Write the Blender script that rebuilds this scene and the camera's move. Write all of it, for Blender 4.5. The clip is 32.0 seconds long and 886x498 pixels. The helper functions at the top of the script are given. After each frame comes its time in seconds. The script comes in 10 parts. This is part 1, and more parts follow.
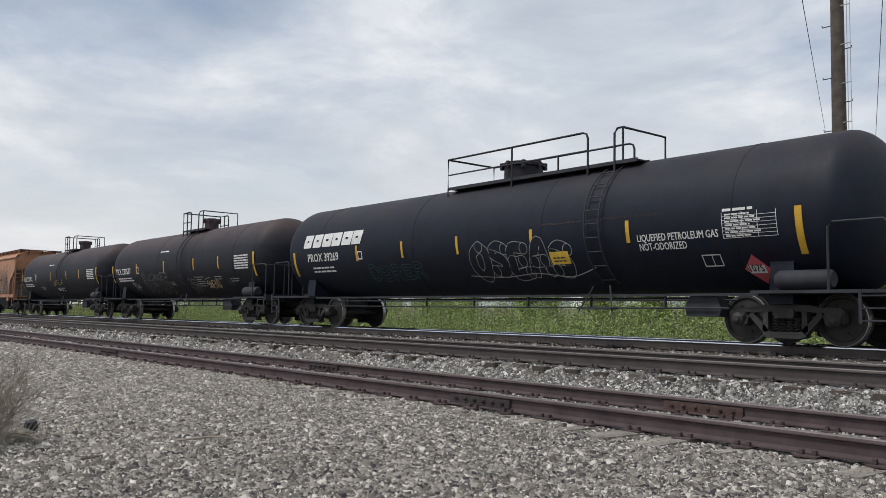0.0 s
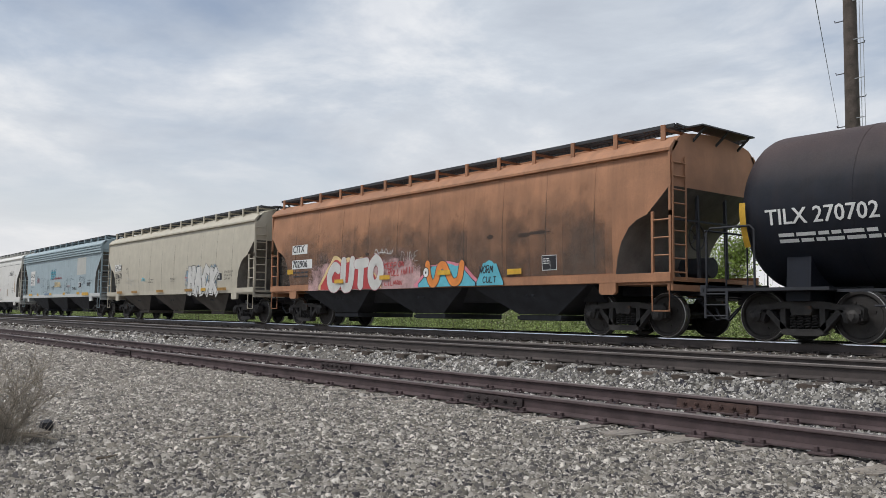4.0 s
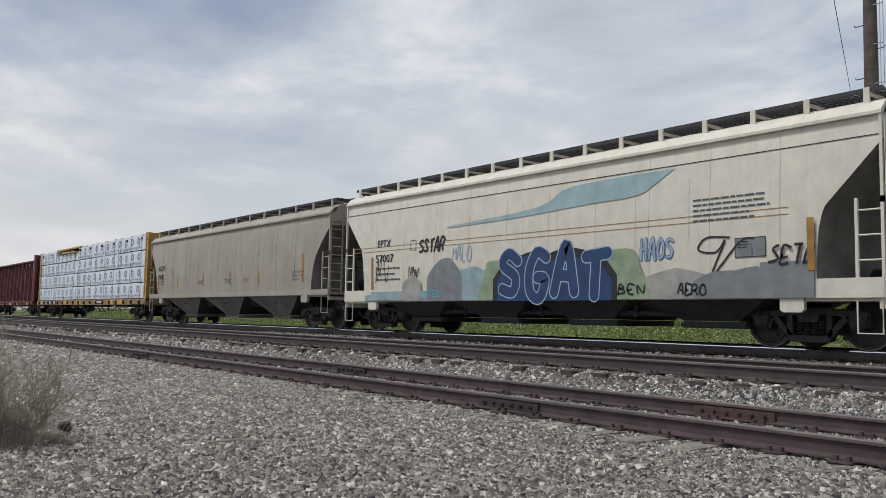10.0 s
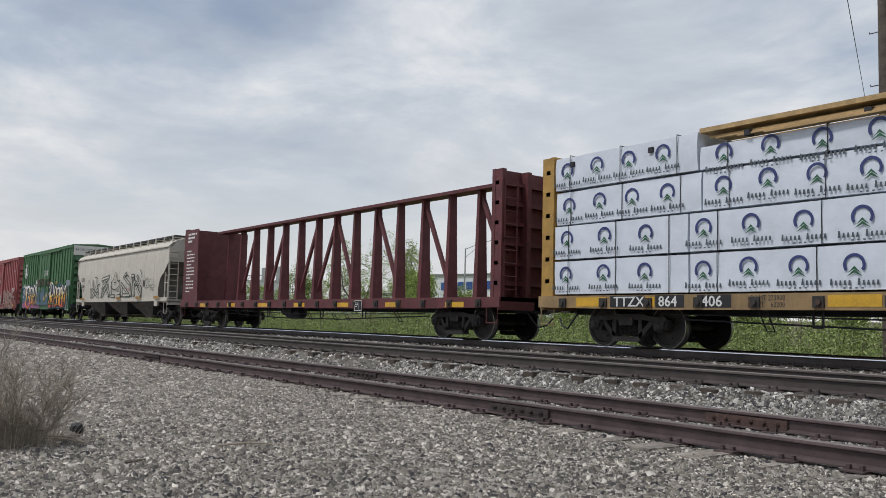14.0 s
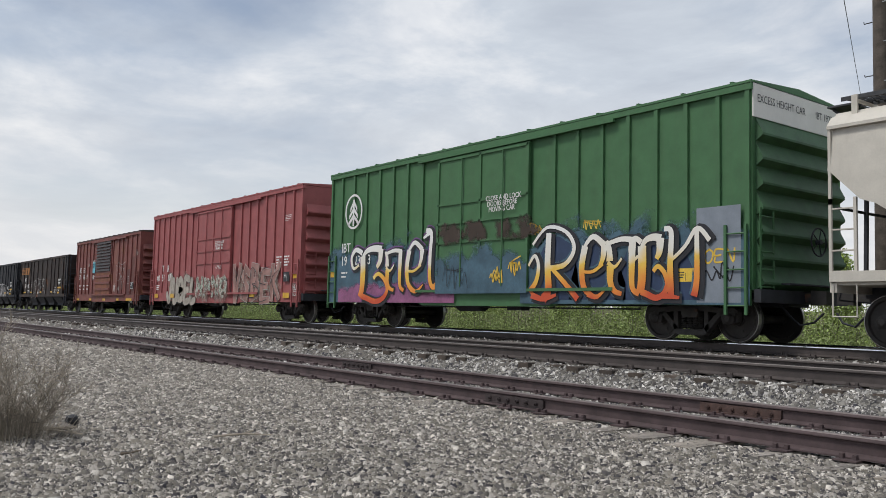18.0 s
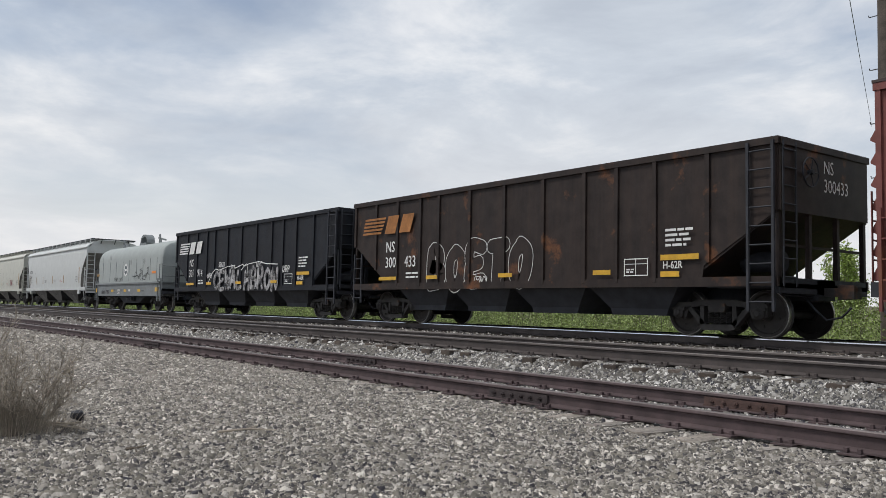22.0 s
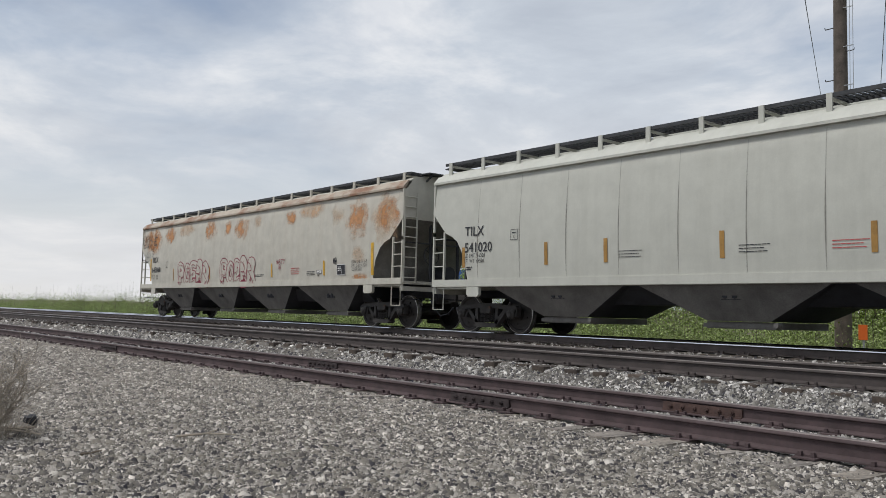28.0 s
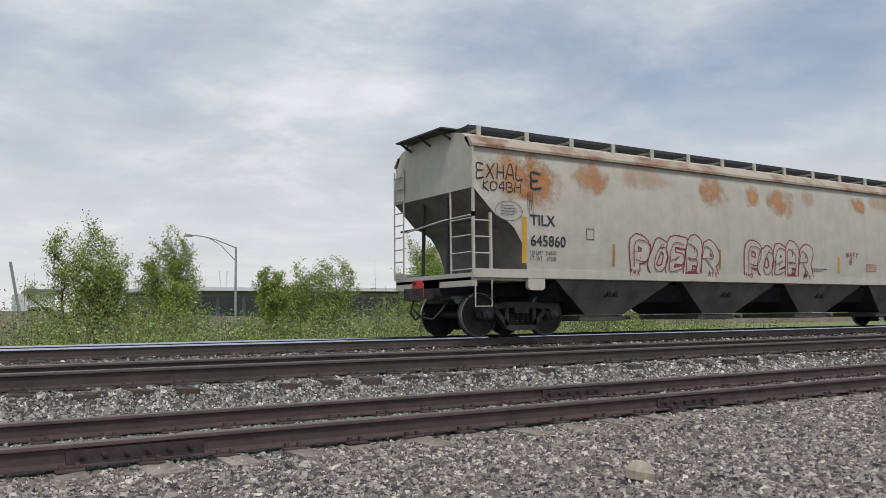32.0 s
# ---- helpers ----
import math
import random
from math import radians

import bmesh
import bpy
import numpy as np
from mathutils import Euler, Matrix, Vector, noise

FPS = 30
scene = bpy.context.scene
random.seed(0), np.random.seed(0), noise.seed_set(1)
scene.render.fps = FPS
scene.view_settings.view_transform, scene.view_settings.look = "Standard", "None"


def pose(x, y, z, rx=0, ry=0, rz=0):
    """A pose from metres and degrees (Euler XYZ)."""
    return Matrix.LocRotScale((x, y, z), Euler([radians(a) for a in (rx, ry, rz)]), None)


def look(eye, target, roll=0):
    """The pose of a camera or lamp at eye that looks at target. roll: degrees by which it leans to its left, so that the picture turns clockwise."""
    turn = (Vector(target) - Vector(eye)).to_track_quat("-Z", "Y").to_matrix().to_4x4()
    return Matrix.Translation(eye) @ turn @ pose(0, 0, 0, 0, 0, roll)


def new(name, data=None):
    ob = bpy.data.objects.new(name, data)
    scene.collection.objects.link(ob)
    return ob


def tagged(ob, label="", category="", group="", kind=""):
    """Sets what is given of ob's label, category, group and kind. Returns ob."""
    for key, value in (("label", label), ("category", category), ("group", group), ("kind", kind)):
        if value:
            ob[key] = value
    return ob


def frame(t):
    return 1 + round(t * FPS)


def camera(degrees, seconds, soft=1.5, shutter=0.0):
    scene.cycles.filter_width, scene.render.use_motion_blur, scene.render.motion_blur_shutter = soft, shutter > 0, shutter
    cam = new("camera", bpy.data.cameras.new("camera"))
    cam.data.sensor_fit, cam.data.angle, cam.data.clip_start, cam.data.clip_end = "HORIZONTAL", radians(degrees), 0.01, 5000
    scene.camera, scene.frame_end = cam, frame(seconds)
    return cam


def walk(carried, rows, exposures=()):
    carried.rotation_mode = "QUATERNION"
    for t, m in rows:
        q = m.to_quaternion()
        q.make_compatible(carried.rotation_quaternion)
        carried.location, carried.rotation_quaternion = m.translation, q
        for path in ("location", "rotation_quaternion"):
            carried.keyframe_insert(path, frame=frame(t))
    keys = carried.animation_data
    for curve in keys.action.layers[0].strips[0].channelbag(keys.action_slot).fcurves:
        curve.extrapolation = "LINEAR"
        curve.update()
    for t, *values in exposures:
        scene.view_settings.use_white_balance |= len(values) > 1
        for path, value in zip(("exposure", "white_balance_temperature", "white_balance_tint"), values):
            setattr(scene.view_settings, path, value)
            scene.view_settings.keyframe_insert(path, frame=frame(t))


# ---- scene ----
# camera: stands beside the siding; x runs along the tracks, z = 0 is the top of the train's rails
cam = camera(55.646, 32.0, soft=0.45)
CAMERA_ROWS = [
    (0, pose(-0.013, -0.013, 0.4455, 94.443, -0.942, 50.122)),
    (0.5, pose(-0.013, -0.014, 0.4455, 94.508, -0.920, 50.192)),
    (1, pose(-0.013, -0.014, 0.4455, 94.561, -0.940, 50.256)),
    (1.5, pose(-0.013, -0.014, 0.4455, 94.549, -0.852, 50.303)),
    (2, pose(-0.013, -0.014, 0.4455, 94.490, -0.779, 50.360)),
    (2.5, pose(-0.013, -0.014, 0.4455, 94.427, -0.762, 50.462)),
    (4.5, pose(-0.014, -0.015, 0.4455, 94.382, -0.594, 51.103)),
    (5, pose(-0.015, -0.016, 0.4455, 94.438, -0.537, 51.271)),
    (5.5, pose(-0.015, -0.016, 0.4455, 94.467, -0.479, 51.375)),
    (6, pose(-0.015, -0.016, 0.4455, 94.477, -0.436, 51.490)),
    (6.5, pose(-0.015, -0.016, 0.4455, 94.490, -0.385, 51.591)),
    (7, pose(-0.015, -0.017, 0.4455, 94.538, -0.406, 51.709)),
    (7.5, pose(-0.015, -0.017, 0.4455, 94.552, -0.340, 51.754)),
    (8, pose(-0.015, -0.017, 0.4455, 94.560, -0.387, 51.810)),
    (8.5, pose(-0.016, -0.017, 0.4455, 94.580, -0.500, 51.847)),
    (9, pose(-0.016, -0.017, 0.4455, 94.597, -0.645, 51.874)),
    (9.5, pose(-0.016, -0.017, 0.4455, 94.639, -0.813, 51.919)),
    (10, pose(-0.016, -0.017, 0.4455, 94.644, -0.980, 51.975)),
    (10.5, pose(-0.016, -0.017, 0.4455, 94.653, -1.070, 52.037)),
    (11, pose(-0.016, -0.018, 0.4455, 94.702, -1.126, 52.209)),
    (11.5, pose(-0.016, -0.018, 0.4455, 94.745, -1.206, 52.400)),
    (12, pose(-0.017, -0.018, 0.4455, 94.803, -1.282, 52.588)),
    (12.5, pose(-0.017, -0.019, 0.4455, 94.848, -1.292, 52.702)),
    (13, pose(-0.017, -0.019, 0.4455, 94.888, -1.383, 52.762)),
    (13.5, pose(-0.017, -0.019, 0.4455, 94.927, -1.397, 52.769)),
    (14, pose(-0.017, -0.019, 0.4455, 94.960, -1.416, 52.699)),
    (14.5, pose(-0.017, -0.019, 0.4455, 95.005, -1.381, 52.624)),
    (16.5, pose(-0.016, -0.018, 0.4455, 94.602, -1.225, 52.365)),
    (17, pose(-0.016, -0.018, 0.4455, 94.491, -1.208, 52.365)),
    (17.5, pose(-0.016, -0.018, 0.4455, 94.414, -1.248, 52.381)),
    (18, pose(-0.016, -0.018, 0.4455, 94.354, -1.283, 52.377)),
    (18.5, pose(-0.016, -0.018, 0.4455, 94.314, -1.331, 52.341)),
    (19, pose(-0.016, -0.018, 0.4455, 94.296, -1.314, 52.315)),
    (19.5, pose(-0.016, -0.018, 0.4455, 94.278, -1.343, 52.311)),
    (20, pose(-0.016, -0.018, 0.4455, 94.267, -1.248, 52.278)),
    (20.5, pose(-0.016, -0.018, 0.4455, 94.277, -1.215, 52.263)),
    (21, pose(-0.016, -0.018, 0.4455, 94.270, -1.163, 52.361)),
    (21.5, pose(-0.017, -0.018, 0.4455, 94.177, -1.135, 52.485)),
    (22, pose(-0.017, -0.019, 0.4455, 94.017, -1.169, 52.631)),
    (22.5, pose(-0.017, -0.019, 0.4455, 93.801, -1.155, 52.730)),
    (23, pose(-0.017, -0.019, 0.4455, 93.580, -1.137, 52.636)),
    (23.5, pose(-0.016, -0.018, 0.4455, 93.482, -1.181, 52.435)),
    (24, pose(-0.016, -0.018, 0.4455, 93.505, -1.232, 52.172)),
    (24.5, pose(-0.016, -0.017, 0.4455, 93.641, -1.289, 52.009)),
    (25, pose(-0.016, -0.017, 0.4455, 93.856, -1.285, 51.957)),
    (25.5, pose(-0.016, -0.017, 0.4455, 94.094, -1.237, 51.966)),
    (26, pose(-0.016, -0.017, 0.4455, 94.298, -1.210, 51.921)),
    (26.5, pose(-0.015, -0.017, 0.4455, 94.461, -1.273, 51.783)),
    (28.5, pose(-0.009, -0.009, 0.4455, 94.185, -1.704, 47.915)),
    (29, pose(-0.001, -0.001, 0.4455, 94.314, -1.767, 43.330)),
    (29.5, pose(0.014, 0.012, 0.4455, 94.618, -1.753, 36.033)),
    (30, pose(0.037, 0.025, 0.4455, 94.976, -1.311, 25.753)),
    (30.5, pose(0.068, 0.036, 0.4455, 95.288, -0.757, 12.978)),
    (31, pose(0.107, 0.040, 0.4455, 95.374, -0.239, -1.925)),
    (31.2, pose(0.123, 0.039, 0.4455, 95.322, -0.136, -8.148)),
    (31.5, pose(0.147, 0.033, 0.4455, 95.072, 0.567, -17.545)),
    (32, pose(0.181, 0.017, 0.4455, 94.529, 0.547, -32.310)),
]
walk(cam, CAMERA_ROWS, exposures=[(0, 0.05, 6300, 10), (2.5, 0.05, 6300, 10), (6, 0.0, 6300, 10), (9, -0.09, 6300, 10), (13, -0.09, 6300, 10), (14.5, -0.04, 6300, 10), (17, 0.04, 6300, 10), (20, 0.06, 6300, 10), (24, 0.04, 6300, 10), (26, 0.0, 6300, 10), (29, 0.0, 6300, 10), (31, 0.07, 6300, 10), (32, -0.06, 6300, 10)])

# ---- light ----
def link(nt, a, b):
    nt.links.new(a, b)


def node(nt, kind, **values):
    n = nt.nodes.new(kind)
    for k, v in values.items():
        n.inputs[k.replace("_", " ")].default_value = v
    return n


def ramp(nt, stops, fac=None):
    n = nt.nodes.new("ShaderNodeValToRGB")
    els = n.color_ramp.elements
    while len(els) < len(stops):
        els.new(0.5)
    for e, (p, c) in zip(els, stops):
        e.position = p
        e.color = (*c, 1) if len(c) == 3 else c
    if fac is not None:
        link(nt, fac, n.inputs[0])
    return n


SUN_ELEV, SUN_AZ = 58, -160  # degrees; azimuth from +y towards +x
world = bpy.data.worlds.new("sky")
scene.world = world
world.use_nodes = True
wt = world.node_tree
wt.nodes.clear()
w_out = wt.nodes.new("ShaderNodeOutputWorld")
w_bg = node(wt, "ShaderNodeBackground", Strength=0.1)
sky = wt.nodes.new("ShaderNodeTexSky")
sky.sky_type = "NISHITA"
sky.sun_disc = False
sky.sun_elevation, sky.sun_rotation = radians(SUN_ELEV), radians(SUN_AZ)
sky.air_density, sky.dust_density = 1.0, 1.2
w_co = wt.nodes.new("ShaderNodeTexCoord")
w_sep = wt.nodes.new("ShaderNodeSeparateXYZ")
link(wt, w_co.outputs["Generated"], w_sep.inputs[0])
# a cloud layer seen in perspective: direction divided by its height
w_up = wt.nodes.new("ShaderNodeMath")
w_up.operation = "MAXIMUM"
w_up.inputs[1].default_value = 0.0
link(wt, w_sep.outputs[2], w_up.inputs[0])
w_add = wt.nodes.new("ShaderNodeMath")
w_add.operation = "ADD"
w_add.inputs[1].default_value = 0.16
link(wt, w_up.outputs[0], w_add.inputs[0])
w_comb = wt.nodes.new("ShaderNodeCombineXYZ")
for i in (0, 1):
    d = wt.nodes.new("ShaderNodeMath")
    d.operation = "DIVIDE"
    link(wt, w_sep.outputs[i], d.inputs[0])
    link(wt, w_add.outputs[0], d.inputs[1])
    link(wt, d.outputs[0], w_comb.inputs[i])
n_big = node(wt, "ShaderNodeTexNoise", Scale=0.62, Detail=7.0, Roughness=0.55, Distortion=0.25)
n_fine = node(wt, "ShaderNodeTexNoise", Scale=1.5, Detail=9.0, Roughness=0.6, Distortion=0.3)
w_shift = node(wt, "ShaderNodeVectorMath")
w_shift.operation = "ADD"
w_shift.inputs[1].default_value = (3.1, 7.4, 0.0)
link(wt, w_comb.outputs[0], w_shift.inputs[0])
link(wt, w_shift.outputs[0], n_big.inputs["Vector"])
link(wt, w_comb.outputs[0], n_fine.inputs["Vector"])
# cover: where the blue shows through
cover = ramp(wt, [(0.38, (0.42, 0.42, 0.42)), (0.53, (1, 1, 1))], n_big.outputs["Fac"])
shade = ramp(wt, [(0.36, (5.0, 5.4, 6.0)), (0.50, (6.0, 6.4, 6.9)), (0.66, (8.4, 8.4, 8.4))], n_fine.outputs["Fac"])
w_mix = wt.nodes.new("ShaderNodeMixRGB")
link(wt, cover.outputs[0], w_mix.inputs[0])
link(wt, sky.outputs[0], w_mix.inputs[1])
link(wt, shade.outputs[0], w_mix.inputs[2])
# haze whitens the last degrees over the horizon
low = ramp(wt, [(0.0, (0.85, 0.85, 0.85)), (0.27, (0, 0, 0))], w_up.outputs[0])
w_haze = wt.nodes.new("ShaderNodeMixRGB")
w_haze.inputs[2].default_value = (8.25, 8.0, 7.7, 1)
link(wt, low.outputs[0], w_haze.inputs[0])
link(wt, w_mix.outputs[0], w_haze.inputs[1])
link(wt, w_haze.outputs[0], w_bg.inputs[0])
link(wt, w_bg.outputs[0], w_out.inputs[0])

sun = new("sun", bpy.data.lights.new("sun", "SUN"))
sun.data.energy, sun.data.angle, sun.data.color = 2.1, radians(12), (1.0, 0.95, 0.88)
az, el = radians(SUN_AZ), radians(SUN_ELEV)
sun.matrix_basis = look((0, 0, 40), (-math.sin(az) * math.cos(el), -math.cos(az) * math.cos(el), 40 - math.sin(el)))
scene.view_settings.exposure = 0.0

# ---- materials ----
MATS = {}


def mat(name, col, rough=0.6, metal=0.0, var=0.22, scale=3.0, bump=0.15, streak=0.0, dirt=(0.10, 0.085, 0.07), rust=0.0,
        fine=40.0, low=0.0, island=0.0, obj=0.0, spec=0.5):
    """A painted or natural surface: two scales of variation, downward streaks, rust or dirt blotches, fine relief."""
    m = bpy.data.materials.new(name)
    MATS[name] = m
    m.use_nodes = True
    nt = m.node_tree
    p = nt.nodes["Principled BSDF"]
    p.inputs["Roughness"].default_value, p.inputs["Metallic"].default_value = rough, metal
    p.inputs["Specular IOR Level"].default_value = spec
    co = nt.nodes.new("ShaderNodeTexCoord")
    n1 = node(nt, "ShaderNodeTexNoise", Scale=scale, Detail=6.0, Roughness=0.6)
    n2 = node(nt, "ShaderNodeTexNoise", Scale=fine, Detail=3.0, Roughness=0.6)
    link(nt, co.outputs["Object"], n1.inputs["Vector"])
    link(nt, co.outputs["Object"], n2.inputs["Vector"])
    dark = tuple(c * (1 - var) for c in col)
    lite = tuple(min(1, c * (1 + var)) for c in col)
    r1 = ramp(nt, [(0.3, dark), (0.7, lite)], n1.outputs["Fac"])
    out = r1.outputs[0]

    def blend(fac, colour, kind="MIX"):
        nonlocal out
        x = nt.nodes.new("ShaderNodeMixRGB")
        x.blend_type = kind
        if isinstance(fac, float):
            x.inputs[0].default_value = fac
        else:
            link(nt, fac, x.inputs[0])
        link(nt, out, x.inputs[1])
        if isinstance(colour, tuple):
            x.inputs[2].default_value = (*colour, 1)
        else:
            link(nt, colour, x.inputs[2])
        out = x.outputs[0]

    g = ramp(nt, [(0.35, (0.78, 0.78, 0.78)), (0.65, (1.12, 1.12, 1.12))], n2.outputs["Fac"])
    blend(min(1.0, var * 2.5), g.outputs[0], "MULTIPLY")
    if island or obj:
        gi = nt.nodes.new("ShaderNodeNewGeometry" if island else "ShaderNodeObjectInfo")
        k = island or obj
        gr = ramp(nt, [(0.0, (1 - k, 1 - k, 1 - k * 0.95)), (0.5, (1 - 0.36 * k, 0.985 - 0.36 * k, 0.95 - 0.38 * k)), (0.85, (1 + 0.25 * k,) * 3), (1.0, (1 + 1.5 * k,) * 3)],
                  gi.outputs["Random Per Island" if island else "Random"])
        blend(1.0, gr.outputs[0], "MULTIPLY")
    if streak:
        mp = node(nt, "ShaderNodeMapping")
        mp.inputs["Scale"].default_value = (4.0, 1.0, 0.3)
        link(nt, co.outputs["Object"], mp.inputs[0])
        n3 = node(nt, "ShaderNodeTexNoise", Scale=1.0, Detail=8.0, Roughness=0.7)
        link(nt, mp.outputs[0], n3.inputs["Vector"])
        s = ramp(nt, [(0.45, (0, 0, 0)), (0.8, (streak * 0.65, streak * 0.65, streak * 0.65))], n3.outputs["Fac"])
        blend(s.outputs[0], dirt)
    if rust:
        n4 = node(nt, "ShaderNodeTexNoise", Scale=1.1, Detail=9.0, Roughness=0.65)
        link(nt, co.outputs["Object"], n4.inputs["Vector"])
        s = ramp(nt, [(0.62 - rust * 0.2, (0, 0, 0)), (0.72 - rust * 0.12, (0.85, 0.85, 0.85))], n4.outputs["Fac"])
        blend(s.outputs[0], (0.19, 0.075, 0.03))
    link(nt, out, p.inputs["Base Color"])
    rr = ramp(nt, [(0.3, (max(0, rough - 0.1),) * 3), (0.7, (min(1, rough + 0.12),) * 3)], n2.outputs["Fac"])
    link(nt, rr.outputs[0], p.inputs["Roughness"])
    if bump:
        b = node(nt, "ShaderNodeBump", Strength=bump, Distance=0.01)
        link(nt, n2.outputs["Fac"], b.inputs["Height"])
        link(nt, b.outputs[0], p.inputs["Normal"])
    return m


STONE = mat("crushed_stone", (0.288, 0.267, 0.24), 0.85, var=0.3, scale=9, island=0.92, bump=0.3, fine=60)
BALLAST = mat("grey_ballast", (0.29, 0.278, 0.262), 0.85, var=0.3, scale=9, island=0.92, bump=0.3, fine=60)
# near-black ground: shade in the gaps between stones is put into its colour
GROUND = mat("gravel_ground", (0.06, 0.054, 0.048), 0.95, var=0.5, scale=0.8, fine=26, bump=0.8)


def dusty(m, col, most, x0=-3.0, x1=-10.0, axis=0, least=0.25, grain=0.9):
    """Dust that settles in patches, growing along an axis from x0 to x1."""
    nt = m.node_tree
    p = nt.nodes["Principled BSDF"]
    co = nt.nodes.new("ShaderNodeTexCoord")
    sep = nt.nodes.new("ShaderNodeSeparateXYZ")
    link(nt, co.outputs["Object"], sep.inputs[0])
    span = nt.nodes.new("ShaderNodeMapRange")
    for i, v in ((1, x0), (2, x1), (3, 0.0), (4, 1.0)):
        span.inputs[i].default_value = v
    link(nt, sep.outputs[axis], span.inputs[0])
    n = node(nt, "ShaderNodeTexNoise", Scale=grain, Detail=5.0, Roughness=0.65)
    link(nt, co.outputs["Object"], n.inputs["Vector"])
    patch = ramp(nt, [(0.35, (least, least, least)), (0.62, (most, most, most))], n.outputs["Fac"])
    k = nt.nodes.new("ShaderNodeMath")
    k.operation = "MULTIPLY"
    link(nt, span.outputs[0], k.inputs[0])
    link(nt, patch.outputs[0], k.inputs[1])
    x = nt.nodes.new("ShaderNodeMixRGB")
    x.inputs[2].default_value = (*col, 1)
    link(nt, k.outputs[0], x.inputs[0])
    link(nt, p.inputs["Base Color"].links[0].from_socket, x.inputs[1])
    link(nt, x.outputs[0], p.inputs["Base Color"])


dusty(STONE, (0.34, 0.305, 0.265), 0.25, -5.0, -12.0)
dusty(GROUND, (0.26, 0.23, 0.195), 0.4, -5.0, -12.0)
RAIL_RUST = mat("rusty_rail", (0.085, 0.06, 0.061), 0.75, var=0.3, scale=4, metal=0.2, bump=0.25)
RAIL_TOP = mat("worn_rail_head", (0.16, 0.135, 0.13), 0.5, metal=0.5, var=0.25, bump=0.1)
RAIL_DULL = mat("dull_rail_head", (0.17, 0.15, 0.14), 0.42, metal=0.7, var=0.2, bump=0.05)
RAIL_SHINE = mat("polished_rail_head", (0.80, 0.81, 0.83), 0.14, metal=1.0, var=0.08, bump=0.02)
RAIL_DARK = mat("dark_rail", (0.075, 0.062, 0.058), 0.7, metal=0.2, var=0.3, bump=0.2)
JOINT = mat("joint_bar_iron", (0.055, 0.042, 0.042), 0.7, metal=0.2, var=0.4, scale=8, bump=0.3)
JOINT_RUST = mat("rusty_joint_bar", (0.085, 0.05, 0.042), 0.8, var=0.4, scale=8, bump=0.3)
TIE = mat("weathered_tie", (0.27, 0.24, 0.21), 0.92, var=0.45, scale=5, bump=0.6, obj=0.3, streak=0.0)
TIE_DARK = mat("creosoted_tie", (0.07, 0.055, 0.045), 0.9, var=0.4, scale=5, bump=0.5, obj=0.3)
IRON = mat("dark_cast_iron", (0.035, 0.032, 0.03), 0.7, var=0.35, scale=6, bump=0.25, rust=0.2)
WHEEL = mat("wheel_steel", (0.04, 0.036, 0.034), 0.6, metal=0.3, var=0.3, scale=6, bump=0.15)
RIM = mat("worn_wheel_rim", (0.42, 0.41, 0.40), 0.35, metal=0.9, var=0.2, bump=0.05)
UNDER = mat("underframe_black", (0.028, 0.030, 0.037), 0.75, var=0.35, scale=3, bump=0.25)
GRATE = mat("running_board_steel", (0.06, 0.062, 0.066), 0.6, metal=0.4, var=0.3, bump=0.2)
YELLOW = mat("reflector_yellow", (0.62, 0.36, 0.03), 0.5, var=0.2, scale=4, bump=0.05)
AMBER = mat("faded_reflector", (0.36, 0.20, 0.05), 0.6, var=0.25, scale=4, bump=0.05)
WHITE_INK = mat("white_stencil", (0.72, 0.72, 0.70), 0.6, var=0.12, bump=0.0)
BLACK_INK = mat("black_stencil", (0.035, 0.035, 0.04), 0.6, var=0.2, bump=0.0)
RED_INK = mat("red_stencil", (0.45, 0.06, 0.06), 0.6, var=0.2, bump=0.0)
BARK = mat("bark", (0.10, 0.08, 0.06), 0.95, var=0.4, scale=8, bump=0.7)
POLE_WOOD = mat("pole_wood", (0.105, 0.085, 0.07), 0.9, var=0.35, scale=5, bump=0.5, streak=0.5, dirt=(0.05, 0.042, 0.036))
GALV = mat("galvanised_steel", (0.34, 0.35, 0.36), 0.5, metal=0.6, var=0.15, bump=0.1)


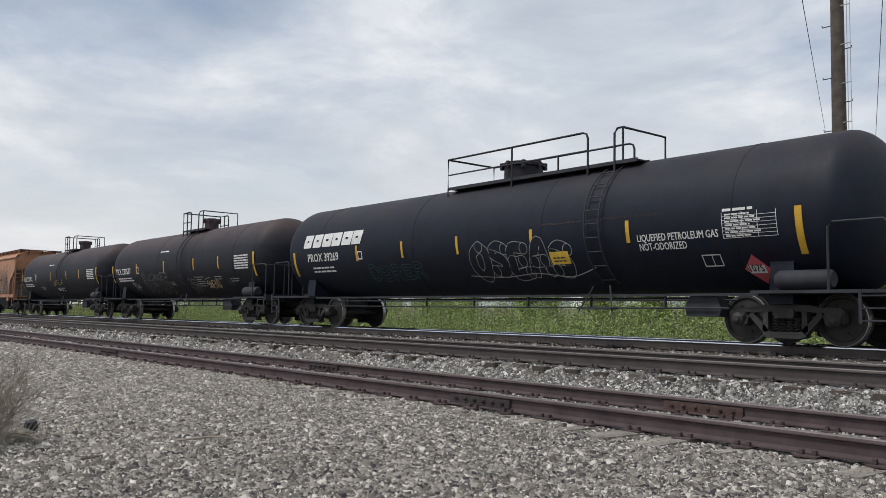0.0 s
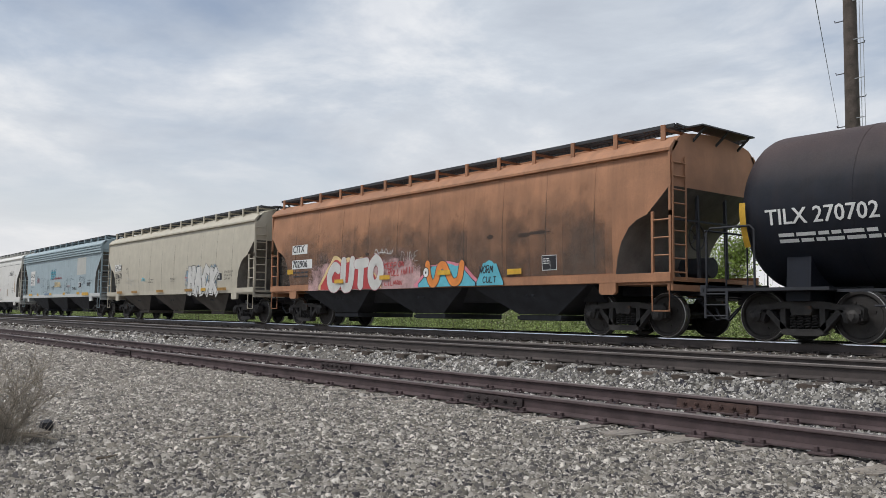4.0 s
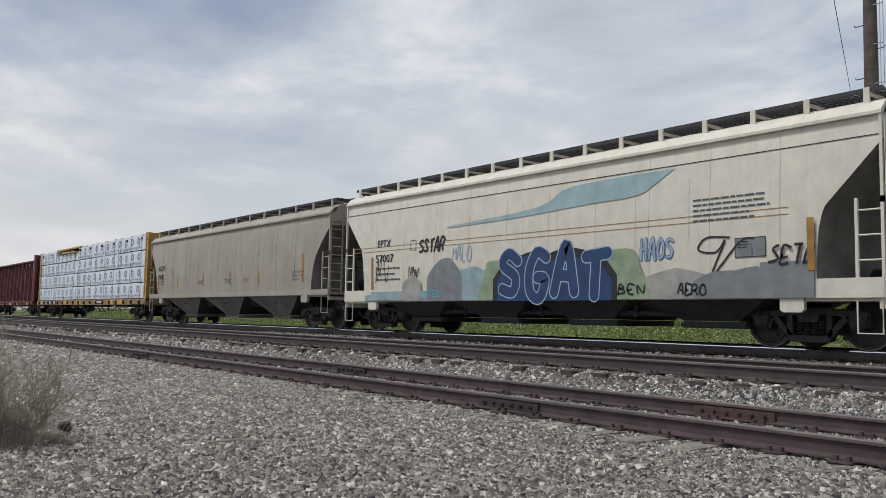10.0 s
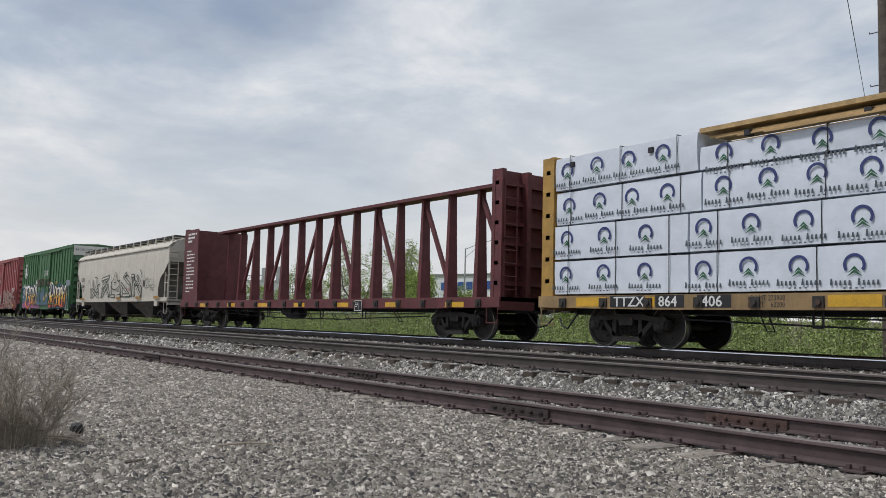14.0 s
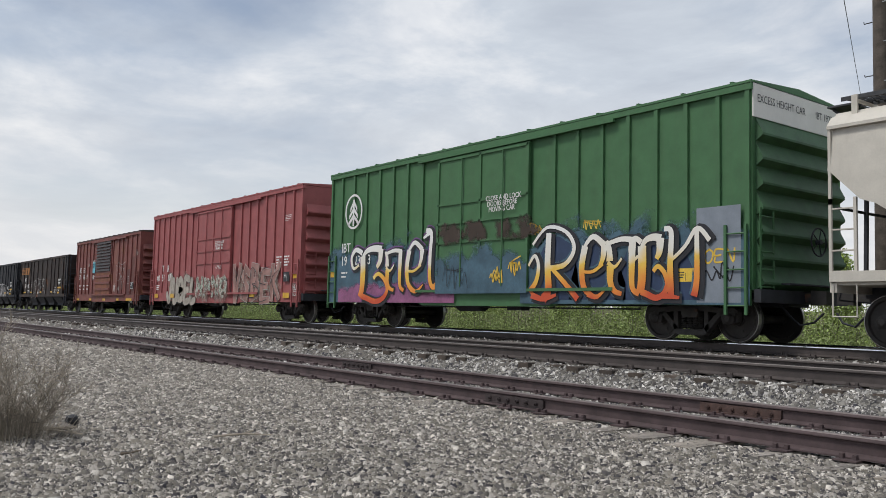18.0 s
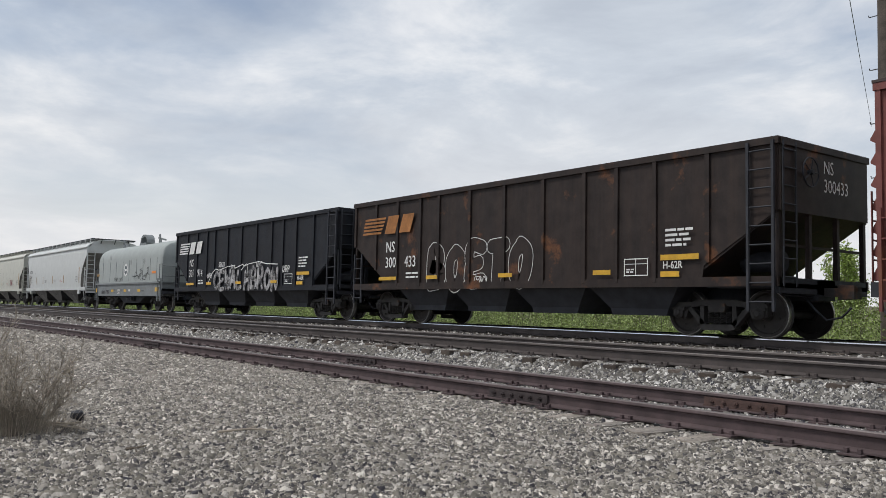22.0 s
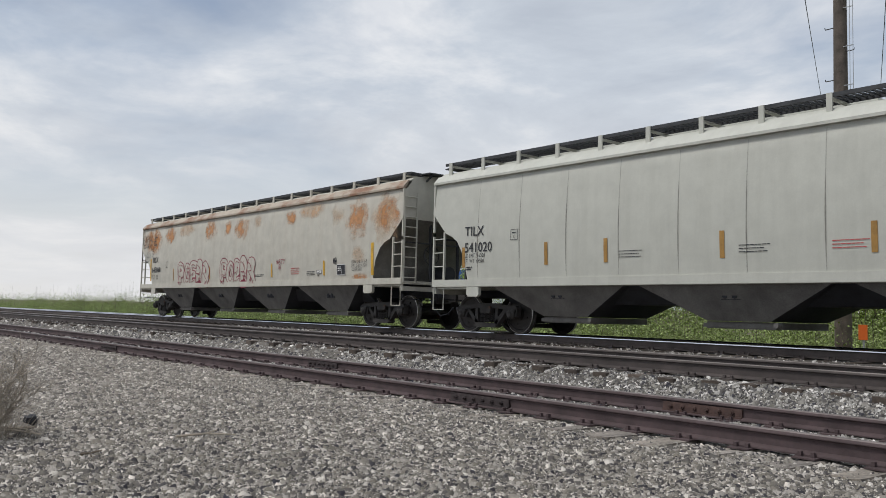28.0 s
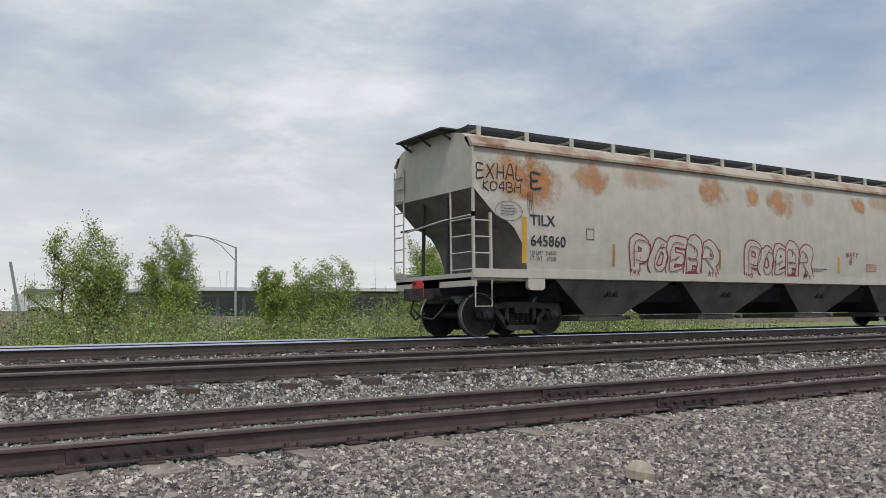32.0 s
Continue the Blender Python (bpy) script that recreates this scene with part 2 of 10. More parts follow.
# ---- mesh building ----
class Geo:
    """Collects faces of one part."""

    def __init__(self):
        self.v, self.f, self.m = [], [], []

    def add(self, verts, faces, mi=0):
        o = len(self.v)
        self.v += [tuple(p) for p in verts]
        self.f += [tuple(i + o for i in f) for f in faces]
        self.m += [mi] * len(faces)
        return self

    def box(self, x0, x1, y0, y1, z0, z1, mi=0):
        v = [(x, y, z) for x in (x0, x1) for y in (y0, y1) for z in (z0, z1)]
        return self.add(v, [(0, 1, 3, 2), (4, 6, 7, 5), (0, 4, 5, 1), (2, 3, 7, 6), (0, 2, 6, 4), (1, 5, 7, 3)], mi)

    def beam(self, p, q, w, h, mi=0):
        """A bar of section w x h from p to q; h is the height where it can be."""
        p, q = Vector(p), Vector(q)
        d = (q - p).normalized()
        up = Vector((0, 0, 1)) if abs(d.z) < 0.95 else Vector((1, 0, 0))
        s = d.cross(up).normalized() * (w / 2)
        t = s.cross(d).normalized() * (h / 2)
        v = [a + i * s + j * t for a in (p, q) for i, j in ((-1, -1), (1, -1), (1, 1), (-1, 1))]
        return self.add(v, [(0, 1, 2, 3), (7, 6, 5, 4), (0, 4, 5, 1), (1, 5, 6, 2), (2, 6, 7, 3), (3, 7, 4, 0)], mi)

    def tube(self, pts, r, n=6, mi=0, r1=None):
        pts = [Vector(p) for p in pts]
        rings = []
        for i, p in enumerate(pts):
            d = (pts[min(i + 1, len(pts) - 1)] - pts[max(i - 1, 0)]).normalized()
            up = Vector((0, 0, 1)) if abs(d.z) < 0.9 else Vector((1, 0, 0))
            s = d.cross(up).normalized()
            t = s.cross(d)
            k = r if r1 is None else r + (r1 - r) * i / max(1, len(pts) - 1)
            rings.append([p + k * (math.cos(a) * s + math.sin(a) * t) for a in (2 * math.pi * j / n for j in range(n))])
        v = [p for ring in rings for p in ring]
        f = [(i * n + j, i * n + (j + 1) % n, (i + 1) * n + (j + 1) % n, (i + 1) * n + j) for i in range(len(pts) - 1) for j in range(n)]
        f += [tuple(range(n - 1, -1, -1)), tuple(range(len(v) - n, len(v)))]
        return self.add(v, f, mi)

    def lathe(self, prof, axis="y", at=(0, 0, 0), n=32, mi=None):
        """prof: (radius, place along the axis), turned round the axis through at. mi: a material index for each step."""
        v, f = [], []
        for r, h in prof:
            for j in range(n):
                a = 2 * math.pi * j / n
                c, s = r * math.cos(a), r * math.sin(a)
                q = {"x": (h, c, s), "y": (c, h, s), "z": (c, s, h)}[axis]
                v.append((q[0] + at[0], q[1] + at[1], q[2] + at[2]))
        for i in range(len(prof) - 1):
            f = [(i * n + j, i * n + (j + 1) % n, (i + 1) * n + (j + 1) % n, (i + 1) * n + j) for j in range(n)]
            if i == 0:
                self.add(v, f, mi[i] if mi else 0)
                base = len(self.v) - len(v)
            else:
                self.f += [tuple(k + base for k in q) for q in f]
                self.m += [mi[i] if mi else 0] * n
        self.f += [tuple(base + k for k in range(n - 1, -1, -1)), tuple(base + len(v) - n + k for k in range(n))]
        self.m += [mi[0] if mi else 0, mi[-1] if mi else 0]
        return self

    def slab(self, poly, y0, y1, mi=0):
        """A plate in the xz plane, poly a ring of (x, z), from y0 to y1."""
        n = len(poly)
        v = [(x, y0, z) for x, z in poly] + [(x, y1, z) for x, z in poly]
        f = [tuple(range(n)), tuple(range(2 * n - 1, n - 1, -1))] + [(i, i + n, (i + 1) % n + n, (i + 1) % n) for i in range(n)]
        return self.add(v, f, mi)

    def loft(self, rings, mi=0, close=True):
        n = len(rings[0])
        v = [p for r in rings for p in r]
        f = [(i * n + j, i * n + (j + 1) % n, (i + 1) * n + (j + 1) % n, (i + 1) * n + j) for i in range(len(rings) - 1) for j in range(n)]
        if close:
            f += [tuple(range(n - 1, -1, -1)), tuple(range(len(v) - n, len(v)))]
        return self.add(v, f, mi)

    def mesh(self, name, *mats, smooth=0):
        me = bpy.data.meshes.new(name)
        me.from_pydata(self.v, [], self.f)
        for m in mats:
            me.materials.append(m)
        if len(mats) > 1:
            me.polygons.foreach_set("material_index", self.m)
        bm = bmesh.new()
        bm.from_mesh(me)
        bmesh.ops.recalc_face_normals(bm, faces=bm.faces)
        bm.to_mesh(me)
        bm.free()
        if smooth:
            me.polygons.foreach_set("use_smooth", [True] * len(me.polygons))
            me.set_sharp_from_angle(angle=radians(smooth))
        return me


def part(name, geo, material, parent, label="", smooth=0, at=None):
    """Links one mesh as a part under a thing or under a part."""
    me = geo.mesh(name, *(material if isinstance(material, (list, tuple)) else [material]), smooth=smooth) if isinstance(geo, Geo) else geo
    ob = new(name, me)
    ob.parent = parent
    if at is not None:
        ob.matrix_basis = at
    if label:
        ob["label"] = label
    return ob


def thing(name, label, category, at=None, group="", kind=""):
    ob = tagged(new(name), label, category, group, kind)
    if at is not None:
        ob.matrix_basis = at
    return ob


def solid(name, geo, material, label, category, at=None, group="", kind="", smooth=0):
    ob = part(name, geo, material, None, smooth=smooth, at=at)
    return tagged(ob, label, category, group, kind)


def raw_mesh(name, verts, faces, material):
    """A large mesh from arrays; faces all with the same count of corners."""
    me = bpy.data.meshes.new(name)
    n, k = faces.shape
    me.vertices.add(len(verts))
    me.vertices.foreach_set("co", np.ascontiguousarray(verts, dtype=np.float32).ravel())
    me.loops.add(n * k)
    me.loops.foreach_set("vertex_index", np.ascontiguousarray(faces, dtype=np.int32).ravel())
    me.polygons.add(n)
    me.polygons.foreach_set("loop_start", np.arange(0, n * k, k, dtype=np.int32))
    me.materials.append(material)
    me.update(calc_edges=True)
    return me


rng = np.random.default_rng(7)

# ---- ground and tracks ----
SIDING_Y, SIDING_Z = 6.25, -0.387      # near rail, rail top
MIDDLE_Y, MIDDLE_Z = 9.508, -0.087
TRAIN_Y, TRAIN_Z = 14.455, 0.0
GAUGE = 1.508                           # between rail centres
AXIS_Y = TRAIN_Y + GAUGE / 2            # the train's centre line
PROFILE = [(-4000, -0.62), (-30, -0.62), (0, -0.61), (4.6, -0.61), (5.2, -0.60), (5.7, -0.585), (8.3, -0.575), (8.75, -0.43), (9.0, -0.305), (11.6, -0.27),
           (12.4, -0.33), (13.4, -0.21), (16.9, -0.19), (17.6, -0.5), (19, -0.75), (24, -0.8), (60, -1.0), (80, -1.2), (100, -1.0), (4000, -1.0)]


def ground_z(y):
    return np.interp(y, [p[0] for p in PROFILE], [p[1] for p in PROFILE])


def build_ground():
    xs = np.concatenate([[-4000, -900, -400, -200], np.arange(-120, 60, 1.0), [60, 120, 250, 500, 1200, 4000]])
    ys = np.array(sorted({p[0] for p in PROFILE} | set(np.arange(0, 20, 0.5)) | {30, 45, 80, 200, 600}))
    X, Y = np.meshgrid(xs, ys, indexing="ij")
    Z = ground_z(Y) + np.where((abs(X) < 130) & (Y > -2) & (Y < 30), -np.abs(rng.normal(0, 0.009, X.shape)), 0)
    v = np.stack([X, Y, Z], -1).reshape(-1, 3)
    nx, ny = len(xs), len(ys)
    i, j = np.meshgrid(np.arange(nx - 1), np.arange(ny - 1), indexing="ij")
    a = (i * ny + j).ravel()
    f = np.stack([a, a + ny, a + ny + 1, a + 1], 1)
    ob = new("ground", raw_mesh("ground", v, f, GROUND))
    tagged(ob, "grey gravel ground beside the railway tracks", "ground", kind="structure")


def stones(name, x, y, z, size, material, label):
    """Broken stones, each a skewed wedge with a ridge, its foot buried."""
    n = len(x)
    t = np.arange(3) * 2.094 + rng.uniform(-0.5, 0.5, (n, 3)) + rng.uniform(0, 6.28, (n, 1))
    r = rng.uniform(0.7, 1.2, (n, 3))
    foot = np.stack([r * np.cos(t), r * np.sin(t), np.full((n, 3), -0.6)], -1)
    k = rng.uniform(0.35, 0.85, (n, 2))
    head = np.stack([r[:, :2] * k * np.cos(t[:, :2]), r[:, :2] * k * np.sin(t[:, :2]), rng.uniform(0.15, 0.85, (n, 2))], -1)
    v = np.concatenate([foot, head], 1) * (size[:, None, None] * 0.5) * rng.uniform(0.7, 1.25, (n, 1, 3)) * np.array([1.32, 1.32, 1.0])
    v = v + np.stack([x, y, z], 1)[:, None]
    tri = np.array([(0, 1, 4), (0, 4, 3), (1, 2, 4), (2, 0, 3), (3, 4, 2)])
    f = (np.arange(n)[:, None, None] * 5 + tri[None]).reshape(-1, 3)
    tagged(new(name, raw_mesh(name, v.reshape(-1, 3), f, material)), label, "gravel", kind="stuff")


def strew(y0, y1, rings, x0=-75, x1=45):
    """Places strewn over a strip beside the track, thinner with the distance from its middle."""
    X, Y = [], []
    for r0, r1, per_m2 in rings:
        a, b = max(x0, -r1), min(x1, r1)
        n = int((b - a) * (y1 - y0) * per_m2)
        x, y = rng.uniform(a, b, n), rng.uniform(y0, y1, n)
        d, t = np.hypot(x, y), np.degrees(np.arctan2(x, y))
        keep = (d >= r0) & (d < r1) & (t > -84) & (t < 64)
        X.append(x[keep]), Y.append(y[keep])
    return np.concatenate(X), np.concatenate(Y)


def over_tie(x, pitch=0.53, start=-45):
    """True where a place along the track lies over a tie."""
    return np.abs((x - start + pitch / 2) % pitch - pitch / 2) < 0.12


def build_stones():
    x, y = strew(0.6, 6.15, [(4.5, 7, 4800), (7, 10, 3600), (10, 16, 1700), (16, 32, 520), (32, 62, 90)])
    bare = np.where(over_tie(x), np.interp(y, [5.5, 5.75, 6.15], [1, 0.35, 0.12]), 1.0)   # the ends of the ties lie open
    keep = rng.random(len(x)) < bare
    x, y = x[keep], y[keep]
    # thinner stones on the trodden ground round about
    n = 85000
    x4, y4 = rng.uniform(-13, 11, n), rng.uniform(-6, 5.9, n)
    d, t = np.hypot(x4, y4), np.degrees(np.arctan2(x4, y4))
    keep = (d < 4.5) | (t < -84) | (t > 64)
    x, y = np.concatenate([x, x4[keep]]), np.concatenate([y, y4[keep]])
    far = np.clip((np.hypot(x, y) - 8) / 22, 0, 1)
    size = np.clip(rng.lognormal(-3.74, 0.42, len(x)), 0.011, 0.07) * (1 + 1.3 * far)
    size[len(size) - keep.sum():] *= 1.7
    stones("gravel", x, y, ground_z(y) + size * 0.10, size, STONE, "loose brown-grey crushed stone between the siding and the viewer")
    # between and beyond the siding's rails
    x, y = strew(6.35, 9.35, [(6, 10.5, 2600), (10.5, 16, 1300), (16, 32, 330), (32, 75, 60)])
    bare = np.where(over_tie(x), np.interp(y, [7.6, 7.7, 8.25, 8.35, 8.85, 8.95], [0.5, 0.4, 0.5, 1, 1, 0.4]), 1.0)
    keep = rng.random(len(x)) < bare
    x, y = x[keep], y[keep]
    x2, y2 = strew(9.6, 14.3, [(9, 32, 46)])
    x3, y3 = strew(14.6, 17.4, [(14, 32, 30)])
    x, y = np.concatenate([x, x2, x3]), np.concatenate([y, y2, y3])
    far = np.clip((np.hypot(x, y) - 9) / 25, 0, 1)
    size = np.clip(rng.lognormal(-3.5, 0.36, len(x)), 0.016, 0.075) * (1 + 1.0 * far)
    stones("ballast", x, y, ground_z(y) + size * 0.12, size, BALLAST, "grey crushed-stone ballast around the tracks")


def rail_section(h, head=0.07, base=0.14):
    """Half outline of a flat-bottomed rail, top at 0."""
    b, w = base / 2, 0.009
    k = head / 2
    return [(-b, -h), (b, -h), (b, -h + 0.012), (w, -h + 0.035), (w, -0.045), (k, -0.036), (k, -0.028), (k - 0.006, -0.011), (k - 0.015, -0.002), (-k + 0.015, -0.002), (-k + 0.006, -0.011), (-k, -0.028),
            (-k, -0.036), (-w, -0.045), (-w, -h + 0.035), (-b, -h + 0.012)]


def rail(parent, y, z, h, mats, slope=0.0, x0=-420, x1=320, worn=(6, 7, 8, 9)):
    g = Geo()
    sec = rail_section(h)
    xs = [x0, -200, -100, -60, -30, 0, 30, 60, 100, x1]
    g.loft([[(x, y + slope * x + a, z + b) for a, b in sec] for x in xs])
    n = len(sec)
    g.m = [1 if k % n in worn and k < n * (len(xs) - 1) else 0 for k in range(len(g.f))]
    return part("rail", g, mats, parent)


def joint_bar(parent, x, y, z, material, length=0.93):
    g = Geo()
    g.slab([(-length / 2, -0.135), (length / 2, -0.135), (length / 2, -0.052), (-length / 2, -0.052)], -0.034, -0.012)
    g.slab([(-length / 2, -0.15), (length / 2, -0.15), (length / 2, -0.13), (-length / 2, -0.13)], -0.055, -0.012)
    for i in range(6):
        bx = (i - 2.5) * length / 6.4
        g.lathe([(0.021, -0.062), (0.021, -0.03)], "y", (bx, 0, -0.093), 6)
        g.lathe([(0.012, -0.078), (0.012, -0.06)], "y", (bx, 0, -0.093), 6)
    part("joint_bar", g, material, parent, at=pose(x, y, z))


def tie_mesh(length, seed):
    r = random.Random(str(seed))
    g = Geo()
    xs = [-0.115, -0.04, 0.035, 0.115]
    ring = lambda y: [(-0.115, y, -0.16), (0.115, y, -0.16)] + [(x + r.uniform(-0.008, 0.008), y, r.uniform(-0.012, 0.004)) for x in reversed(xs)]
    g.loft([ring(-length / 2 + length * k / 6 + (r.uniform(-0.04, 0.04) if k in (0, 6) else 0)) for k in range(7)])
    return g


def build_track(name, y, z, h, mats, tie_mat, label, tie_len, joints=(), slope=0.0, span=(-45, 30), pitch=0.53):
    track = thing(name, label, "railway track", kind="structure")
    for k in (0, 1):
        rail(track, y + GAUGE * k, z, h, mats, slope, worn=range(5, 11) if mats[1] is RAIL_SHINE else (6, 7, 8, 9))
    for jx, k, m in joints:
        joint_bar(track, jx, y + GAUGE * k + slope * jx, z, m)
    r = random.Random(name)
    shapes = [tie_mesh(tie_len, (name, i)).mesh("tie", tie_mat) for i in range(5)]
    x = span[0]
    while x < span[1]:
        part("tie", shapes[r.randrange(5)], None, track,
             at=pose(x + r.uniform(-0.04, 0.04), y + GAUGE / 2 + r.uniform(-0.09, 0.09) + slope * x, z - h - 0.012 + r.uniform(-0.012, 0.004), 0, 0, r.uniform(-2, 2)))
        x += pitch
    g = Geo()
    for x0, x1 in ((-330, span[0]), (span[1], 200)):
        x = x0
        while x < x1:
            g.box(x - 0.11, x + 0.11, y + GAUGE / 2 - tie_len / 2, y + GAUGE / 2 + tie_len / 2, z - h - 0.16, z - h - 0.012)
            x += pitch
    tagged(part("ties", g, tie_mat, track), "more wooden ties", kind="stuff")
    # tie plates and spikes
    g = Geo()
    x = span[0]
    while x < span[1]:
        for k in (0, 1):
            yy = y + GAUGE * k + slope * x
            g.box(x - 0.09, x + 0.09, yy - 0.15, yy + 0.15, z - h - 0.014, z - h - 0.001)
            for sx in (-0.05, 0.05):
                g.box(x + sx - 0.014, x + sx + 0.014, yy - 0.1, yy - 0.066, z - h, z - h + 0.035)
        x += pitch
    tagged(part("spikes", g, mats[0], track), "rusty tie plates and spikes", kind="stuff")
    return track


def build_tracks():
    build_track("track_siding", SIDING_Y, SIDING_Z, 0.165, [RAIL_RUST, RAIL_TOP], TIE, "rusty jointed siding track on weathered ties half buried in gravel", 2.55,
                joints=((-18.6, 0, JOINT), (-6.8, 0, JOINT), (1.56, 0, JOINT), (7.2, 0, JOINT), (-12.4, 1, JOINT), (-5.04, 1, JOINT_RUST), (6.9, 1, JOINT)), slope=0.0039)
    build_track("track_middle", MIDDLE_Y, MIDDLE_Z, 0.18, [RAIL_DARK, RAIL_DULL], TIE_DARK, "main line track with dull brown rail heads", 2.6)
    build_track("track_far", TRAIN_Y, TRAIN_Z, 0.18, [RAIL_DARK, RAIL_SHINE], TIE_DARK, "main line track under the freight train", 2.6)

# ---- train: shared parts ----
SPEED = [(0, 12.675), (8, 12.244), (16, 12.2), (24, 12.016), (32, 11.656)]  # metres a second


def travelled(t):
    s = 0.0
    for (t0, v0), (t1, v1) in zip(SPEED, SPEED[1:]):
        d = min(t, t1) - t0
        if d > 0:
            s += d * (v0 + (v0 + (v1 - v0) * d / (t1 - t0))) / 2
    return s


CARS = []       # every car with its place in the train
SPINNING = []   # wheelsets
WHEEL_R = 0.457


def wheelset_mesh():
    g = Geo()
    g.lathe([(0.085, -1.1), (0.085, 1.1)], "y", n=12)
    for s in (-1, 1):
        y = s * 0.754
        # from the field side inwards: rim, plate, hub, plate, flange
        prof = [(0.13, y + s * 0.085), (0.14, y + s * 0.05), (0.36, y + s * 0.035), (0.385, y + s * 0.068), (0.44, y + s * 0.07), (WHEEL_R - 0.005, y + s * 0.066), (WHEEL_R, y - s * 0.03),
                (WHEEL_R + 0.026, y - s * 0.045), (WHEEL_R + 0.02, y - s * 0.062), (0.385, y - s * 0.062), (0.36, y - s * 0.01), (0.14, y - s * 0.03), (0.13, y - s * 0.06)]
        g.lathe(prof, "y", n=40, mi=[0, 0, 0, 0, 1, 1, 0, 0, 0, 0, 0, 0])
        for k in range(4):  # small cast lugs on the plate
            a = k * math.pi / 2 + 0.4
            g.lathe([(0.028, y + s * 0.03), (0.024, y + s * 0.062)], "y", (0.25 * math.cos(a), 0, 0.25 * math.sin(a)), 8)
    return g.mesh("wheelset", WHEEL, RIM, smooth=35)


def side_frame_mesh():
    g = Geo()
    w = (-0.075, 0.075)
    top = [(-1.06, 0.60), (-0.98, 0.66), (-0.62, 0.665), (-0.38, 0.715), (0.38, 0.715), (0.62, 0.665), (0.98, 0.66), (1.06, 0.60), (0.98, 0.555), (0.66, 0.56), (0.40, 0.59),
           (-0.40, 0.59), (-0.66, 0.56), (-0.98, 0.555)]
    g.slab(top, *w)
    for s in (-1, 1):
        g.slab([(s * 1.06, 0.60), (s * 1.05, 0.40), (s * 0.985, 0.38), (s * 0.975, 0.57)], *w)          # outer jaw
        g.slab([(s * 0.79, 0.57), (s * 0.80, 0.36), (s * 0.73, 0.36), (s * 0.66, 0.57)], *w)            # inner jaw
        g.slab([(s * 0.74, 0.57), (s * 0.62, 0.58), (s * 0.24, 0.20), (s * 0.36, 0.16)], *w)            # diagonal
        g.slab([(s * 0.40, 0.60), (s * 0.31, 0.60), (s * 0.31, 0.24), (s * 0.36, 0.20), (s * 0.42, 0.26)], *w)  # column
    g.slab([(-0.40, 0.16), (-0.30, 0.12), (0.30, 0.12), (0.40, 0.16), (0.34, 0.235), (-0.34, 0.235)], -0.11, 0.11)
    return g.mesh("side_frame", IRON)


def springs_mesh():
    g = Geo()
    for x in (-0.2, -0.068, 0.068, 0.2):
        pts = [(x + 0.052 * math.cos(a), 0.052 * math.sin(a), 0.24 + 0.235 * i / 40) for i, a in ((i, i * 0.785) for i in range(41))]
        g.tube(pts, 0.014, 5)
    return g.mesh("spring_nest", IRON, smooth=60)


def bolster_mesh():
    g = Geo()
    g.slab([(-0.17, 0.475), (0.17, 0.475), (0.2, 0.56), (0.17, 0.64), (-0.17, 0.64), (-0.2, 0.56)], -1.12, 1.12)
    g.lathe([(0.2, 0.62), (0.2, 0.72)], "z", n=16)
    for s in (-1, 1):
        g.box(-0.16, 0.16, s * 0.6 - 0.06, s * 0.6 + 0.06, 0.62, 0.72)
        g.beam((-0.55, s * 0.45, 0.36), (0.55, s * 0.45, 0.36), 0.04, 0.06)      # brake rods
        g.slab([(s * 0.40, 0.25), (s * 0.46, 0.25), (s * 0.44, 0.52), (s * 0.36, 0.52)], -0.85, 0.85)  # brake beams
    return g.mesh("truck", IRON)


def bearing_mesh():
    g = Geo()
    g.lathe([(0.10, 0.0), (0.118, 0.02), (0.118, 0.12), (0.095, 0.14), (0.06, 0.16), (0.05, 0.175)], "y", n=16)
    g.box(-0.15, 0.15, -0.02, 0.13, 0.05, 0.11)
    for k in range(3):
        a = k * 2.094 + 0.5
        g.lathe([(0.014, 0.14), (0.014, 0.172)], "y", (0.06 * math.cos(a), 0, 0.06 * math.sin(a)), 6)
    return g.mesh("bearing_cap", IRON, smooth=35)


WHEELSET, FRAME, SPRINGS, BOLSTER, BEARING = wheelset_mesh(), side_frame_mesh(), springs_mesh(), bolster_mesh(), bearing_mesh()


def truck(car, x, tint=None):
    t = part("truck", BOLSTER, None, car, "cast steel truck with two axles", at=pose(x, 0, 0))
    for s in (-1, 1):
        part("side_frame", FRAME, None, t, at=pose(0, s * 1.0, 0))
        part("spring_nest", SPRINGS, None, t, at=pose(0, s * 1.0, 0))
        for k in (-1, 1):
            part("bearing_cap", BEARING, None, t, at=pose(k * 0.889, s * 1.0, 0.457, 0, 0, 0 if s > 0 else 180))
    for k in (-1, 1):
        w = part("wheelset", WHEELSET, None, t, "steel wheels with bright worn rims")
        w.matrix_parent_inverse = Matrix.Translation((k * 0.889, 0, WHEEL_R))
        SPINNING.append(w)
    return t


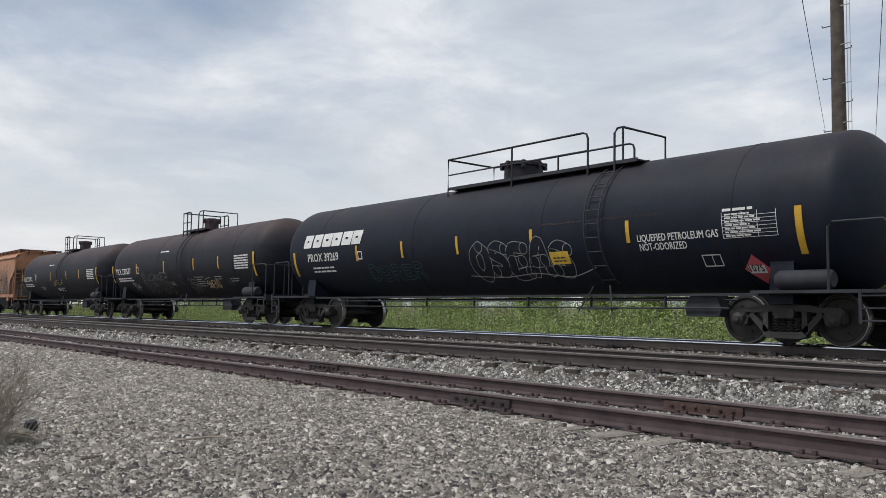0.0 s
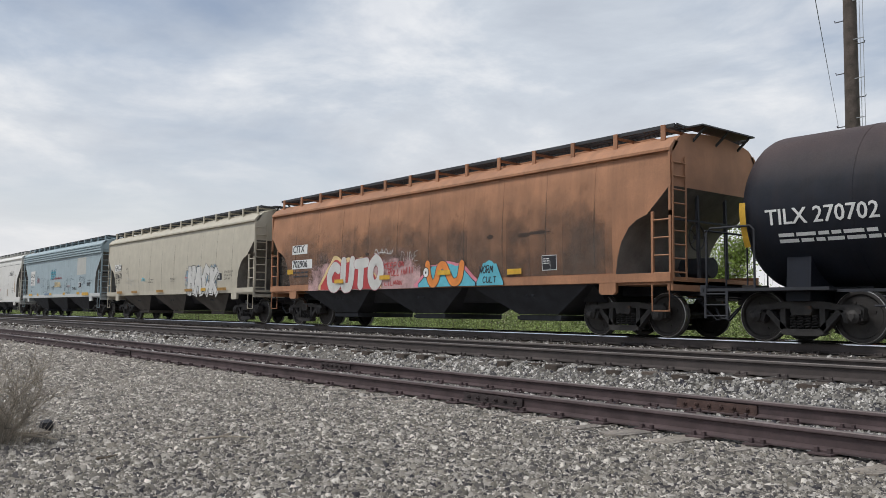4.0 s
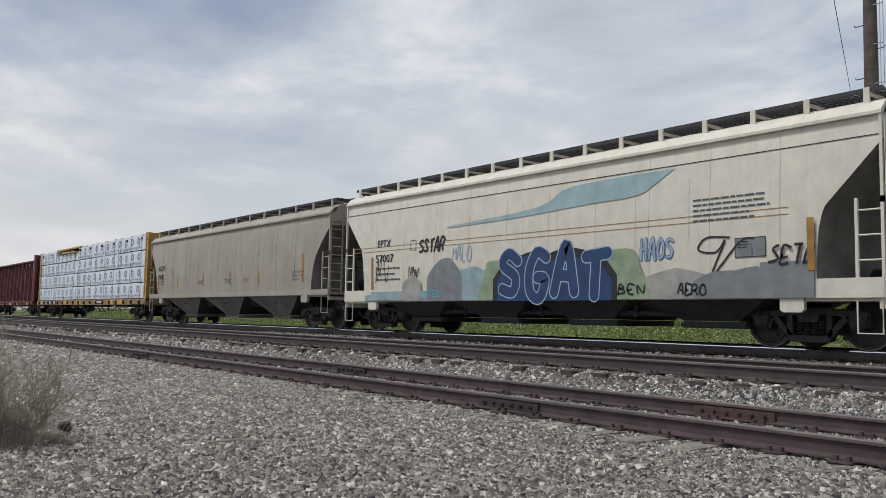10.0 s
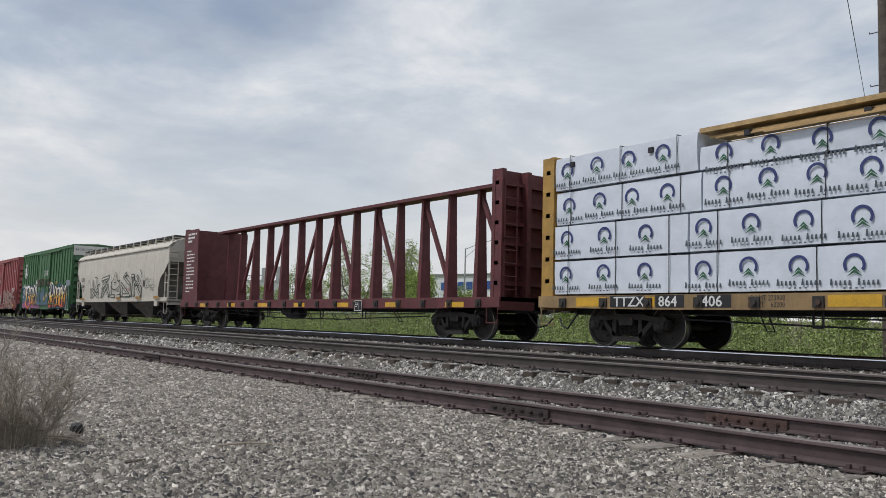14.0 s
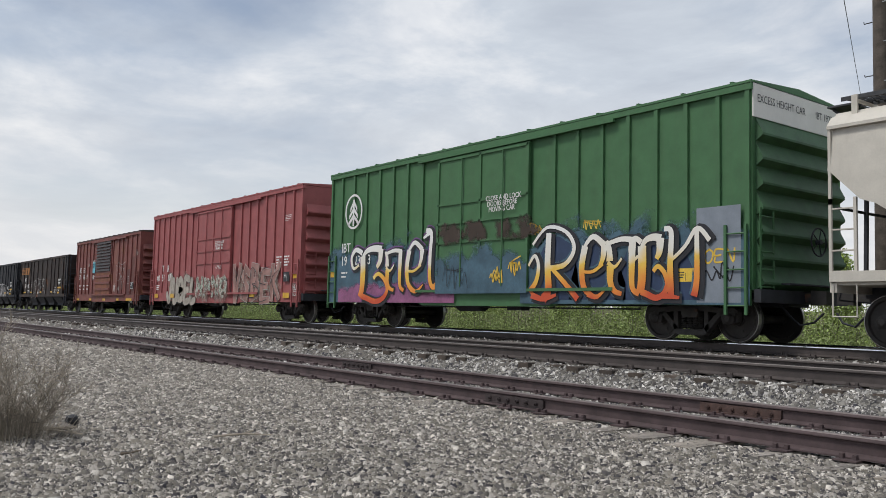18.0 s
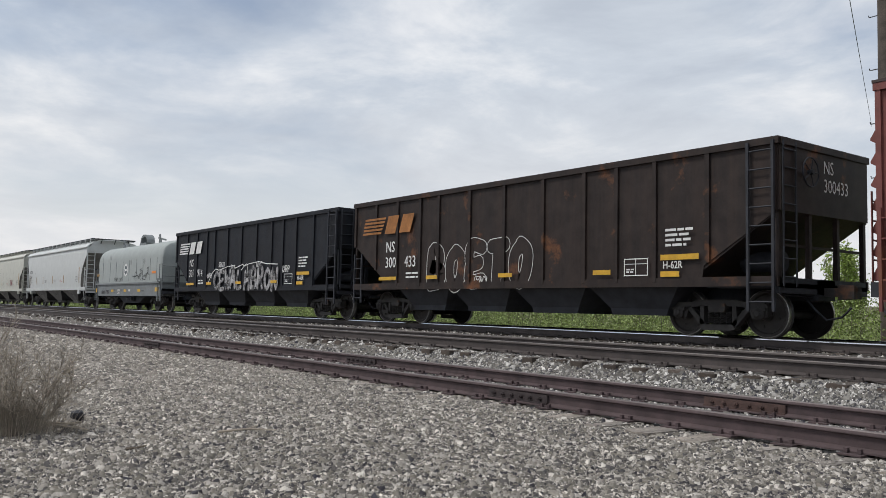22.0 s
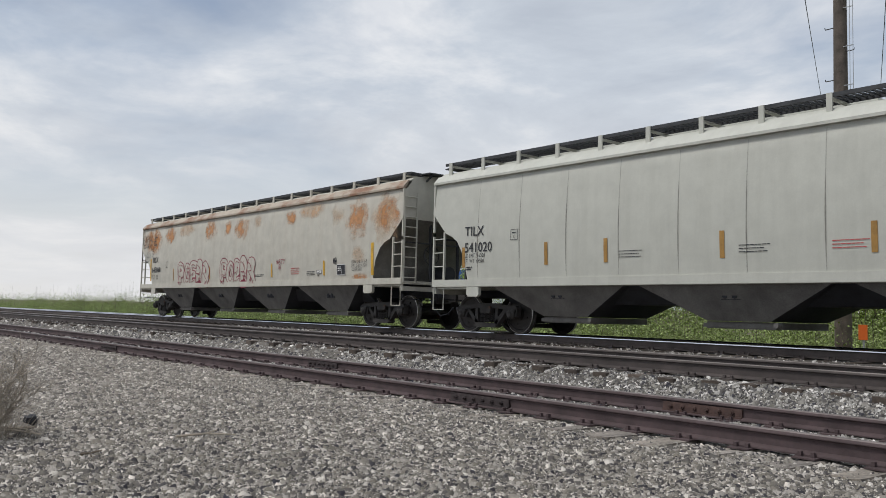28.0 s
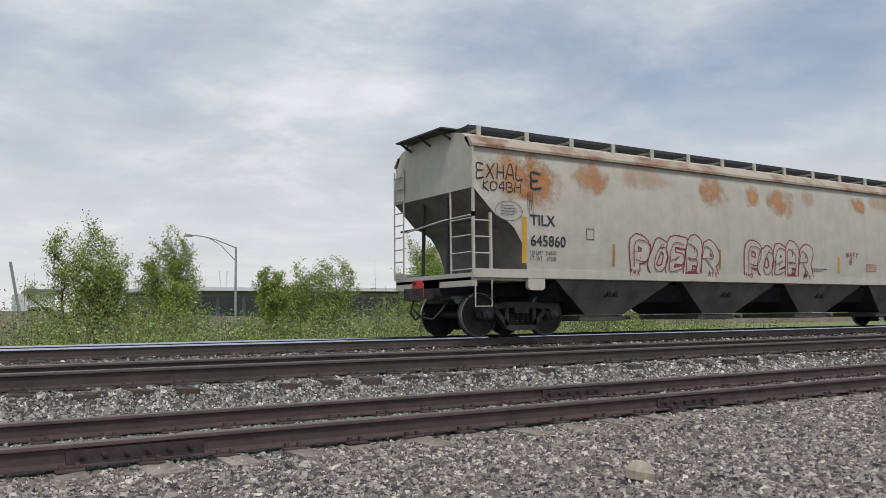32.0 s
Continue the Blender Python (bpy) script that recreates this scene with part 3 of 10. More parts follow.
def coupler(car, x, s):
    g = Geo()
    g.box(min(x, x + s * 0.55), max(x, x + s * 0.55), -0.08, 0.08, 0.80, 0.96)
    g.slab([(x + s * 0.42, 0.74), (x + s * 0.72, 0.76), (x + s * 0.72, 1.0), (x + s * 0.42, 1.02)], -0.15, 0.13)
    g.box(min(x - s * 0.2, x + s * 0.06), max(x - s * 0.2, x + s * 0.06), -0.28, 0.28, 0.70, 1.05)
    part("coupler", g, IRON, car)
    g = Geo()
    pts = [(x - s * 0.1, -0.35, 0.78), (x + s * 0.1, -0.36, 0.55), (x + s * 0.3, -0.33, 0.36), (x + s * 0.55, -0.27, 0.42), (x + s * 0.7, -0.2, 0.6)]
    g.tube(pts, 0.022, 6)
    part("air_hose", g, UNDER, car, smooth=60)
    g = Geo()
    g.tube([(x - s * 0.02, -1.45, 0.92), (x + s * 0.04, -1.4, 0.80), (x + s * 0.05, -0.3, 0.78), (x + s * 0.1, -0.2, 0.98)], 0.014, 5)
    part("uncoupling_lever", g, UNDER, car)


def ladder(car, p, q, width, rungs, material, along="x", r=0.016, name="ladder"):
    """Stiles from p to q, spread along x or y."""
    d = Vector((width, 0, 0)) if along == "x" else Vector((0, width, 0))
    p, q = Vector(p), Vector(q)
    g = Geo()
    g.beam(p, q, 0.05, 0.012 if along == "y" else 0.05)
    g.beam(p + d, q + d, 0.05, 0.012 if along == "y" else 0.05)
    for i in range(rungs):
        a = p.lerp(q, (i + 0.5) / rungs)
        g.tube([a, a + d], r, 5)
    return part(name, g, material, car)


def brake_wheel(car, x, y, z, material):
    g = Geo()
    ring = [(x, y + 0.27 * math.cos(a), z + 0.27 * math.sin(a)) for a in (i * math.pi / 10 for i in range(21))]
    g.tube(ring, 0.016, 5)
    for k in range(5):
        a = k * 2 * math.pi / 5
        g.tube([(x, y, z), (x, y + 0.27 * math.cos(a), z + 0.27 * math.sin(a))], 0.012, 4)
    g.lathe([(0.05, -0.05), (0.05, 0.05)], "x", (x, y, z), 10)
    part("brake_wheel", g, material, car, smooth=60)


# ---- lettering and paint on the sides ----
TEXTS = {}


def text_shape(s):
    """Flat outline of a word in the built-in font: points and faces, scaled to cap height 1."""
    if s not in TEXTS:
        cu = bpy.data.curves.new("word", "FONT")
        cu.body, cu.resolution_u = s, 2
        ob = bpy.data.objects.new("word", cu)
        me = bpy.data.meshes.new_from_object(ob)
        v = np.array([p.co[:2] for p in me.vertices]) if len(me.vertices) else np.zeros((0, 2))
        f = [tuple(p.vertices) for p in me.polygons]
        bpy.data.objects.remove(ob)
        bpy.data.curves.remove(cu)
        bpy.data.meshes.remove(me)
        v = (v - v.min(0)) / 0.72 if len(v) else v
        TEXTS[s] = (v, f)
    return TEXTS[s]


class Side:
    """The near side of a car: where its skin lies at a height, so that paint can follow it."""

    def __init__(self, car, skin):
        self.car, self.skin, self.coats = car, skin, 0

    def put(self, g, pts, faces, lift=0.012, mi=0):
        g.add([(x, self.skin(z) - lift, z) for x, z in pts], faces, mi)

    def words(self, s, x, z, h, material, wide=1.0, bold=0.0, name="lettering", lift=0.012, label=""):
        v, f = text_shape(s)
        g = Geo()
        self.put(g, [(x + a * h * wide, z + b * h) for a, b in v], f, lift)
        if bold:
            for k, (dx, dz) in enumerate(((bold, 0), (0, bold * 0.5), (bold, bold * 0.5))):
                self.put(g, [(x + dx + a * h * wide, z + dz + b * h) for a, b in v], f, lift + 0.0008 * (k + 1))
        return part(name, g, material, self.car, label or "stencilled letters")

    def bars(self, x, z, widths, h, material, gap=None, name="small_print", lift=0.01):
        """Small print: a plain bar a line, broken at the words."""
        g = Geo()
        r = random.Random(str((x, z)))
        for i, w in enumerate(widths):
            zz, xx = z - i * (gap or h * 1.7), x
            while xx < x + w - h:
                k = min(r.uniform(2.5, 6) * h, x + w - xx)
                self.put(g, [(xx, zz), (xx + k, zz), (xx + k, zz + h), (xx, zz + h)], [(0, 1, 2, 3)], lift)
                xx += k + h * 0.7
        tagged(part(name, g, material, self.car, "small print too fine to read"), kind="stuff")

    def patch(self, x, z, w, h, material, name="patch", lift=0.008, label=""):
        g = Geo()
        self.coats = (self.coats + 1) % 12   # each coat lies on the one before
        lift += 0.0003 * self.coats
        n = max(1, int(h / 0.11))
        for i in range(n):
            a, b = z + h * i / n, z + h * (i + 1) / n
            self.put(g, [(x, a), (x + w, a), (x + w, b), (x, b)], [(0, 1, 2, 3)], lift)
        return part(name, g, material, self.car, label)

    def outline(self, x, z, w, h, t, material, name="stencil_box", lift=0.011):
        g = Geo()
        for a, b, c, d in ((x, z, x + w, z + t), (x, z + h - t, x + w, z + h), (x, z + t, x + t, z + h - t), (x + w - t, z + t, x + w, z + h - t)):
            self.put(g, [(a, b), (c, b), (c, d), (a, d)], [(0, 1, 2, 3)], lift)
        part(name, g, material, self.car)

    def reflectors(self, xs, z, h, material, w=0.1):
        for x in xs:
            self.patch(x - w / 2, z, w, h, material, "reflector", 0.009, "yellow reflective strip")

    def stroke(self, g, pts, w, mi=0, lift=0.014):
        """A painted line of width w through pts."""
        n = len(pts)
        L, R = [], []
        for i, p in enumerate(pts):
            a, b = pts[max(0, i - 1)], pts[min(n - 1, i + 1)]
            dx, dz = b[0] - a[0], b[1] - a[1]
            k = math.hypot(dx, dz) or 1
            L.append((p[0] - dz / k * w / 2, p[1] + dx / k * w / 2))
            R.append((p[0] + dz / k * w / 2, p[1] - dx / k * w / 2))
        self.put(g, L + R, [(i, i + 1, n + i + 1, n + i) for i in range(n - 1)], lift, mi)


def smooth_path(pts, k=5, closed=False):
    out, n = [], len(pts)
    rng_ = range(n if closed else n - 1)
    for i in rng_:
        p = [pts[(i + j) % n] if closed else pts[min(max(i + j, 0), n - 1)] for j in (-1, 0, 1, 2)]
        for s in range(k):
            t = s / k
            out.append(tuple(0.5 * (2 * p[1][c] + (p[2][c] - p[0][c]) * t + (2 * p[0][c] - 5 * p[1][c] + 4 * p[2][c] - p[3][c]) * t * t
                                    + (3 * p[1][c] - p[0][c] - 3 * p[2][c] + p[3][c]) * t ** 3) for c in (0, 1)))
    if not closed:
        out.append(tuple(pts[-1]))
    return out


# strokes of a few hand letters on a unit square, for spray-painted lettering
GLYPHS = {
    "1": [[(0.2, 0.8), (0.5, 1), (0.5, 0)]], "5": [[(0.85, 1), (0.2, 1), (0.2, 0.6), (0.8, 0.5), (0.7, 0.05), (0.15, 0.1)]], "9": [[(0.8, 0.6), (0.3, 0.5), (0.25, 0.9), (0.8, 0.95), (0.75, 0.4), (0.5, 0)]],
    "0": [[(0.5, 1), (0.2, 0.75), (0.2, 0.25), (0.5, 0), (0.8, 0.25), (0.8, 0.75), (0.5, 1)]],
    "A": [[(0, 0), (0.35, 1), (0.6, 1), (0.95, 0)], [(0.2, 0.4), (0.8, 0.4)]], "B": [[(0.1, 0), (0.1, 1), (0.7, 0.95), (0.7, 0.55), (0.15, 0.5), (0.9, 0.4), (0.8, 0.05), (0.1, 0)]],
    "C": [[(0.9, 0.85), (0.5, 1), (0.1, 0.6), (0.2, 0.1), (0.6, 0), (0.95, 0.2)]], "E": [[(0.9, 0.95), (0.1, 1), (0.1, 0.5), (0.7, 0.52)], [(0.1, 0.5), (0.1, 0.02), (0.95, 0.05)]],
    "H": [[(0.1, 0), (0.15, 1)], [(0.15, 0.5), (0.85, 0.55)], [(0.9, 0), (0.85, 1)]], "I": [[(0.5, 0), (0.5, 1)]], "K": [[(0.1, 0), (0.1, 1)], [(0.85, 1), (0.15, 0.5), (0.95, 0)]],
    "L": [[(0.15, 1), (0.1, 0.05), (0.9, 0.08)]], "M": [[(0, 0), (0.2, 1), (0.5, 0.3), (0.8, 1), (1, 0)]], "N": [[(0.1, 0), (0.1, 1), (0.85, 0.05), (0.9, 1)]],
    "O": [[(0.5, 1), (0.1, 0.75), (0.1, 0.25), (0.5, 0), (0.9, 0.25), (0.9, 0.75), (0.5, 1)]], "P": [[(0.1, 0), (0.1, 1), (0.85, 0.9), (0.8, 0.5), (0.15, 0.45)]],
    "R": [[(0.1, 0), (0.1, 1), (0.8, 0.9), (0.7, 0.55), (0.15, 0.5)], [(0.4, 0.5), (0.9, 0)]], "S": [[(0.9, 0.85), (0.4, 1), (0.1, 0.75), (0.8, 0.4), (0.7, 0.05), (0.1, 0.1)]],
    "T": [[(0.05, 0.95), (0.95, 1)], [(0.5, 0.97), (0.5, 0)]], "U": [[(0.1, 1), (0.15, 0.15), (0.5, 0), (0.85, 0.15), (0.9, 1)]], "V": [[(0.05, 1), (0.45, 0), (0.95, 1)]],
    "W": [[(0, 1), (0.25, 0), (0.5, 0.7), (0.75, 0), (1, 1)]], "J": [[(0.3, 1), (0.85, 1), (0.75, 0.15), (0.4, 0), (0.05, 0.25)]], "D": [[(0.1, 0), (0.1, 1), (0.75, 0.85), (0.9, 0.4), (0.6, 0.03), (0.1, 0)]],
    "G": [[(0.9, 0.85), (0.5, 1), (0.1, 0.6), (0.2, 0.1), (0.7, 0), (0.9, 0.4), (0.55, 0.42)]], "2": [[(0.1, 0.8), (0.5, 1), (0.85, 0.7), (0.1, 0.05), (0.95, 0.05)]],
    "X": [[(0.05, 1), (0.95, 0)], [(0.9, 1), (0.1, 0)]], "Y": [[(0.1, 1), (0.5, 0.5), (0.9, 1)], [(0.5, 0.5), (0.45, 0)]], "4": [[(0.7, 0), (0.7, 1), (0.1, 0.35), (0.95, 0.35)]],
    "8": [[(0.8, 0.9), (0.2, 0.9), (0.3, 0.5), (0.85, 0.2), (0.4, 0), (0.1, 0.2), (0.75, 0.6), (0.8, 0.9)]],
}


def tag_words(side, word, x, z, w, h, material, thick, slant=0.1, wob=0.05, seed=0, lift=0.013, name="spray_paint", label="spray-painted tag"):
    """A hand-sprayed word in single strokes."""
    r = random.Random(str((word, seed)))
    g = Geo()
    cw = w / max(1, len(word))
    for i, ch in enumerate(word):
        if ch not in GLYPHS:
            continue
        for st in GLYPHS[ch]:
            pts = [(x + i * cw + cw * 0.88 * (a + r.uniform(-wob, wob)) + slant * b * h, z + h * (b + r.uniform(-wob, wob))) for a, b in st]
            side.stroke(g, smooth_path(pts, 4), thick, lift=lift)
    part(name, g, material, side.car, label)


def bars_of(side, g, pts, w, lift):
    """A hard-edged line: overlapping bars with square ends."""
    for k, ((ax, az), (bx, bz)) in enumerate(zip(pts, pts[1:])):
        n = math.hypot(bx - ax, bz - az) or 1
        dx, dz = (bx - ax) / n * w / 2, (bz - az) / n * w / 2
        ring = [(ax - dx - dz, az - dz + dx), (ax - dx + dz, az - dz - dx), (bx + dx + dz, bz + dz - dx), (bx + dx - dz, bz + dz + dx)]
        side.put(g, ring, [(0, 1, 2, 3)], lift + 0.00006 * k)


def round_line(side, g, pts, w, lift):
    """A soft line with round ends."""
    side.stroke(g, pts, w, lift=lift)
    for q, end in enumerate((pts[0], pts[-1])):
        ring = [(end[0] + w / 2 * math.cos(a), end[1] + w / 2 * math.sin(a)) for a in (k * math.pi / 5 for k in range(10))]
        side.put(g, ring, [tuple(range(10))], lift + 0.00004 * (q + 1))


def bubble_piece(side, word, x, z, w, h, fill, line, thick=0.05, fat=0.22, seed=0, glow_mat=None, shade_mat=None, label="spray-painted piece of fat letters", sharp=False, wide=0.8, lift=0.012, wob=0.02):
    """Fat graffiti letters, each lapping over the one before: an outline and its fill, over a haze or shadow."""
    r = random.Random(str((word, seed)))
    cw = w / max(1, len(word))
    letters = []
    for i, ch in enumerate(word):
        top, foot = r.uniform(0.9, 1.12), r.uniform(-0.08, 0.04)
        letters.append([[(x + (i + 0.12) * cw + cw * wide * a + 0.05 * h * b + r.uniform(-wob, wob) * h, z + h * (0.12 + foot + (0.76 * top - foot) * b + r.uniform(-wob, wob))) for a, b in st] for st in GLYPHS.get(ch, [])])
    paths = [[st if sharp else smooth_path(st, 4) for st in one] for one in letters]
    draw = bars_of if sharp else round_line
    for name, m, width, dx, dz in (("paint_haze", glow_mat, fat * h + thick * 6, 0, 0), ("paint_shadow", shade_mat, fat * h + thick * 2.5, 0.07 * h, -0.05 * h)):
        if m:
            g = Geo()
            k = 0
            for one in paths:
                for st in one:
                    draw(side, g, [(a + dx, b + dz) for a, b in st], width, lift + 0.0004 * k)
                    k += 1
            tagged(part(name, g, m, side.car), kind="stuff")
            lift += 0.0004 * k + 0.0006
    rim, face = Geo(), Geo()
    for one in paths:
        for st in one:
            draw(side, rim, st, fat * h + thick * 2, lift)
            lift += 0.0004
        for st in one:
            draw(side, face, st, fat * h, lift)
            lift += 0.0004
    tagged(part("paint_outline", rim, line, side.car), kind="stuff")
    tagged(part("paint_fill", face, fill, side.car, label), kind="stuff")
    return lift


# blackletter strokes on a unit square: points, width at the start, width at the end
BLADES = {
    "C": [([(0.22, 0.68), (0.06, 0.62), (0.0, 0.82), (0.12, 0.97), (0.3, 0.9)], 0.05, 0.1), ([(0.3, 0.8), (0.42, 0.93), (0.62, 0.97), (0.82, 0.94)], 0.07, 0.14), ([(0.8, 0.95), (0.78, 0.74), (0.7, 0.62)], 0.16, 0.08),
          ([(0.32, 0.84), (0.33, 0.5), (0.31, 0.22), (0.26, 0.08)], 0.17, 0.15), ([(0.62, 0.42), (0.74, 0.5), (0.9, 0.4), (0.98, 0.22), (0.88, 0.06), (0.68, 0.0), (0.45, 0.06), (0.3, 0.1)], 0.07, 0.11)],
    "A": [([(0.06, 0.95), (0.14, 0.82), (0.16, 0.6)], 0.06, 0.15), ([(0.1, 0.58), (0.3, 0.5), (0.5, 0.64)], 0.08, 0.04), ([(0.18, 0.52), (0.18, 0.25), (0.3, 0.1), (0.5, 0.05)], 0.16, 0.07),
          ([(0.1, 0.9), (0.5, 0.96), (0.85, 0.93)], 0.07, 0.1), ([(0.8, 0.95), (0.78, 0.5), (0.8, 0.15), (0.98, 0.04)], 0.15, 0.08)],
    "E": [([(0.26, 0.85), (0.16, 0.5), (0.22, 0.18), (0.42, 0.04)], 0.14, 0.1), ([(0.22, 0.82), (0.5, 1.0), (0.85, 0.84)], 0.06, 0.12), ([(0.84, 0.86), (0.8, 0.64), (0.7, 0.5)], 0.14, 0.06),
          ([(0.2, 0.42), (0.5, 0.42), (0.8, 0.54)], 0.05, 0.06), ([(0.35, 0.06), (0.62, 0.0), (0.9, 0.14)], 0.12, 0.03)],
    "L": [([(0.25, 1.05), (0.55, 1.0), (0.5, 0.6), (0.5, 0.2), (0.7, 0.05), (0.98, 0.15)], 0.08, 0.1), ([(0.1, 0.92), (0.5, 1.02)], 0.04, 0.09)],
    "R": [([(0.0, 0.5), (0.12, 0.64), (0.2, 0.5), (0.16, 0.28), (0.02, 0.12)], 0.04, 0.09), ([(0.4, 0.95), (0.38, 0.5), (0.4, 0.15), (0.3, 0.02)], 0.1, 0.14), ([(0.08, 0.8), (0.36, 1.03), (0.72, 0.95), (0.88, 0.72), (0.72, 0.5), (0.42, 0.45)], 0.04, 0.08),
          ([(0.45, 0.46), (0.7, 0.25), (0.95, 0.02)], 0.06, 0.09), ([(0.06, 0.08), (0.3, 0.02), (0.55, 0.08)], 0.1, 0.04)],
    "H": [([(0.05, 1.0), (0.2, 0.95), (0.18, 0.5), (0.2, 0.05)], 0.07, 0.11), ([(0.2, 0.55), (0.5, 0.74), (0.75, 0.98), (1.0, 0.8)], 0.05, 0.07), ([(0.74, 0.95), (0.74, 0.3), (0.68, 0.05)], 0.07, 0.11), ([(0.0, 0.06), (0.38, 0.03)], 0.09, 0.04)],
}


def blade(side, g, pts, w0, w1, lift):
    """A brush line whose width changes from w0 to w1."""
    pts = smooth_path(pts, 5)
    n = len(pts)
    L, R = [], []
    for i, p in enumerate(pts):
        a, b = pts[max(0, i - 1)], pts[min(n - 1, i + 1)]
        dx, dz = b[0] - a[0], b[1] - a[1]
        k = (w0 + (w1 - w0) * i / (n - 1)) / 2 / (math.hypot(dx, dz) or 1)
        L.append((p[0] - dz * k, p[1] + dx * k))
        R.append((p[0] + dz * k, p[1] - dx * k))
    side.put(g, L + R, [(i, i + 1, n + i + 1, n + i) for i in range(n - 1)], lift)


def blackletter(side, boxes, fill, dark, rim, lift=0.014, label="flame-coloured blackletter graffiti"):
    """Tall sprayed letters with a dark body and a coloured rim; boxes: letter, x, z, width, height."""
    layers = [("paint_rim", rim, 0.17, 0.02, 0.0), ("paint_shadow", dark, 0.13, 0.05, -0.02), ("paint_fill", fill, 0.0, 0.0, 0.0)]
    for name, m, more, dx, dz in layers:
        g = Geo()
        for ch, x, z, w, h in boxes:
            for pts, w0, w1 in BLADES[ch]:
                blade(side, g, [(x + dx + a * w, z + dz + b * h) for a, b in pts], w0 * h + more, w1 * h + more, lift)
                lift += 0.0006
        tagged(part(name, g, m, side.car, label if name == "paint_fill" else ""), kind="stuff")
        lift += 0.0006


def cloud(side, x, z, w, h, material, bumps=5, seed=0, lift=0.008, name="paint_patch", label="", flat=0.0):
    """A sprayed field with a level foot and a lumpy upper edge."""
    r = random.Random(str((x, z, seed)))
    top = [r.uniform(0.78, 1.0) if 0 < k < bumps else 0.55 for k in range(bumps + 1)]
    n = 8 * bumps
    edge = []
    for i in range(n + 1):
        u = i / n * bumps
        k = min(int(u), bumps - 1)
        v = u - k
        edge.append((x + w * i / n, z + h * (top[k] * (1 - v) + top[k + 1] * v + (1 - flat) * 0.12 * math.sin(math.pi * v)) * min(1, 0.25 + 3.0 * min(i, n - i) / n + flat)))
    g = Geo()
    for (a, b), (c, d) in zip(edge, edge[1:]):
        m = max(1, int(h / 0.3))
        for q in range(m):
            side.put(g, [(a, z + (b - z) * q / m), (c, z + (d - z) * q / m), (c, z + (d - z) * (q + 1) / m), (a, z + (b - z) * (q + 1) / m)], [(0, 1, 2, 3)], lift)
    return part(name, g, material, side.car, label)


def spiral(cx, cz, r, turns=1.6, start=0.0):
    return [(cx + r * (1 - 0.8 * k / 24) * math.cos(start + turns * 6.28 * k / 24), cz + r * (1 - 0.8 * k / 24) * math.sin(start + turns * 6.28 * k / 24)) for k in range(25)]


def hollow_bars(side, segs, w, t, line, fill, lift=0.013, label="dark hollow angular letters"):
    """Angular letters drawn as hollow bars."""
    rim, face = Geo(), Geo()
    for (ax, az), (bx, bz) in segs:
        bars_of(side, rim, [(ax, az), (bx, bz)], w, lift)
        bars_of(side, face, [(ax, az), (bx, bz)], w - 2 * t, lift + 0.0006)
        lift += 0.0012
    tagged(part("paint_outline", rim, line, side.car, label), kind="stuff")
    tagged(part("paint_fill", face, fill, side.car), kind="stuff")


def scrawl(side, x, z, w, h, material, thick=0.03, n=9, seed=0, label="illegible spray-painted scrawl"):
    """An unreadable tag: one running looped line."""
    r = random.Random(str(seed))
    pts = []
    for i in range(n):
        pts.append((x + w * (i + r.uniform(-0.5, 0.5)) / n, z + h * (r.uniform(0.55, 1) if i % 2 else r.uniform(0, 0.4))))
    g = Geo()
    side.stroke(g, smooth_path(pts, 6), thick)
    pts = [(x + w * r.random(), z + h * r.random()) for _ in range(4)]
    side.stroke(g, smooth_path(pts, 5), thick)
    part("spray_paint", g, material, side.car, label)


def new_car(name, label, category, right, left, inset=1.55, trucks=True):
    """A car between its two ends, given by their places in the train."""
    car = thing(name, label, category, group="freight train")
    length = right - left
    CARS.append((car, (right + left) / 2))
    if trucks:
        for s in (-1, 1):
            truck(car, s * (length / 2 - inset))
    for s in (-1, 1):
        coupler(car, s * (length / 2 - 0.12), s)
    return car, length


# ---- train: the kinds of car ----
def paint(name, col, **k):
    k.setdefault("rough", 0.62)
    k.setdefault("var", 0.1)
    k.setdefault("streak", 0.35)
    return mat(name, col, **k)


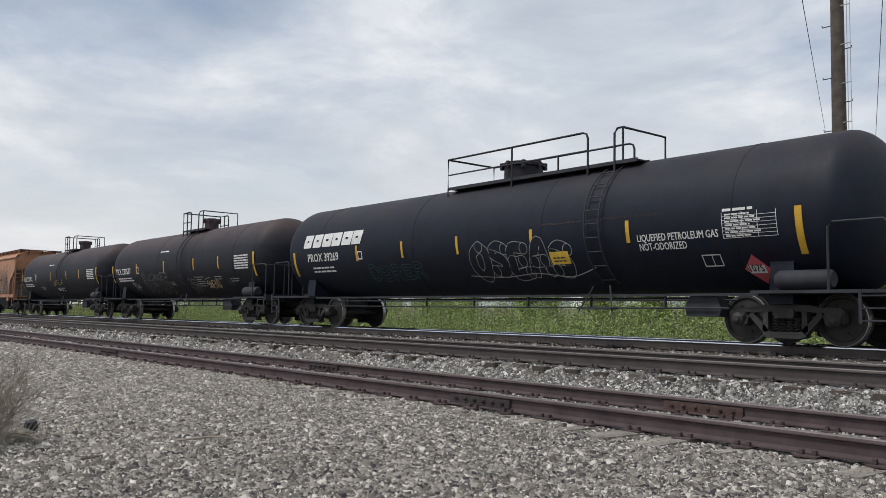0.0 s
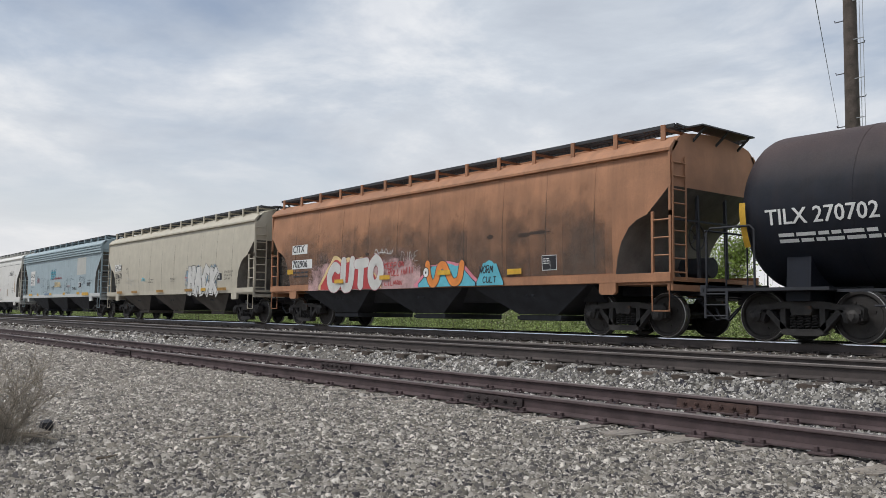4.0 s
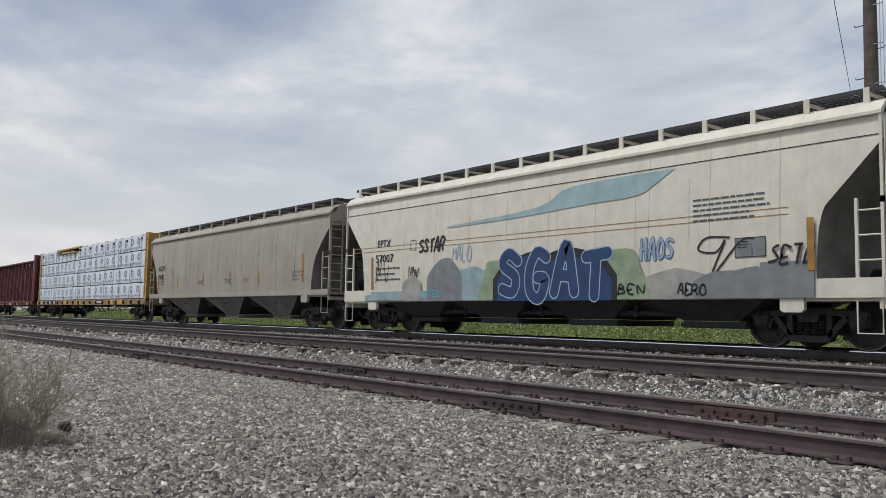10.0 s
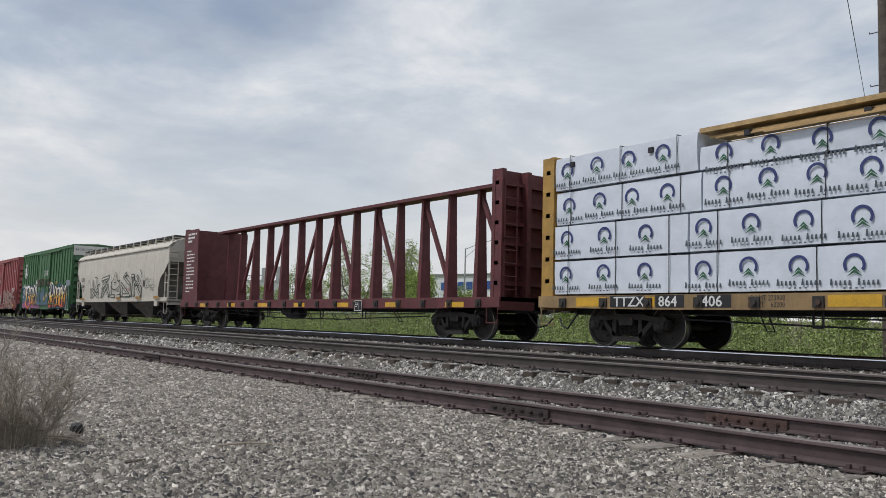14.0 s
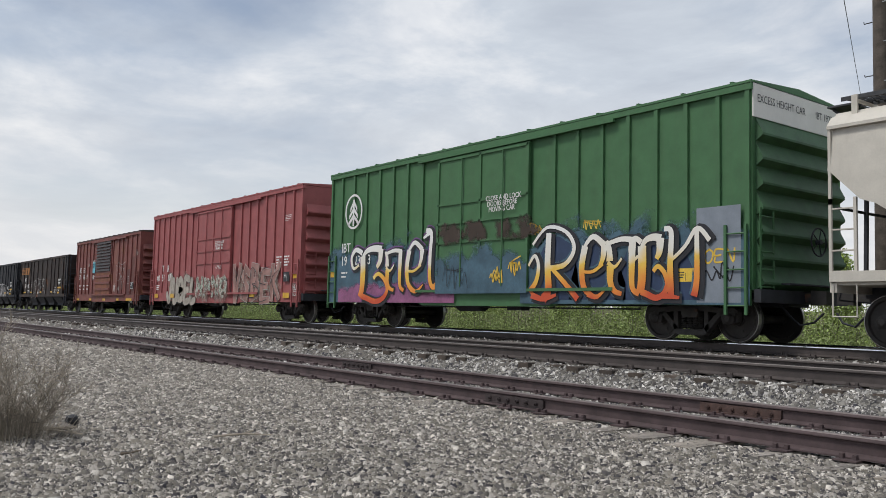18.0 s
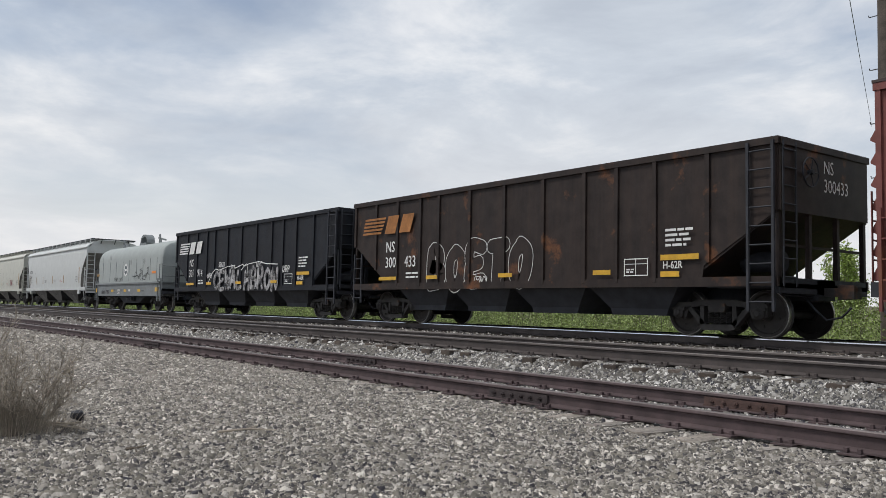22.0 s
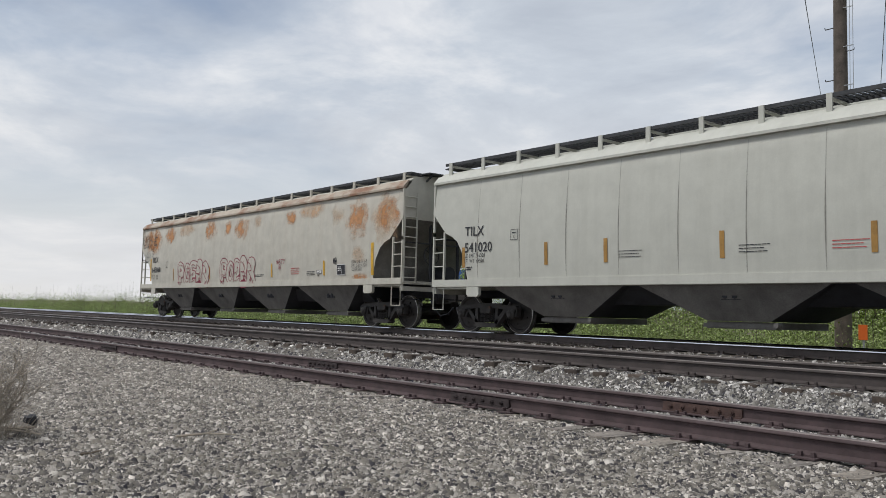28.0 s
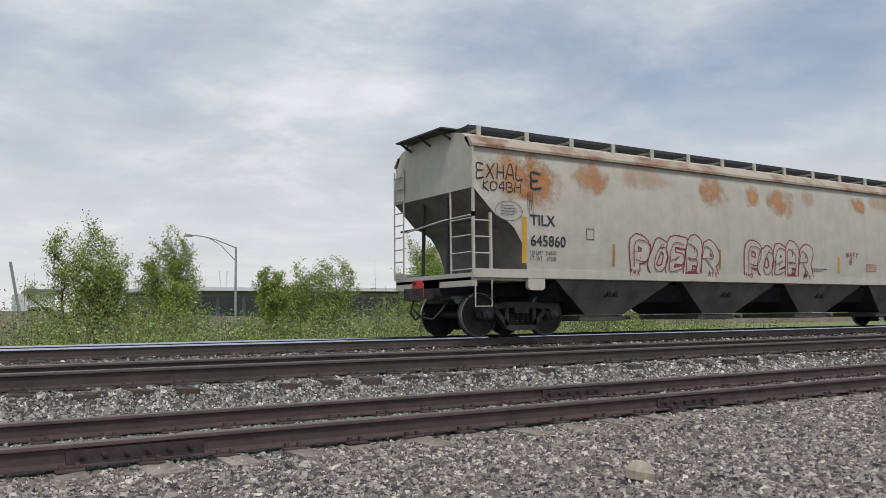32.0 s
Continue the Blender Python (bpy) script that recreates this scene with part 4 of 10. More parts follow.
def covered_hopper(name, label, right, left, body_mat, sill_mat=None, eave=3.68, peak=4.16, half=1.56, sill=1.15, cut="curve", pockets=3, end_mat=None, board=4.27, posts=14,
                   pocket_mat=None, bulge=0.085, ridges=False, grate_w=0.62, skirt=False, low=0.29, eave_mat=None, seams=True):
    car, L = new_car(name, label, "covered hopper", right, left)
    sill_mat, end_mat, pocket_mat = sill_mat or body_mat, end_mat or body_mat, pocket_mat or UNDER
    e = L / 2

    def skin(z):
        k = min(max((z - sill) / (eave - sill), 0), 1)
        return -(half - 0.04 + bulge * math.sin(math.pi * (0.15 + 0.85 * k)))

    side = Side(car, skin)
    # the lower edge of the side sheets, from the end inwards
    if cut == "curve":
        edge = [(0, 2.98), (0.05, 2.95), (0.55, 2.45), (0.80, 2.36), (1.0, 2.22), (1.2, 1.92), (1.3, 1.62), (1.36, 1.30), (1.40, sill)]
    elif cut == "round":
        edge = [(0, 3.36), (0.05, 3.3), (0.35, 2.98), (0.6, 2.7), (0.82, 2.4), (0.98, 2.05), (1.08, 1.7), (1.13, 1.45), (1.16, sill)]
    else:
        edge = [(0, 3.42), (0.05, 3.38), (0.95, 2.42), (1.0, 2.3), (1.06, 2.05), (1.09, 1.8), (1.11, 1.5), (1.12, 1.35), (1.13, sill)]
    xs = [(-e + a, z) for a, z in edge] + [(x, sill) for x in np.linspace(-e + 2, e - 2, 8)] + [(e - a, z) for a, z in reversed(edge)]

    def ring(x, z0):
        zs = [z0 + (eave - z0) * k / 8 for k in range(9)]
        near = [(x, skin(z), z) for z in zs]
        roof = [(x, -half + 0.16, eave + 0.2)]
        roof += [(x, -(half - 0.15) * c, eave + 0.2 + (peak - eave - 0.2) * math.sin(a)) for c, a in ((math.cos(t), t) for t in (0.5, 0.9, 1.25))] + [(x, 0, peak)]
        n = near + roof
        return n + [(p[0], -p[1], p[2]) for p in reversed(n[:-1])]

    g = Geo()
    g.loft([ring(x, z) for x, z in xs])
    n = len(ring(0, sill))
    for i in range(len(xs) - 1):   # slope sheets under both ends: shade and dirt painted in as a darker colour
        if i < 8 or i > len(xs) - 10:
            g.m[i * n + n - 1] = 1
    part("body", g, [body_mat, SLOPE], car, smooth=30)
    for k in range(int(L / 1.42) - 1):   # weld seams from sill to eave, with grime run down from them
        x = -e + 1.75 + k * 1.42
        if x < e - 1.6 and seams:
            side.patch(x, sill + 0.15, 0.02, eave - sill - 0.2, SEAM, "weld_seam", 0.003)
            if cut == "angle":
                continue
            h = (0.65 + 0.35 * ((k * 37 % 11) / 11)) * (eave - sill - 0.25)
            side.patch(x - 0.02, sill + 0.17, 0.06, h, GRIME, "seam_grime", 0.004)
    for s in (-1, 1):   # the flared eave above the side sheets
        g = Geo()
        g.loft([[(x, s * (half - 0.08), eave - 0.01), (x, s * (half + 0.035), eave), (x, s * (half + 0.035), eave + 0.055), (x, s * (half - 0.14), eave + 0.235), (x, s * (half - 0.25), eave + 0.2)] for x in (-e, e)])
        part("eave", g, eave_mat or body_mat, car)
    if ridges:
        for k in range(3):
            g = Geo()
            g.box(-e, e, -half - 0.05, -half + 0.06, eave - 0.40 + k * 0.13, eave - 0.33 + k * 0.13)
            part("top_ridge", g, body_mat, car, "ridge of the top chord")
    # side sills and centre sill
    for s in (-1, 1):
        g = Geo()
        y = s * (half - 0.02)
        z1 = sill + (0.28 if skirt else 0.13)
        g.box(-e + 0.02, e - 0.02, y - 0.05, y + 0.05, sill - 0.045, z1)
        g.box(-e + 0.02, e - 0.02, min(y, y - s * 0.16), max(y, y - s * 0.16), sill - 0.055, sill - 0.04)
        for k in (-1, 1):  # jacking pads near the trucks
            g.slab([(k * (e - 1.36), sill - 0.05), (k * (e - 1.8), sill - 0.05), (k * (e - 1.8), sill - 0.24), (k * (e - 1.74), sill - 0.29), (k * (e - 1.42), sill - 0.29), (k * (e - 1.36), sill - 0.24)],
                   y - 0.045, y + 0.045)
        part("side_sill", g, sill_mat, car)
    g = Geo()
    g.box(-e, e, -0.32, 0.32, 0.86, 1.14)
    part("centre_sill", g, UNDER, car)
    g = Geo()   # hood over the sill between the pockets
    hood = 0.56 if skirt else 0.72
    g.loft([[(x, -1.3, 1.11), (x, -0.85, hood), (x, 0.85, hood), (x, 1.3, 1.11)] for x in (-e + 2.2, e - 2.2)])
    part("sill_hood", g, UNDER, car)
    # discharge pockets
    span = 2 * (e - 2.0)
    pw = span / pockets
    for i in range(pockets):
        cx = -span / 2 + pw * (i + 0.5)
        g = Geo()
        a, b, y0, y1 = pw * 0.47, pw * (0.2 if skirt else 0.15), half - 0.06, 0.62
        rings = [[(cx - a, -y0, sill - 0.03), (cx + a, -y0, sill - 0.03), (cx + a, y0, sill - 0.03), (cx - a, y0, sill - 0.03)],
                 [(cx - b, -y1 - 0.45, low + 0.14), (cx + b, -y1 - 0.45, low + 0.14), (cx + b, y1 + 0.45, low + 0.14), (cx - b, y1 + 0.45, low + 0.14)]]
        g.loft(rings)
        g.m[1], g.m[3] = 1, 1   # slopes between the pockets: shade and soot painted in as underframe black
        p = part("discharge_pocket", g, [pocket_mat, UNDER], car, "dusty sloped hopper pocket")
        g = Geo()
        g.box(cx - b - 0.06, cx + b + 0.06, -1.0, 1.0, low, low + 0.13)
        g.box(cx - b - 0.12, cx + b + 0.2, -1.02, -0.94, low + 0.02, low + 0.10)
        g.lathe([(0.05, -1.18), (0.05, -1.0)], "y", (cx + b + 0.16, 0, low + 0.08), 8)
        part("outlet_gate", g, pocket_mat, p)
        g = Geo()
        g.box(cx - 0.2, cx + 0.2, -1.32, -1.22, 0.82, 0.98)
        for k in (-1, 1):
            g.lathe([(0.06, -1.36), (0.06, -1.2)], "y", (cx + k * 0.1, 0, 0.9), 8)
        part("shaker_bracket", g, UNDER, p)
    if skirt:   # unloading pipe slung under the car
        g = Geo()
        g.tube([(-e + 2.3, -1.05, 0.60), (e - 2.3, -1.05, 0.60)], 0.06, 8)
        for k in range(9):
            x = -e + 2.5 + (L - 5) * k / 8
            g.box(x - 0.04, x + 0.04, -1.12, -0.98, 0.52, 0.88)
            g.lathe([(0.09, x - 0.03), (0.09, x + 0.03)], "x", (0, -1.05, 0.60), 10)
        part("unloading_pipe", g, UNDER, car, "dark pipe slung under the side sill")
    # end details
    for s in (-1, 1):
        x = s * e
        g = Geo()   # end platform and sill
        g.box(min(x, x - s * 1.5), max(x, x - s * 1.5), -half + 0.05, half - 0.05, sill - 0.10, sill - 0.04)
        g.box(min(x, x - s * 0.12), max(x, x - s * 0.12), -half + 0.02, half - 0.02, sill - 0.22, sill + 0.05)
        part("end_platform", g, sill_mat, car)
        g = Geo()   # braces of the end
        for y in (-0.5, 0.5):
            g.beam((x - s * 0.1, y, sill), (x - s * 0.14, y, 3.0), 0.06, 0.06)
        g.beam((x - s * 0.1, -half + 0.1, 2.35), (x - s * 0.1, half - 0.1, 2.35), 0.04, 0.04)
        part("end_brace", g, UNDER, car)
        # corner ladder up to the roof, side grab ladder, sill step
        ladder(car, (x - s * 0.45, -half + 0.01, sill - 0.05), (x - s * 0.45, -half + 0.01, 2.5), s * 0.42, 4, end_mat, name="side_ladder")
        g = Geo()
        g.beam((x - s * 0.03, -half + 0.01, 2.4), (x - s * 0.03, -half + 0.01, eave), 0.05, 0.05)
        part("corner_post", g, end_mat, car)
        y_end = -half + 0.02 if s > 0 else half - 0.44
        ladder(car, (x + s * 0.03, y_end, sill), (x + s * 0.03, y_end, eave - 0.1), 0.42, 9, end_mat, along="y", name="end_ladder")
        g = Geo()
        g.tube([(x - s * 0.06, -half, sill - 0.1), (x - s * 0.06, -half, sill - 0.62), (x - s * 0.46, -half, sill - 0.62), (x - s * 0.46, -half, sill - 0.1)], 0.018, 5)
        part("sill_step", g, end_mat, car)
        # crossover walkway over the end of the roof
        g = Geo()
        g.box(min(x - s * 0.15, x + s * 0.32), max(x - s * 0.15, x + s * 0.32), -0.95, 0.95, board - 0.06, board - 0.03)
        for y in (-0.8, 0.0, 0.8):
            g.beam((x - s * 0.1, y, eave + 0.2), (x + s * 0.28, y, board - 0.07), 0.04, 0.04)
        part("end_walkway", g, GRATE, car)
    brake_wheel(car, e - 0.25, -0.35, 2.05, GRATE)
    g = Geo()
    g.lathe([(0.22, e - 1.15), (0.22, e - 0.45)], "x", (0, 0.5, sill + 0.32), 14)
    part("air_reservoir", g, UNDER, car, smooth=40)
    # running boards of open grating along both sides of the hatches
    for s in (-1, 1):
        g = Geo()
        yc = s * 0.98
        y0, y1 = yc - grate_w / 2, yc + grate_w / 2
        g.box(-e + 0.1, e - 0.1, y0, y0 + 0.025, board - 0.07, board)
        g.box(-e + 0.1, e - 0.1, y1 - 0.025, y1, board - 0.07, board)
        step = 0.11
        x = -e + 0.12
        while x < e - 0.12:
            g.beam((x, y0, board - 0.02), (x + step, y1, board - 0.02), 0.02, 0.035)
            g.beam((x + step, y0, board - 0.02), (x, y1, board - 0.02), 0.02, 0.035)
            x += step
        part("running_board", g, GRATE, car, "open steel grating walkway")
    for i in range(posts):
        x = -e + 0.35 + (L - 0.7) * i / (posts - 1)
        g = Geo()
        g.slab([(x - 0.05, eave + 0.16), (x + 0.05, eave + 0.16), (x + 0.05, board - 0.005), (x - 0.05, board - 0.005)], -1.335, -1.295)
        g.beam((x, -1.30, board - 0.09), (x, 1.30, board - 0.09), 0.05, 0.05)
        part("board_support", g, body_mat, car)
    g = Geo()
    for i in range(3):
        a = -e + 1.2 + (L - 2.4) * i / 3
        g.box(a, a + (L - 2.4) / 3 - 0.12, -0.42, 0.42, peak - 0.02, peak + 0.13)
    part("roof_hatch", g, body_mat, car)
    return car, side, L


def hopper_marks(side, L, mark, number, ink=BLACK_INK, x=None, refl=(), rmat=AMBER, z0=1.62, zc=2.34, size=0.24):
    """Reporting mark and number near the trailing end, capacity data near the leading end, reflector strips."""
    e = L / 2
    x = -e + 1.25 if x is None else x
    side.words(mark, x, zc, size, ink, 1.0, 0.006)
    side.words(number, x, zc - 0.40, size, ink, 1.0, 0.006)
    side.words("LD LMT 216500", x, zc - 0.53, 0.10, ink, 0.8)
    side.words("LT  WT  69500", x, zc - 0.66, 0.10, ink, 0.8)
    side.outline(x + 1.6, zc - 0.17, 0.24, 0.25, 0.012, ink)
    side.bars(x + 1.65, zc - 0.01, [0.14], 0.025, ink)
    side.words("C", x + 1.69, zc - 0.13, 0.08, ink, 1.0)
    for k, line in enumerate(("EXW 10-8  H  9-8", "EW  6-6  H 15-0", "CU FT 5461")):
        side.words(line, e - 2.4, zc - 0.48 - 0.13 * k, 0.09, ink, 0.8)
    side.bars(x + 0.05, z0 - 0.06, [0.22, 0.22], 0.03, ink)
    for k in (0.36, 0.52, 0.62):
        side.bars(-e + L * k, z0 + 0.16, [0.6, 0.5, 0.55], 0.016, ink if k < 0.6 else RED_INK, 0.06)
    if refl:
        side.reflectors([-e + L * r for r in refl], z0 - 0.05, 0.5, rmat)


def tank_car(name, label, right, left, shell, zc=2.40, r=1.46, dome_x=0.0, plat=(-1.6, 1.6), ladder_x=0.6, inset=2.0, gap=0.42, dome_r=0.5):
    car, L = new_car(name, label, "tank car", right, left, inset=inset)
    e = L / 2
    a = e - gap
    g = Geo()
    prof = []
    for i in range(11):
        t = math.pi / 2 * i / 10
        prof.append((max(0.02, r * math.sin(t)), -a + 0.74 * (1 - math.cos(t))))
    prof += [(r, x) for x in np.linspace(-a + 1.2, a - 1.2, 10)]
    prof += [(p[0], -p[1]) for p in reversed(prof[:11])]
    g.lathe(prof, "x", (0, 0, zc), 64)
    part("tank", g, [shell], car, smooth=30)
    skin = lambda z: -math.sqrt(max(0.01, r * r - (z - zc) ** 2))
    side = Side(car, skin)
    for x in np.linspace(-a + 2.4, a - 2.4, 4):
        g = Geo()
        g.lathe([(r - 0.02, x - 0.04), (r + 0.006, x - 0.04), (r + 0.006, x + 0.04), (r - 0.02, x + 0.04)], "x", (0, 0, zc), 64)
        part("jacket_band", g, shell, car, smooth=30)
    # saddles, stub sills, end platforms
    for s in (-1, 1):
        x = s * (e - inset)
        g = Geo()
        ring = [(-1.2, 0.72), (1.2, 0.72)] + [(1.25 * math.cos(t), zc - 1.0 * math.sin(t)) for t in (0.5, 0.8, 1.1)] + [(-1.25 * math.cos(t), zc - 1.0 * math.sin(t)) for t in (1.1, 0.8, 0.5)]
        g.loft([[(x + d, p, q) for p, q in ring] for d in (-0.22, 0.22)])
        part("saddle", g, shell, car)
        g = Geo()
        g.box(min(x - s * 0.9, s * e), max(x - s * 0.9, s * e), -0.32, 0.32, 0.66, 1.0)
        g.box(min(s * (e - 2.4), s * e), max(s * (e - 2.4), s * e), -1.5, 1.5, 0.90, 0.955)
        g.box(s * e - 0.06, s * e + 0.06, -1.5, 1.5, 0.82, 1.02)
        part("end_sill", g, UNDER, car)
        g = Geo()
        z = 0.95
        g.tube([(s * (e - 0.05), -1.45, z), (s * (e - 0.05), -1.45, 2.0), (s * (e - 0.13), -1.45, 2.08), (s * (e - 0.95), -1.45, 2.08), (s * (e - 1.03), -1.45, 2.0), (s * (e - 1.03), -1.45, z)], 0.022, 6)
        g.tube([(s * (e - 0.02), -1.45, 2.05), (s * (e - 0.02), 1.45, 2.05)], 0.022, 6)
        for y in (-0.75, 0, 0.75):
            g.tube([(s * (e - 0.02), y, z), (s * (e - 0.02), y, 2.05)], 0.018, 5)
        part("handrail", g, UNDER, car)
        g = Geo()
        for k in range(3):
            g.tube([(s * (e - 0.05), -1.5, 0.85 - 0.2 * k), (s * (e - 0.5), -1.5, 0.85 - 0.2 * k)], 0.015, 5)
        for d in (0.05, 0.5):
            g.beam((s * (e - d), -1.5, 0.95), (s * (e - d), -1.5, 0.4), 0.02, 0.05)
        part("sill_step", g, UNDER, car)
    for s in (-1, 1):
        g = Geo()
        g.box(-e + 2.4, e - 2.4, s * 1.2 - 0.04, s * 1.2 + 0.04, 0.87, 0.92)
        part("side_rail", g, UNDER, car)
    for z, y in ((0.80, -0.9), (0.64, -1.2)):
        g = Geo()
        g.tube([(-e + 3.0, y, z), (e - 3.0, y, z)], 0.02, 6)
        part("brake_rod", g, UNDER, car)
    for x in np.linspace(-e + 4.2, e - 4.4, 7):
        g = Geo()
        g.beam((x, -1.2, 0.90), (x, -1.2, 0.63), 0.05, 0.03)
        part("rod_hanger", g, UNDER, car)
    g = Geo()
    g.lathe([(0.13, e - 2.05), (0.17, e - 2.0), (0.17, e - 1.1), (0.13, e - 1.05)], "x", (0, -1.2, 1.14), 16)
    part("air_reservoir", g, UNDER, car, smooth=40)
    g = Geo()
    g.slab([(e - 3.95, 0.48), (e - 3.25, 0.48), (e - 3.2, 0.62), (e - 3.3, 0.9), (e - 3.85, 0.9), (e - 3.98, 0.7)], -1.15, -0.75)
    part("brake_cylinder", g, UNDER, car)
    # walkway on the crown with its rails, dome and ladder
    p0, p1 = plat
    zt = zc + r
    for y in (-1, 1):
        g = Geo()
        yy = y * 0.62
        g.box(p0, p1, yy - 0.2, yy + 0.2, zt - 0.085, zt - 0.055)
        g.box(p0, p1, yy - 0.22, yy - 0.2, zt - 0.11, zt - 0.03)
        g.box(p0, p1, yy + 0.2, yy + 0.22, zt - 0.11, zt - 0.03)
        part("walkway", g, UNDER, car)
    zr = zt + 0.72
    x1 = p1 - 1.35
    g = Geo()
    for y in (-0.84, 0.84):
        g.tube([(p0, y, zt - 0.3), (p0, y, zr), (x1 - 0.14, y, zr), (x1 - 0.04, y, zr - 0.04), (x1, y, zr - 0.14), (x1, y, zt - 0.3)], 0.026, 6)
        g.tube([(p0, y, zr - 0.42), (x1, y, zr - 0.42)], 0.02, 6)
        g.tube([((p0 + x1) / 2, y, zt - 0.3), ((p0 + x1) / 2, y, zr)], 0.026, 6)
    for x in (p0, p0 + 0.02):
        g.tube([(p0, -0.84, zr), (p0, 0.84, zr)], 0.026, 6)
    part("guard_rail", g, UNDER, car, smooth=60)
    g = Geo()   # rail across at the ladder
    x2 = x1 + 0.75
    g.tube([(x2, -0.84, zt - 0.3), (x2, -0.84, zr - 0.14), (x2 + 0.05, -0.80, zr - 0.03), (x2 + 0.12, -0.7, zr), (x2 + 0.12, 0.84, zr), (x2 + 0.12, 0.84, zt - 0.3)], 0.026, 6)
    g.tube([(x2 + 0.12, -0.7, zr), (x2 + 0.12, -0.7, zt - 0.2)], 0.024, 6)
    part("guard_rail", g, UNDER, car, smooth=60)
    g = Geo()
    g.lathe([(dome_r, zt - 0.1), (dome_r, zt + 0.36), (dome_r * 1.12, zt + 0.37), (dome_r * 1.12, zt + 0.45), (dome_r * 0.98, zt + 0.48), (0.05, zt + 0.52)], "z", (dome_x, 0, 0), 28)
    for k in range(8):
        t = k * math.pi / 4
        c, d = dome_x + 1.1 * dome_r * math.cos(t), 1.1 * dome_r * math.sin(t)
        g.box(c - 0.04, c + 0.04, d - 0.04, d + 0.04, zt + 0.3, zt + 0.48)
    part("dome", g, shell, car, "manway dome with bolted lid", smooth=40)
    lx = ladder_x
    g = Geo()
    zs = np.linspace(zc - r * 0.85, zt - 0.1, 12)
    for d in (0, 0.4):
        g.tube([(lx + d, skin(z) - 0.10, z) for z in zs], 0.02, 5)
    for z in np.linspace(zc - r * 0.8, zt - 0.3, 9):
        g.tube([(lx, skin(z) - 0.10, z), (lx + 0.4, skin(z) - 0.10, z)], 0.014, 5)
    g.beam((lx - 0.02, -1.2, 1.1), (lx - 0.25, -1.42, 0.55), 0.03, 0.03)
    g.beam((lx + 0.42, -1.2, 1.1), (lx + 0.65, -1.42, 0.55), 0.03, 0.03)
    g.box(lx - 0.25, lx + 0.65, -1.46, -1.25, 0.60, 0.63)
    part("ladder", g, UNDER, car)
    return car, side, L


